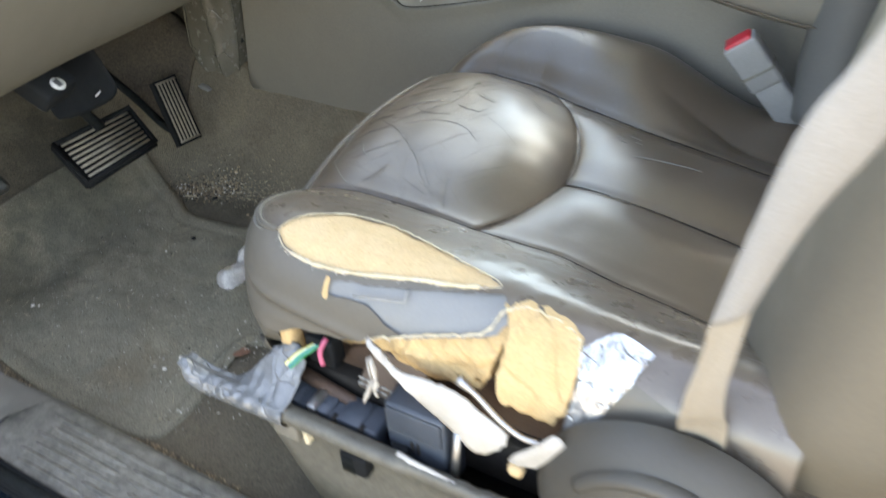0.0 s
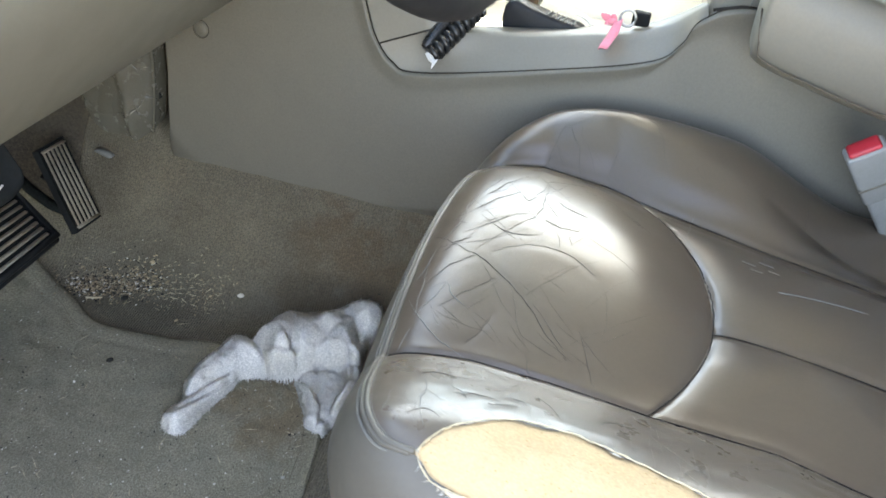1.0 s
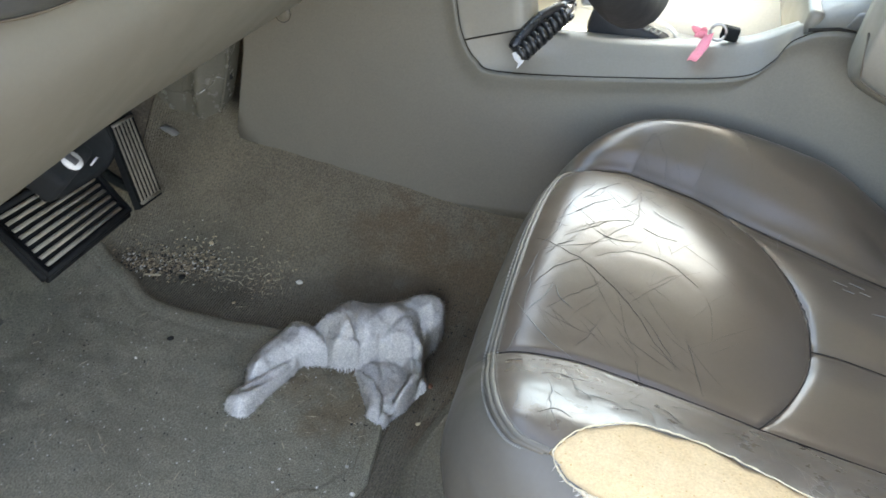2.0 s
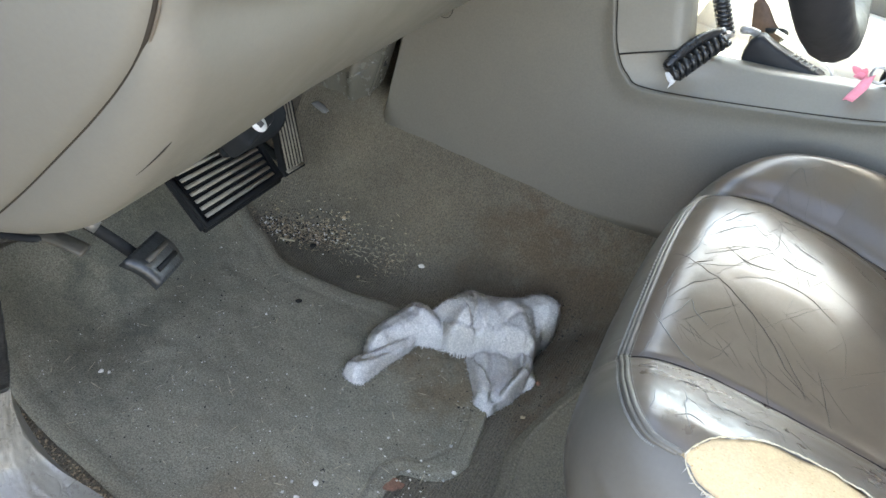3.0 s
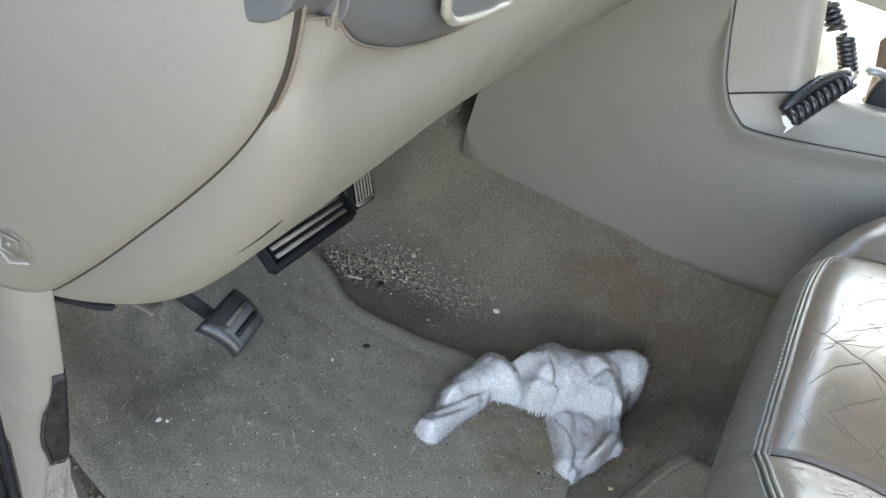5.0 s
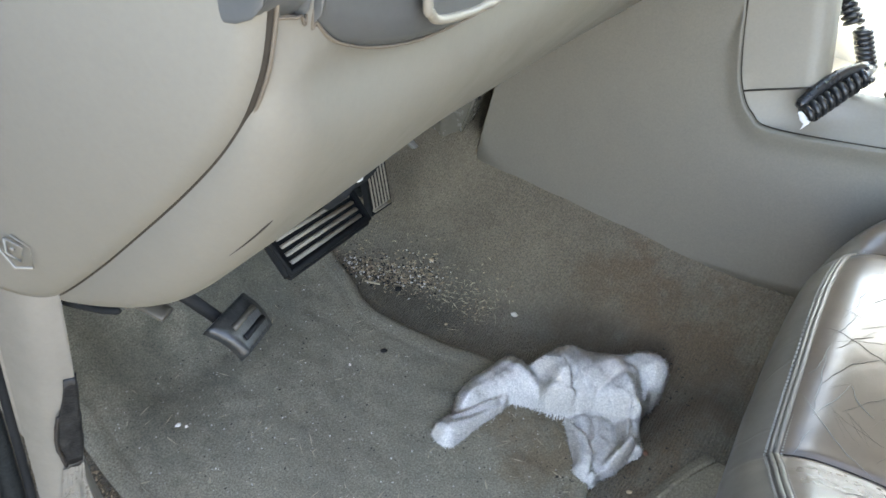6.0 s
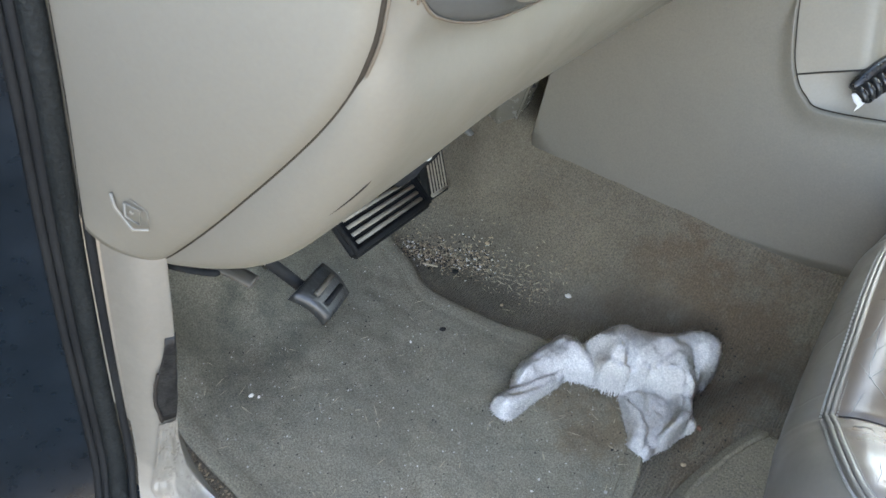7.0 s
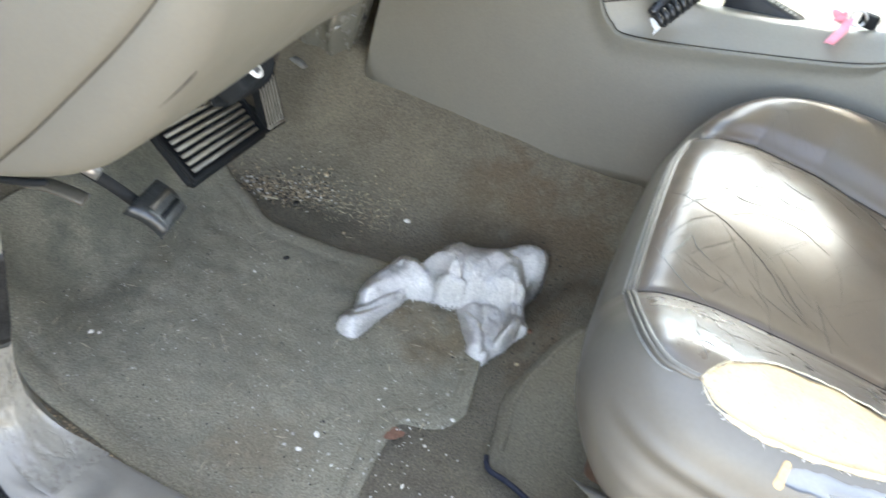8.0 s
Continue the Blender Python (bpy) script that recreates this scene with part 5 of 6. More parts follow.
        return inside(*q, FOAM_OVAL) or inside(*q, PEELED) or inside(*q, TEAR) or skirt_cut(x, s)

    pipe = sorted([(b, a) for a, b in PIPE_PATH] + [(.70, .182), (.724, .180), (.785, .198), (.84, .216)])
    def on_top(x, s):
        if x > .236:
            return lerp_table(x, COVER_EDGE) < s < .97
        return .206 < s < .84 and x > lerp_table(s, pipe) - .001

    def wrinkle(p, s):
        x, y, z = p
        w = .0003 * rough_noise(x * .6, y, 0, 42) + .0004 * rough_noise(x, y * 1.4, 0, 17)
        return w * (1 if s > .15 else .5) + (crease_depth(x, y) if z > .29 else 0)

    part("cushion_cover", seat_sheet(g, ns, lambda x, s: s > .381 and on_top(x, s) and not bare(x, s), 0, wrinkle), "leather", seat, "dark grey worn leather cushion cover")
    part("bolster_cover", seat_sheet(g, ns, lambda x, s: s <= .381 and on_top(x, s) and not bare(x, s), 0, lambda p, s: wrinkle(p, s) + .0004 * rough_noise(p[0], p[1] * 1.5, 9, 60)), "leather_cracked", seat, "cracked glossy leather of the outer bolster")

    def side_folds(p, s):
        x, y, z = p
        f = .0028 * math.exp(-((z - .300 + .10 * (x - .2)) / .006) ** 2) - .0030 * math.exp(-((z - .288 + .10 * (x - .2)) / .007) ** 2)
        f += .0022 * math.exp(-((z - .262 + .14 * (x - .2)) / .007) ** 2)
        return f * smooth01(.17, .24, x) * smooth01(.42, .34, x) * (s < .2) + wrinkle(p, s)

    part("side_cover", seat_sheet(g, ns, lambda x, s: not on_top(x, s) and not bare(x, s), 0, side_folds), "leather_side", seat, "grey vinyl side cover with folds")
    # exposed foam and what else the tears show
    grow = lambda poly, x, s, k=.004: any(inside(x + dx * 1.2, s + ds, poly) for dx, ds in ((0, 0), (k, 0), (-k, 0), (0, k), (0, -k)))
    part("foam_oval", seat_sheet(g, ns, lambda x, s: grow(FOAM_OVAL, x, s), -.0012, lambda p, s: .0012 * rough_noise(*p, 45) + .0007 * rough_noise(*p, 140)), "foam", seat, "bare tan foam oval")
    part("peeled_backing", seat_sheet(g, ns, lambda x, s: grow(PEELED, x, s, .006), -.003, lambda p, s: .001 * rough_noise(*p, 50)), "backing", seat, "peeled blue grey backing")

    def lumps(p, s):
        x, y, z = p
        ledge = -.004 * smooth01(.292, .286, z - .30 * (x - .42) + .006 * rough_noise(x, 0, 0, 50)) * (x < .472)
        calm = .35 if x > .474 else .8
        return ledge + calm * (.0042 * rough_noise(x, y, z, 42) + .0026 * rough_noise(x, y, z, 110)) - .003 * max(0, 1 - abs(rough_noise(x, y, z + 5, 24)) * 16) + .0008 * rough_noise(x, y, z, 260)

    def thick_piece(name, poly, lift, depth, label):
        rag = lambda x, s: (x + .0030 * rough_noise(x, s, 1, 120) + .0016 * rough_noise(x, s, 2, 330), s + .0040 * rough_noise(s, x, 4, 120) + .002 * rough_noise(s, x, 5, 330))
        bm = seat_sheet(g, ns, lambda x, s: inside(*rag(x, s), poly), lift, lumps)
        for step in depth:
            rim = [e for e in bm.edges if len(e.link_faces) == 1]
            out = bmesh.ops.extrude_edge_only(bm, edges=rim)
            for v in out["geom"]:
                if isinstance(v, bmesh.types.BMVert):
                    v.co += Vector(step) + Vector((.0016 * rough_noise(*v.co, 150), 0, .0016 * rough_noise(*(v.co * 1.2), 150)))
        part(name, bm, "foam_torn", seat, label)

    thick_piece("foam_wedge", WEDGE, -.005, ((0, .006, -.002), (0, .012, .0)), "torn yellow foam wedge")
    thick_piece("foam_chunk", CHUNK, .001, ((0, .005, -.001), (0, .014, .0)), "loose tan foam chunk")
    thick_piece("foam_ledge", [(.36, .092), (.39, .094), (.43, .088), (.455, .098), (.458, .086), (.43, .070), (.40, .069), (.375, .078)], -.009, ((0, .010, -.004),), "")
    # frayed rims along the tears
    def rim_line(poly, n, lift=.0005):
        pts = [seat_at(x, s) for x, s in catmull(poly + poly[:1], n)]
        return [p + Vector((.0012 * rough_noise(*(p * 1.0), 120), .001 * rough_noise(*(p * 1.1), 150), lift + .0012 * rough_noise(*p, 200))) for p in pts]

    line = rim_line(FOAM_OVAL, 150)
    part("oval_rim", tube(line, [.0004 + .0009 * abs(rough_noise(*p, 160)) + (.0022 * abs(rough_noise(*p, 60)) + .0008 if p.y < .085 and .26 < p.x < .44 else 0) for p in line], 6), "fray", seat, "frayed cream rim")
    rim2 = [seat_at(x, s) for x, s in catmull([(.352, .112), (.385, .129), (.422, .147), (.459, .167), (.470, .199), (.490, .214), (.530, .203), (.541, .165)], 90)]
    rim2 = [p + Vector((0, -.001 + .002 * rough_noise(*p, 130), .002 * rough_noise(*p, 170))) for p in rim2]
    part("tear_rim", tube(rim2, [.0007 + .0016 * abs(rough_noise(*p, 190)) for p in rim2], 6), "fray", seat, "frayed pale rim")
    rnd = random.Random(11)
    fuzz = bmesh.new()
    for p in rim2[::1] + rim_line(FOAM_OVAL, 150)[60:]:
        for _ in range(2):
            d = Vector((rnd.uniform(-1, 1), rnd.uniform(-1.2, .1), rnd.uniform(-.6, 1))) * rnd.uniform(.002, .0055)
            w = Vector((rnd.uniform(-1, 1), rnd.uniform(-1, 1), rnd.uniform(-1, 1))) * .0006
            a, b, c = fuzz.verts.new(p - w), fuzz.verts.new(p + w), fuzz.verts.new(p + d)
            fuzz.faces.new((a, b, c))
    for p in rim_line(FOAM_OVAL, 260)[140:235]:
        if rnd.random() < .75:
            s = rnd.uniform(.0012, .0034)
            q = p + Vector((rnd.uniform(-.002, .002), rnd.uniform(-.003, .001), rnd.uniform(-.002, .002)))
            corners = [fuzz.verts.new(q + Vector((rnd.uniform(-1, 1), rnd.uniform(-.8, .3), rnd.uniform(-.6, .6))) * s) for _ in range(4)]
            for f in ((0, 1, 2), (0, 2, 3), (0, 1, 3), (1, 2, 3)):
                fuzz.faces.new([corners[i] for i in f])
    tagged(part("frayed_threads", fuzz, "felt", seat, "", False), kind="stuff")
    part("pull_bar", tube([seat_at(.336, .160) + Vector((0, -.004, 0)), seat_at(.385, .172) + Vector((0, -.004, 0))], .0009, 6), "stitch", seat, "bare listing wire in the tear")
    part("pull_bar_end", tube([seat_at(.383, .186) + Vector((0, -.002, 0)), seat_at(.385, .172) + Vector((0, -.004, 0))], .0009, 6), "stitch", seat)
    part("peeled_corner", seat_sheet(g, ns, lambda x, s: .303 < x < .309 and .142 < s < .168 - .3 * abs(x - .306), .0006), "foam_torn", seat)
    # tape patch
    part("tape_patch", seat_sheet(g, ns, lambda x, s: inside(x + wob(x, s) * .4, s + wob(x, s) * .4, TAPE), .0015, lambda p, s: .0022 * rough_noise(*p, 80) + .0012 * abs(rough_noise(*p, 190))), "foil", seat, "crumpled silver tape patch")
    # piping with stitch lines along the front edge
    path = PIPE_PATH
    line = [p + Vector((-.0008, -.0004, .0008)) for p in seat_line(path, 0, 120)]
    part("piping", tube(line, [.0022 * smooth01(-1, 12, k) for k in range(len(line))], 8), "piping", seat)
    line2 = [p + Vector((-.0040, -.0012, -.0012)) for p in seat_line(path, 0, 120)]
    part("piping", tube(line2, [.0019 * smooth01(-1, 12, k) for k in range(len(line2))], 8), "piping", seat)
    bm = bmesh.new()
    for k, off in ((1, Vector((.0026, .0006, .0010))), (2, Vector((-.0066, -.0026, -.0043)))):
        long_line = seat_line(path, 0, 320)
        for i in range(0, 318, 2):
            a, b = long_line[i] + off, long_line[i + 1] + off
            tube([a.lerp(b, .1), b.lerp(a, .05)], .0010, 5, bm, cap=False)
    tagged(part("stitching", bm, "stitch", seat, "pale running stitches"), kind="stuff")
    # seam threads on the insert
    def seam_tube(name, table, x0, x1, n=80):
        pts = []
        for k in range(n):
            x = x0 + (x1 - x0) * k / (n - 1)
            y = lerp_table(x, table)
            pts.append(drop(x, y))
        part(name, tube(pts, .0006, 5), "groove", seat)

    from_top = bmesh.new()
    me = bpy.data.meshes.new("tmp")
    nj = g.shape[0]
    me.from_pydata([tuple(p) for p in g.reshape(-1, 3)], [], [(j * (ns + 1) + i, j * (ns + 1) + i + 1, (j + 1) * (ns + 1) + i + 1, (j + 1) * (ns + 1) + i) for j in range(nj - 1) for i in range(ns)])
    from_top.from_mesh(me)
    bpy.data.meshes.remove(me)
    tree = bvh_of(from_top)
    from_top.free()

    def drop(x, y):
        hit = tree.ray_cast(Vector((x, y, .6)), Vector((0, 0, -1)))
        return (hit[0] if hit[0] else Vector((x, y, .3))) + Vector((0, 0, .0004))

    seam_tube("seam", SEAM_OUT, .18, .66)
    seam_tube("seam", SEAM_IN, .18, .66)
    arc = [drop(.424 - .050 * ((y - .315) / .13) ** 2, y) for y in (.190 + .265 * k / 50 for k in range(51))]
    part("seam", tube(arc, .0006, 5), "groove", seat)
    part("seam", tube([drop(x, .307 - .21 * (x - .424)) for x in (.425 + .22 * k / 30 for k in range(31))], .0006, 5), "groove", seat)
    # light scratches on the rear of the cushion
    part("scratch", tube([drop(x, .366 + .002 * math.sin((x - .474) * 40)) + Vector((0, 0, .0002)) for x in (.474 + .075 * k / 20 for k in range(21))], [.0002] + [.0005] * 19 + [.0002], 5), "leather_rub", seat, "long pale scratch")
    for x, y, d in ((.445, .405, .012), (.452, .395, .010), (.460, .410, .013), (.468, .398, .009), (.50, .42, .008)):
        part("scratch", tube([drop(x, y), drop(x + d, y - d * .3)], .0004, 4), "leather_rub", seat)
    # deep leather cracks on the front of the insert
    rnd = random.Random(5)
    long_cracks = INSERT_CREASES
    cracks = BOLSTER_CREASES
    rubs = [((.177, .240), (.192, .223), (.212, .207), (.239, .196)), ((.182, .287), (.185, .249), (.187, .224)), ((.185, .190), (.187, .200), (.189, .211)),
            ((.219, .147), (.225, .135), (.226, .113), (.237, .090)), ((.204, .123), (.205, .108), (.206, .096)), ((.190, .345), (.192, .37), (.197, .40)),
            ((.176, .262), (.180, .275), (.183, .30)), ((.186, .225), (.198, .245), (.203, .262)), ((.204, .262), (.212, .25), (.224, .243)),
            ((.199, .40), (.206, .425), (.214, .445)), ((.181, .31), (.189, .327), (.193, .35)), ((.40, .47), (.397, .45), (.395, .435))]
    for pts in long_cracks:
        line = [drop(x + .002 * rough_noise(x, y, 0, 90), y + .002 * rough_noise(y, x, 0, 90)) - Vector((0, 0, .00025)) for x, y in catmull(pts, 60)]
        part("crack", tube(line, [.00005 + (.00024 + .00018 * rough_noise(*p, 200)) * math.sin(math.pi * i / 59) ** .6 for i, p in enumerate(line)], 5), "leather_crack", seat)
    for pts in rubs:
        line = [drop(x + .002 * rough_noise(x, y, 0, 90), y + .002 * rough_noise(y, x, 0, 90)) - Vector((0, 0, .00025)) for x, y in catmull(pts, 40)]
        part("crease", tube(line, [.00006 + .00028 * math.sin(math.pi * i / 39) for i in range(40)], 5), "leather_rub", seat)
    for pts in cracks:
        line = [drop(x + .003 * rough_noise(x, y, 0, 70), y + .003 * rough_noise(y, x, 0, 70)) - Vector((0, 0, .0002)) for x, y in catmull(pts, 26)]
        part("crack", tube(line, [.00005 + .00017 * math.sin(math.pi * i / 25) for i in range(26)], 5), "leather_crack", seat)
    # web of fine cracks over the worn front of the insert and the outer bolster
    web = bmesh.new()

    def crack_web(count, x_range, y_range, turns, lean, reach):
        for _ in range(count):
            x, y = x_range[0] + (x_range[1] - x_range[0]) * rnd.random() ** 1.5, rnd.uniform(*y_range)
            a = rnd.choice(turns) + rnd.gauss(0, lean)
            pts = []
            steps = rnd.randint(5, reach)
            for i in range(steps):
                if not (x_range[0] - .01 < x < x_range[1] + .05 and y_range[0] < y < y_range[1]) or bare(x, SHEET_S(y)):
                    break
                pts.append(drop(x, y) - Vector((0, 0, .00030)))
                a += rnd.gauss(0, .08)
                x, y = x + .0042 * math.cos(a), y + .0042 * math.sin(a)
            if len(pts) > 4:
                wide = rnd.uniform(.00004, .00014)
                tube(pts, [.00004 + wide * math.sin(math.pi * i / (len(pts) - 1)) for i in range(len(pts))], 4, web, cap=False)

    SHEET_S = lambda y: lerp_table(y, [(catmull_at(SEAT_ACROSS, q * .42)[0], q * .02) for q in range(9, 41)])
    crack_web(80, (.180, .345), (.215, .470), (.95, -.75), .22, 22)
    crack_web(16, (.235, .47), (.500, .575), (1.1, -.9), .35, 14)
    crack_web(40, (.225, .52), (.112, .180), (.6, -.6, 1.6), .40, 10)
    tagged(part("fine_cracks", web, "leather_crack", seat, "web of fine cracks in the worn leather"), kind="stuff")
    # frame, rails, motor and modules below
    part("seat_frame", rbox((.20, .09, .17), (.66, .58, .215), .01), "rust", seat, "brown steel seat frame")
    part("frame_side", prism([(.262, .070, .165), (.30, .070, .225), (.34, .070, .245), (.40, .070, .235), (.47, .070, .262), (.58, .070, .262), (.62, .070, .17)], (0, .012, 0), .003), "rust", seat)
    part("frame_plate", prism([(.318, .050, .198), (.338, .050, .246), (.350, .050, .262), (.372, .050, .262), (.402, .050, .252), (.390, .050, .190)], (0, .010, 0), .003), "frame_brown", seat, "brown steel plate with a pale print")
    for k in range(7):
        part("print_bar", rbox((.324 + .0085 * k, .0485, .214 - .001 * k), (.3305 + .0085 * k, .0505, .2165 - .001 * k), .0003, 1), "stitch", seat)
        part("print_bar", rbox((.322 + .0086 * k, .0485, .206 - .001 * k), (.3285 + .0086 * k, .0505, .2080 - .001 * k), .0003, 1), "stitch", seat)
    part("foam_base", rbox((.22, .075, .21), (.66, .585, .275), .02), "foam_torn", seat)
    # solid dark block standing for the shade inside the seat base
    part("cavity_shade_block", rbox((.235, .052, .14), (.60, .075, .20), .004), "groove", seat)
    for y in (.10, .54):
        part("rail", rbox((.19, y - .02, .05), (.70, y + .02, .09), .004), "rubber", seat)
        for x in (.21, .62):
            part("rail_foot", rbox((x, y - .025, -.03), (x + .06, y + .025, .055), .006), "rubber", seat)
        part("link", rbox((.28, y - .008, .085), (.33, y + .008, .18), .004), "rust", seat)
        part("link", rbox((.55, y - .008, .085), (.60, y + .008, .18), .004), "rust", seat)
    # broken side valance
    val = part("side_valance", valance_mesh(), "valance", seat, "broken pale grey plastic side valance")
    part("tape_wrap", tape_wrap_mesh(), "tape_wrap", val, "silver tape wrapped round the broken tip")
    part("clip", rbox((.284, -.002, .150), (.290, .010, .176), .002), "fray", val)
    part("clip_socket", rbox((.246, -.002, .146), (.276, .010, .172), .003), "console_trim", val)
    knob = part("switch_knob", rbox((.330, -.006, .142), (.360, .010, .170), .004), "rubber", val, "black ribbed switch knob")
    for k in range(5):
        part("knob_rib", tube([(.334 + .003 * k, -.0065, .145), (.334 + .003 * k, -.0065, .167)], .0009, 5), "rubber_worn", knob)
    part("broken_lip", prism([(.392, -.002, .192), (.397, -.002, .203), (.408, -.002, .199), (.43, -.002, .197), (.47, -.002, .190), (.47, -.002, .182), (.40, -.002, .185)], (0, .003, 0)), "felt", val)
    # switch modules
    box1 = part("switch_module", rbox((.238, .014, .145), (.362, .048, .188), .004), "module", seat, "blue black switch module")
    part("module_clip", rbox((.286, .010, .168), (.296, .036, .196), .002), "steel", box1)
    for k in range(4):
        part("module_slot", rbox((.252 + .030 * k, .012, .172), (.258 + .030 * k, .020, .1892), .001, 1), "groove", box1)
    for k in range(3):
        part("module_rib", rbox((.246 + .036 * k, .0125, .1885), (.272 + .036 * k, .044, .1915), .001, 1), "module", box1)
        part("module_foot", rbox((.300 + .020 * k, .010, .150), (.308 + .020 * k, .016, .176), .0015, 1), "rubber", box1)
    box2 = part("control_module", rbox((.374, .016, .140), (.436, .052, .240), .005), "module", seat, "blue grey control module")
    for k in range(2):
        part("module_slot", rbox((.400 + .006 * k, .014, .186), (.403 + .006 * k, .020, .200), .0008, 1), "groove", box2)
    part("module_lid", rbox((.377, .0145, .206), (.433, .0165, .237), .002), "module", box2)
    part("module_plug", rbox((.380, .010, .176), (.398, .018, .190), .002), "rubber", box2)
    part("module_stay", tube([(.443, .014, .160), (.449, .018, .238)], .004, 8), "steel", seat)
    part("slide_motor", tube([(.355, .045, .165), (.37, .045, .17)], .014, 12), "rubber", seat)
    part("slide_tube", tube([(.262, .040, .200), (.39, .040, .168)], .007, 10), "rust", seat)
    part("rod", tube(catmull([(.448, .026, .296), (.465, .024, .287), (.486, .022, .270), (.506, .020, .262), (.522, .020, .263)], 16), [.005, .005, .0045] + [.003] * 13, 8), "steel", seat, "bare bright cable end")
    # felt flaps hanging out of the tear
    def flap_mesh(a, b, width, seed, ragged=.003):
        a, b, width = Vector(a), Vector(b), Vector(width)
        rows = []
        for i in range(16):
            t = i / 15
            c = a.lerp(b, t)
            rag = ragged * rough_noise(t * 7, seed, 0, 1.0)
            rows.append([c + width * (k / 6) * (1 + rag * 20 * (k == 6)) + Vector((0, -.002 * math.sin(math.pi * t) + .0015 * rough_noise(t * 3, k * .4, seed, 1), rag)) for k in range(7)])
        return slab(rows, (0, .003, .001))

    upper = catmull([(.360, .026, .302), (.376, .022, .296), (.392, .020, .283), (.417, .020, .284), (.448, .020, .283), (.470, .020, .270), (.495, .020, .256)], 40)
    lower = catmull([(.366, .022, .296), (.385, .018, .284), (.405, .016, .268), (.423, .016, .254), (.439, .016, .244), (.468, .016, .222), (.494, .016, .248)], 40)
    rows = []
    for k, (a, c) in enumerate(zip(upper, lower)):
        a, c = Vector(a), Vector(c)
        c += Vector((0, 0, .003 * rough_noise(k * .5, 0, 0, 1.0) + .0015 * rough_noise(k * 1.3, 2, 0, 1.0)))
        a += Vector((0, 0, .002 * rough_noise(k * .8, 5, 0, 1.0)))
        rows.append([a.lerp(c, m / 7) + Vector((0, -.003 * math.sin(math.pi * m / 7) + .0012 * rough_noise(k * .4, m * .6, 0, 1.0), 0)) for m in range(8)])
    part("felt_flap", slab(rows, (0, .003, .0005)), "felt", seat, "torn white felt")
    part("felt_flap", prism([(.497, .012, .235), (.503, .012, .247), (.511, .011, .257), (.524, .010, .274), (.535, .010, .290), (.541, .010, .289), (.545, .010, .283), (.540, .010, .272), (.531, .010, .255), (.522, .011, .241), (.508, .012, .234)], (.002, .004, -.001), .001, 1), "felt", seat)
    part("felt_shred", tube(catmull([(.366, .020, .288), (.371, .017, .268), (.368, .016, .252), (.372, .015, .246)], 10), [.003, .004, .005, .005, .004, .003, .003, .0025, .002, .001], 6, flat=.4), "felt", seat)
    part("felt_shred", tube(catmull([(.358, .026, .278), (.362, .022, .256), (.356, .020, .236), (.352, .018, .226)], 10), [.003, .004, .004, .003, .003, .003, .0035, .004, .003, .002], 6, flat=.4), "felt", seat)
    part("foam_stub", rbox((.238, .040, .212), (.256, .062, .262), .007), "foam_torn", seat)
    part("foam_crumb", rbox((.496, .012, .214), (.510, .026, .228), .005), "foam", seat)
    # wiring
    for k, (mname, dx) in enumerate((("wire_y", 0), ("wire_g", .003), ("wire_b", .006), ("wire_w", .0015), ("wire_g", .0075))):
        pts = catmull([(.285 + dx * .5, .05, .245), (.268 + dx, .036, .236), (.250 + dx, .026, .215), (.240 + dx * 1.4, .022, .195), (.238 + dx, .03, .165)], 16)
        part("wire", tube(pts, .0014, 6), mname, seat)
    part("wire", tube(catmull([(.292, .05, .252), (.290, .040, .242), (.294, .036, .230)], 8), .0028, 6), "wire_r", seat)
    part("connector", rbox((.268, .045, .215), (.30, .065, .25), .004), "rubber", seat)
    return seat


def valance_mesh():
    """Rail of the side valance with the panel that hangs from it; the rail is snapped off halfway."""
    rows = []
    for i in range(90):
        t = i / 89
        x = .165 + .45 * t
        snapped = smooth01(.400, .412, x)
        rag = .0030 * rough_noise(x, 0, 0, 90) + .0018 * rough_noise(x, 3, 0, 260)
        top = .197 + .012 * smooth01(.6, 1, t) + snapped * (rag - .004)
        y = -.005
        hang = .004 + .118 * smooth01(.222, .300, x) + .003 * rough_noise(x, 7, 0, 60)
        thick = 1 - .75 * snapped
        rows.append([(x, y + .010, top - .004), (x, y + .006, top), (x, y - .002 + .003 * snapped, top + .001), (x, y - .006 * thick, top - .003), (x, y - .007 * thick, top - .010), (x, y + .002, top - .016), (x, y + .010, top - .022), (x, y + .012, top - .022 - hang * .25),
                     (x, y + .007, top - .022 - hang * .6), (x, y + .005, top - .022 - hang), (x, y + .02, top - .025 - hang)])
    return slab(rows, (0, .003, -.001))


def tape_wrap_mesh():
    """Cloth tape crumpled round the broken tip, one loose corner standing up."""
    rows = []
    for i in range(48):
        t = i / 47
        x = .146 + .128 * t
        top = .201 + .010 * smooth01(.25, .0, t) - .002 * t
        y = -.008 + .004 * t
        wing = .046 * smooth01(.42, .84, t) * (1 - .25 * smooth01(.9, 1, t))
        tip = .35 + .65 * smooth01(0, .12, t)
        line = [(y + .016 + wing * .7, top - .004 + wing * .9), (y + .011 + wing * .35, top + wing * .42 - .004), (y + .004, top + .001), (y - .007 * tip, top - .001), (y - .011 * tip, top - .009 * tip), (y - .007 * tip, top - .019 * tip), (y + .001, top - .026 * tip)]
        row = []
        for a, b in catmull(line, 20):
            fold = 1 - 2 * abs(rough_noise(x, a * 1.3, b, 55))
            dent = .0042 * max(0, fold - .45) + .0020 * rough_noise(x, a, b, 120)
            row.append((x, a - dent * .7, b + dent * .7))
        rows.append(row)
    return slab(rows, (.0, .0012, -.0012))


def bvh_of(bm):
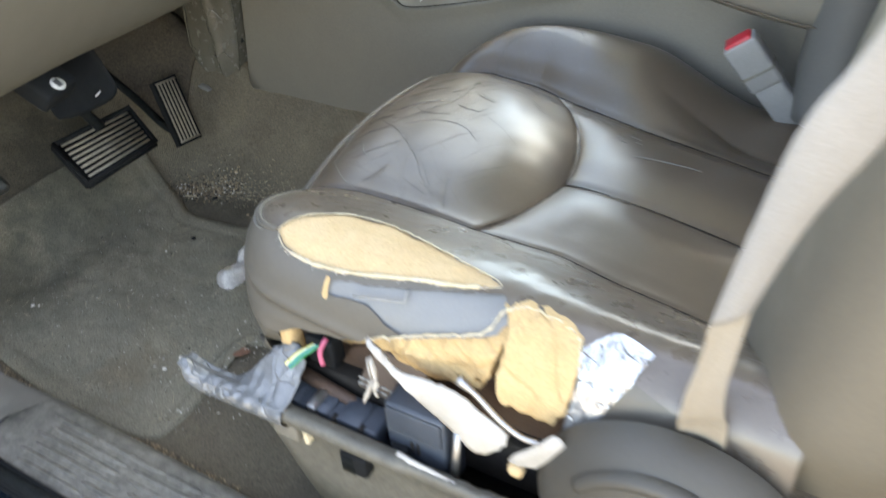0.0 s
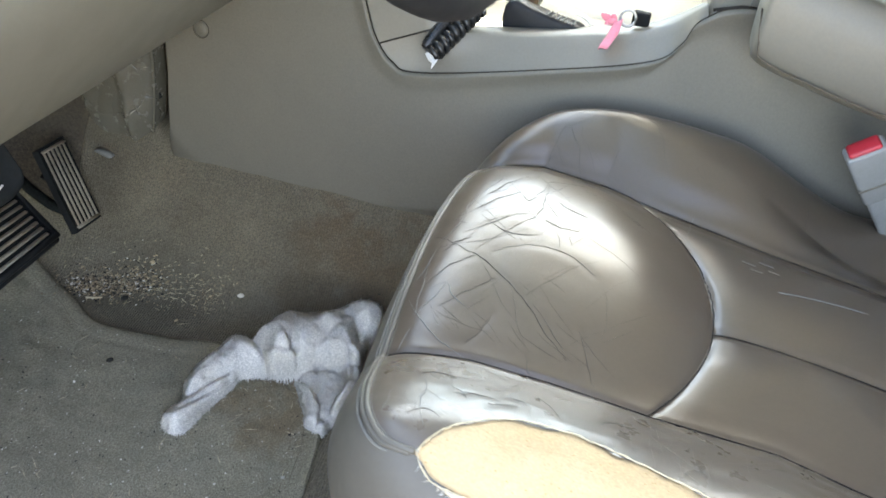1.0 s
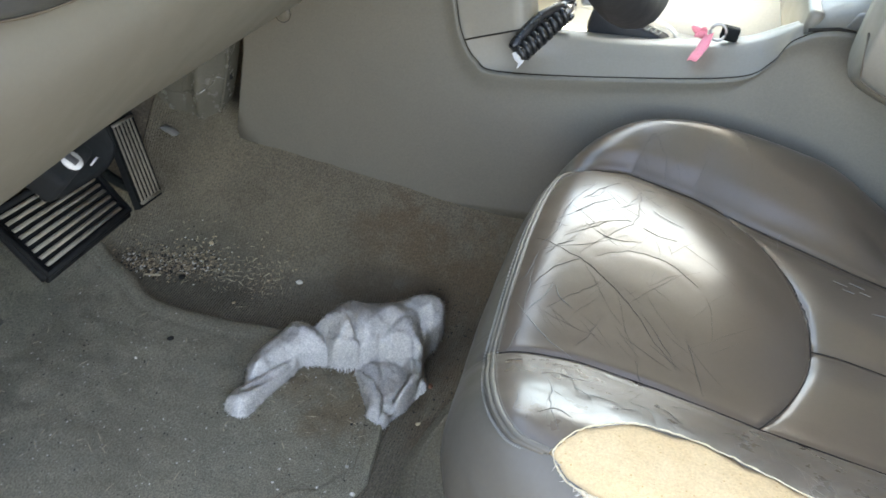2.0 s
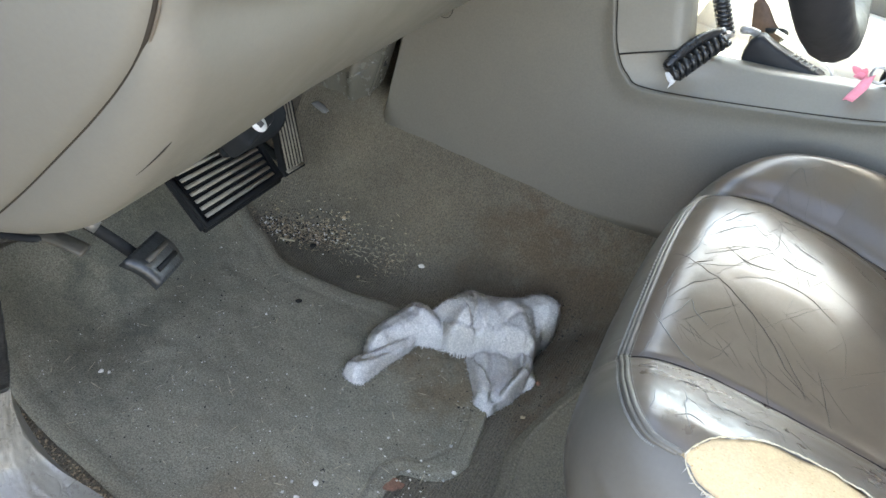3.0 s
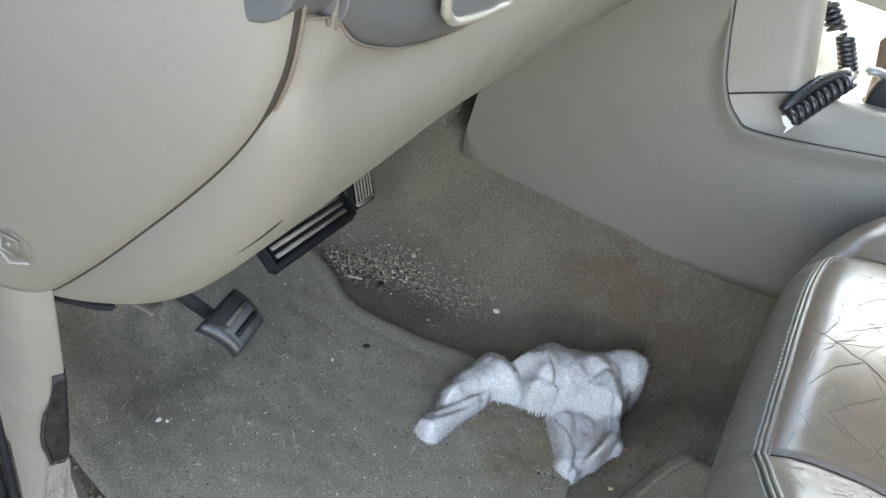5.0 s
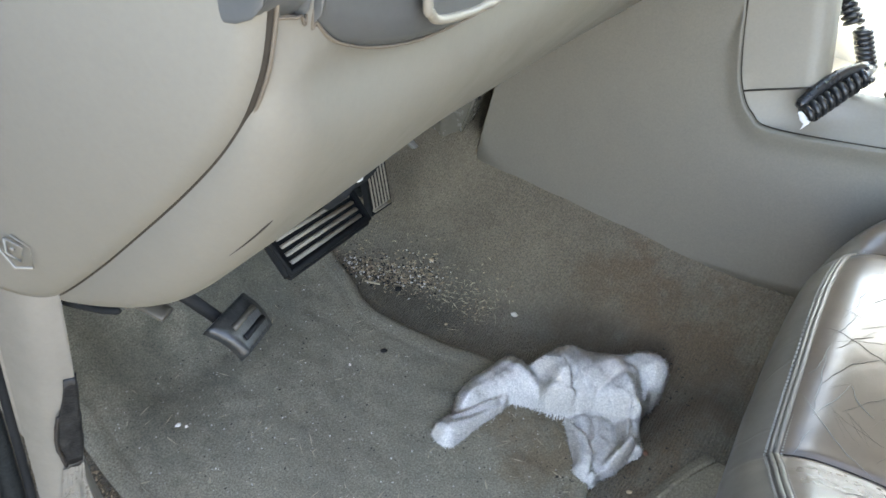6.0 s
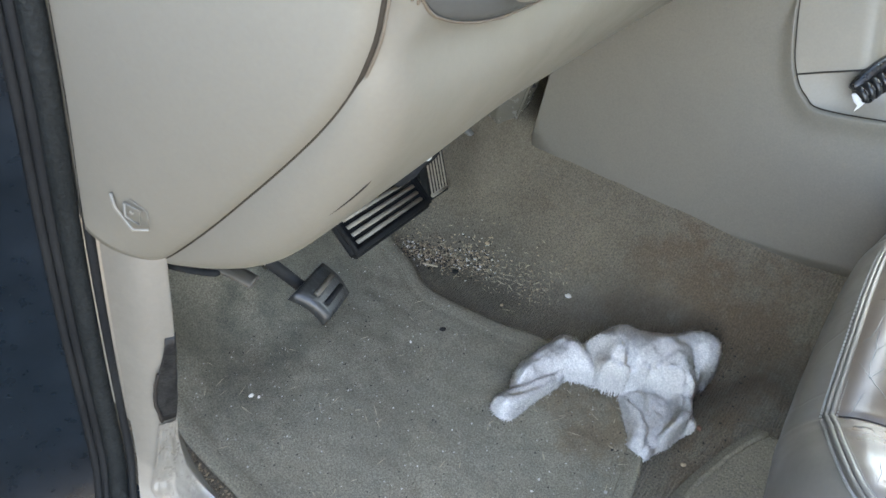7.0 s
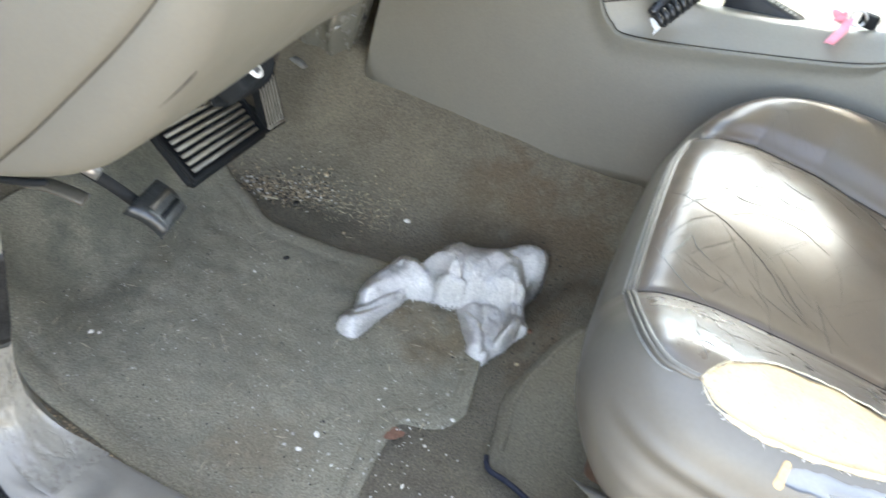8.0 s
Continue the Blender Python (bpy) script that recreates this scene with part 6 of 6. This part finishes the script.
    from mathutils.bvhtree import BVHTree
    return BVHTree.FromBMesh(bm)


def superloop(cx, cy, z, ax, ay, p=4.0, n=40):
    out = []
    for k in range(n):
        a = 2 * math.pi * k / n
        c, s = math.cos(a), math.sin(a)
        out.append((cx + ax * math.copysign(abs(c) ** (2 / p), c), cy + ay * math.copysign(abs(s) ** (2 / p), s), z))
    return out


def build_seat_back(seat):
    rows = []
    for k in range(30):
        t = k / 29
        z = .27 + .68 * t
        x = .735 + .20 * (z - .35) + .0 * t
        rows.append(superloop(x, .325, z, .092 + .012 * math.sin(math.pi * t), (.285 - .05 * t * t) * (.93 + .07 * smooth01(0, .1, t)), 2.9))
    bm = grid(rows, closed=True)
    back = part("backrest", bm, "leather_back", seat, "beige leather backrest")
    # darker grey than the backrest leather: the bolster's shade is in its colour
    part("inner_bolster", tube(catmull([(.645, .545, .30), (.640, .555, .38), (.650, .555, .50), (.68, .55, .66), (.72, .54, .85)], 24), [.030] + [.042] * 22 + [.03], 14), "dash_dark", back, "inner bolster with its shade put into a dark grey")
    rows = []
    for k in range(14):
        a = math.pi / 2 * k / 13
        r = math.cos(a) ** .7 if k < 13 else 0.02
        rows.append([(.625 + .105 * r * math.cos(b), .030 - .050 * math.sin(a), .222 + .100 * r * math.sin(b)) for b in (2 * math.pi * j / 44 for j in range(44))])
    cover = part("recliner_cover", grid(rows, closed=True), "recliner", seat, "round grey plastic recliner cover")
    part("raised_ring", tube([(.625 + .075 * math.cos(b), -.0045, .222 + .078 * math.sin(b)) for b in (.3 + 2.2 * j / 30 for j in range(31))], .009, 10, flat=.8), "recliner", cover)
    part("lower_trim", rbox((.56, -.012, .05), (.80, .03, .24), .012), "recliner", cover)
    belt = thing("seat_belt", (.64, 0, .3), "taupe woven seat belt twisted down beside the seat", "seat belt")
    left = catmull([(.745, -.030, .93), (.702, -.016, .76), (.6720, -.004, .640), (.652, -.002, .589), (.641, -.001, .528), (.6305, -.001, .455)], 30)
    right = catmull([(.795, -.016, .90), (.742, -.006, .73), (.702, .0, .640), (.686, .001, .588), (.666, .002, .536), (.650, .003, .470)], 30)
    rows = [[Vector(a).lerp(Vector(b), m / 8) + Vector((0, -.004 * math.sin(math.pi * m / 8), 0)) for m in range(9)] for a, b in zip(left, right)]
    part("webbing", slab(rows, (0, .0015, 0)), "webbing", belt)
    left = catmull([(.631, -.002, .458), (.629, .0, .425), (.6245, .002, .390), (.622, .012, .352), (.620, .030, .325), (.618, .042, .28)], 18)
    right = catmull([(.6505, .003, .472), (.648, .004, .43), (.647, .006, .40), (.649, .012, .372), (.652, .026, .345), (.654, .044, .28)], 18)
    rows = [[Vector(a).lerp(Vector(b), m / 8) + Vector((0, .003 * math.sin(math.pi * m / 8), 0)) for m in range(9)] for a, b in zip(left, right)]
    part("webbing_fold", slab(rows, (0, .0015, 0)), "webbing_back", belt, "tan underside of the webbing")
    # buckle on its stalk
    bk = thing("belt_buckle", (.56, .53, .30), "grey seat belt buckle with a red button", "buckle")
    m = pose(.541, .527, .384, 8, -38, 6)
    part("buckle_body", rbox((-.019, -.012, -.055), (.019, .012, .010), .004, m=m), "buckle", bk)
    part("release_button", rbox((-.015, -.0095, .006), (.015, .0095, .0135), .003, m=m), "red", bk, "red release button")
    part("boot", rbox((-.017, -.010, -.125), (.017, .010, -.052), .005, m=m), "buckle", bk)
    part("boot_ring", rbox((-.0195, -.0125, -.035), (.0195, .0125, -.031), .001, 1, m=m), "console", bk)
    # inboard armrest
    axis = [(.408, .500), (.425, .489), (.47, .476), (.53, .462), (.60, .452), (.68, .447)]
    rows = []
    for k, (x, z) in enumerate(catmull(axis, 26)):
        t = k / 25
        f = min(1.0, .25 + math.sqrt(max(0.0, 1 - (1 - min(1, t / .16)) ** 2)))
        f = min(f, 1.0)
        hz = .050 * f
        rows.append([(x, .566 + .036 * math.copysign(abs(math.cos(b)) ** .7, math.cos(b)) * f, z + hz * math.copysign(abs(math.sin(b)) ** .75, math.sin(b))) for b in (2 * math.pi * j / 28 for j in range(28))])
    bm = grid(rows, closed=True)
    bm.verts.ensure_lookup_table()
    bm.faces.new([bm.verts[i] for i in range(28)])
    arm = part("armrest", bm, "console_trim", seat, "worn grey padded armrest")
    pts = [(x, .530, z - .036) for x, z in catmull(axis, 26)[3:]]
    part("pad_seam", tube([(.4075, .545, .497), (.410, .535, .482)] + pts, .0010, 6), "stain", arm)
    bm = rbox((.462, .542, .521), (.60, .590, .528), .003, m=None)
    bmesh.ops.rotate(bm, cent=(.53, .56, .52), matrix=Matrix.Rotation(radians(9), 3, "Y"), verts=bm.verts)
    part("worn_foam", bm, "foam", arm, "torn tan foam on top")


# ---- steering wheel ----
def build_wheel():
    w = thing("steering_wheel", (.11, .26, .74), "black leather wrapped steering wheel", "steering wheel")
    tilt = radians(25)
    up = Vector((-math.sin(tilt), 0, math.cos(tilt)))
    c = Vector((.206, .258, .579)) + .185 * up
    side = Vector((0, 1, 0))
    ring = [c + .185 * (math.cos(a) * -up + math.sin(a) * side) for a in (2 * math.pi * k / 72 for k in range(73))]
    part("rim", tube(ring, .0150, 14, cap=False), "wheel", w)
    axis = up.cross(side).normalized()
    axis = axis if axis.x < 0 else -axis
    hub = c + axis * .03
    rows = []
    for k, (r, d) in enumerate(((.001, -.030), (.05, -.026), (.075, -.012), (.08, .01), (.06, .05), (.045, .10), (.045, .24))):
        rows.append([hub + r * (math.cos(a) * up * .8 + math.sin(a) * side) + axis * d for a in (2 * math.pi * j / 28 for j in range(28))])
    part("hub", grid(rows, closed=True), "dash_dark", w)
    for a in (1.35, -1.35, 2.6, -2.6):
        d = math.cos(a) * -up + math.sin(a) * side
        part("spoke", tube([hub + d * .06, c + d * .12 + axis * .015, c + d * .178], .012, 8, flat=.6), "wheel", w)


# ---- towel on the floor ----
# the towel as overlapping pieces of cloth: outline, lift at the rim, height, roundness
TOWEL_TAIL = [(-0.115, 0.268), (-0.104, 0.263), (-0.093, 0.264), (-0.087, 0.273), (-0.083, 0.294), (-0.078, 0.319), (-0.069, 0.351), (-0.069, 0.368), (-0.077, 0.368), (-0.086, 0.346), (-0.095, 0.326), (-0.107, 0.300), (-0.115, 0.283)]
TOWEL_LOBE = [(-0.105, 0.304), (-0.112, 0.312), (-0.118, 0.326), (-0.118, 0.346), (-0.112, 0.372), (-0.105, 0.406), (-0.100, 0.414), (-0.090, 0.420), (-0.076, 0.422), (-0.052, 0.414), (-0.027, 0.407), (-0.012, 0.404), (-0.006, 0.402), (-0.014, 0.392), (-0.035, 0.379), (-0.068, 0.364), (-0.084, 0.336), (-0.096, 0.311)]
TOWEL_BODY = [(-.068, .404), (-.060, .428), (-.052, .446), (-.040, .457), (-.018, .464), (.002, .473), (.017, .479), (.032, .486), (.054, .493), (.074, .486), (.079, .466), (.071, .447), (.071, .425), (.072, .412), (.064, .405), (.046, .403), (.030, .403), (.012, .393), (-.004, .383), (-.015, .378), (-.026, .374), (-.035, .378), (-.048, .392)]
TOWEL_LEG = [(-0.010, 0.393), (0.005, 0.376), (0.021, 0.354), (0.033, 0.338), (0.037, 0.326), (0.049, 0.322), (0.061, 0.322), (0.065, 0.335), (0.075, 0.348), (0.082, 0.366), (0.091, 0.373), (0.091, 0.378), (0.082, 0.396), (0.076, 0.410), (0.065, 0.426), (0.029, 0.420)]
TOWEL_TURN = [(.062, .345), (.066, .362), (.066, .380), (.058, .398), (.050, .406), (.060, .414), (.072, .408), (.080, .392), (.082, .372), (.077, .356), (.070, .344)]
TOWEL_PIECES = [(TOWEL_TAIL, .006, .027, .011), (TOWEL_LOBE, .008, .036, .019), (TOWEL_BODY, .032, .072, .024), (TOWEL_LEG, .006, .028, .015), (TOWEL_TURN, .020, .038, .006)]
# folds: line, width, height (a ridge is positive)
BODY_FOLDS = [([(-.084, .412), (-.062, .407), (-.044, .394), (-.031, .385), (-.017, .385), (-.004, .393)], .0044, -.013),
              ([(.033, .464), (.043, .462), (.054, .450), (.064, .431)], .0042, -.009), ([(.023, .487), (.048, .480), (.066, .459), (.070, .433)], .0070, .006),
              ([(.010, .448), (.034, .443), (.052, .422), (.066, .402)], .0085, .009), ([(-.029, .375), (-.007, .385), (.017, .400), (.044, .409), (.066, .408)], .0065, .009),
              ([(-.024, .430), (-.016, .416), (-.010, .394)], .0044, -.007), ([(-.043, .430), (-.034, .406), (-.024, .384)], .0060, .006),
              ([(.000, .405), (.006, .430), (.020, .455)], .0060, .006), ([(.018, .408), (.026, .430), (.038, .446)], .0040, -.006),
              ([(-.03, .436), (-.01, .444), (.01, .456)], .0045, -.004)]
LOBE_FOLDS = [([(-.092, .393), (-.068, .390), (-.043, .375), (-.024, .370), (-.006, .379)], .0065, .009), ([(-.099, .286), (-.090, .306), (-.081, .330), (-.073, .350)], .0034, -.011),
              ([(-.104, .258), (-.091, .284), (-.078, .313), (-.069, .338)], .0055, .006), ([(-.112, .330), (-.100, .350), (-.092, .372), (-.088, .398)], .0050, -.005),
              ([(-.116, .316), (-.108, .340), (-.103, .365)], .0050, .005), ([(-.094, .335), (-.080, .352), (-.060, .362)], .0040, -.006)]
LEG_FOLDS = [([(.020, .401), (.034, .378), (.042, .352), (.051, .337)], .0036, -.005), ([(.011, .390), (.026, .368), (.037, .340)], .0060, .005),
             ([(.037, .416), (.052, .412), (.064, .393), (.072, .370), (.070, .346), (.061, .324)], .0036, .007), ([(.033, .409), (.049, .402), (.059, .387), (.065, .366), (.062, .346), (.053, .327)], .0028, -.006),
             ([(.061, .411), (.069, .400), (.074, .384)], .0040, -.017), ([(-.004, .374), (.011, .388), (.033, .401), (.051, .406)], .0030, -.007), ([(.036, .330), (.048, .334), (.058, .332)], .0030, -.004)]


TOWEL_SMOOTH = [(catmull(poly + poly[:1], len(poly) * 4)[:-1], lift, h, r) for poly, lift, h, r in TOWEL_PIECES]
CREASE_SMOOTH = [(catmull(line, 14), w, h) for line, w, h in BODY_FOLDS + LOBE_FOLDS + LEG_FOLDS]


def towel_height(x, y):
    top = 0.0
    for poly, lift, h, r in TOWEL_SMOOTH:
        if inside(x, y, poly):
            d = to_line(x, y, poly, True)[0]
            top = max(top, lift + (h - lift) * math.sqrt(max(0, 1 - (1 - min(1, d / (r * 1.6))) ** 2)))
    if top <= 0:
        return 0.0
    for line, w, h in CREASE_SMOOTH:
        d = to_line(x, y, line)[0]
        if d < 3 * w:
            top += .52 * h * math.exp(-(d / (1.15 * w)) ** 2) * min(1, top / .02)
    return max(.003, top + .0018 * rough_noise(x, y, 2, 48) + .0009 * rough_noise(x, y, 7, 160))


def build_towel():
    tw = thing("towel", (0, .37, 0), "crumpled dirty white terry towel lying on the floor", "towel")
    x0, y0, step = -.125, .245, .0015
    nx, ny = 150, 180
    heights = [[towel_height(x0 + i * step, y0 + j * step) for j in range(ny + 1)] for i in range(nx + 1)]
    verts, faces, index = [], [], {}

    def vert(i, j):
        if (i, j) not in index:
            x, y = x0 + i * step, y0 + j * step
            h = heights[i][j]
            on = mat_low(x) < y < mat_high(x) and x < .07
            index[i, j] = len(verts)
            verts.append((x, y, floor_height(x, y) + (.0068 if on else .0) + h))
        return index[i, j]

    for i in range(nx):
        for j in range(ny):
            if max(heights[i][j], heights[i + 1][j], heights[i][j + 1], heights[i + 1][j + 1]) > 0:
                faces.append((vert(i, j), vert(i + 1, j), vert(i + 1, j + 1), vert(i, j + 1)))
    me = bpy.data.meshes.new("tmp")
    me.from_pydata(verts, [], faces)
    bm = bmesh.new()
    bm.from_mesh(me)
    bpy.data.meshes.remove(me)
    for _ in range(8):
        moves = {}
        for v in bm.verts:
            rim = [e.other_vert(v).co for e in v.link_edges if len(e.link_faces) == 1]
            if len(rim) == 2:
                moves[v] = v.co * .4 + (rim[0] + rim[1]) * .3
        for v, co in moves.items():
            v.co = co
    for _ in range(2):
        bmesh.ops.smooth_vert(bm, verts=bm.verts, factor=.3, use_axis_x=True, use_axis_y=True, use_axis_z=True)
    bm.normal_update()
    rnd = random.Random(21)
    tufts_v, tufts_f, tufts_n = [], [], []
    flist = [f for f in bm.faces if len(f.verts) == 4]
    areas = np.cumsum([f.calc_area() for f in flist])
    picks = np.searchsorted(areas, np.random.RandomState(4).rand(80000) * areas[-1])
    for k in picks:
        f = flist[min(int(k), len(flist) - 1)]
        a, b_, c_, d_ = (v.co for v in f.verts)
        u, w_ = rnd.random(), rnd.random()
        p = a.lerp(b_, u).lerp(d_.lerp(c_, u), w_)
        n = f.normal if f.normal.z > 0 else -f.normal
        lean = Vector((rnd.uniform(-1, 1), rnd.uniform(-1, 1), rnd.uniform(-1, 1)))
        lean = (lean - n * lean.dot(n)).normalized()
        d = (n * rnd.uniform(.35, 1.5) + lean).normalized() * (rnd.uniform(.0008, .0027) if rnd.random() > .16 else rnd.uniform(.0025, .0048))
        w = n.cross(lean).normalized() * .00036
        if (w.cross(d)).dot(n) < 0:
            w = -w
        b = len(tufts_v)
        tufts_v += [p - w, p + w, p + d + w * .6, p + d - w * .6]
        tufts_n += [n + lean * .25] * 4
        tufts_f.append((b, b + 1, b + 2, b + 3))
    part("cloth", bm, "towel_base", tw)
    me = bpy.data.meshes.new("terry_nap")
    me.from_pydata(tufts_v, [], tufts_f)
    me.materials.append(M["towel"])
    me.normals_split_custom_set_from_vertices([tuple(n.normalized()) for n in tufts_n])
    nap = new("terry_nap", me)
    nap.parent = tw
    nap.matrix_parent_inverse = tw.matrix_basis.inverted()
    tagged(nap, kind="stuff")


# ---- passenger side, seen against the light ----
def build_passenger_seat():
    # barely seen seat, its colour raised to throw light across the cabin
    ps = thing("passenger_seat", (.5, 1.2, .0), "beige leather passenger seat, coloured paler to bounce light", "car seat")
    rows = []
    for k in range(18):
        a = math.pi * k / 17
        rows.append(superloop(.44, 1.22, .20 - .12 * math.cos(a), .29 * (.86 + .14 * math.sin(a)), .25 * (.86 + .14 * math.sin(a)), 4.5))
    bm = grid(rows, closed=True)
    bm.verts.ensure_lookup_table()
    bm.faces.new([bm.verts[len(bm.verts) - 40 + i] for i in range(40)])
    part("cushion", bm, "bounce_leather", ps)
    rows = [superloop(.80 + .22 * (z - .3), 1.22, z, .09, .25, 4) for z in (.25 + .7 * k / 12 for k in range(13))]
    part("backrest", grid(rows, closed=True), "bounce_leather", ps)
    part("pedestal", rbox((.25, 1.02, -.04), (.70, 1.42, .10), .01), "rubber", ps)


build_floor()
build_shell()
build_glass()
build_door_opening()
build_blocking_door()
build_dashboard()
build_pedals()
build_console()
build_console_things()
build_seat_back(build_driver_seat())
build_wheel()
build_passenger_seat()
build_floor_things()
build_towel()
build_litter()
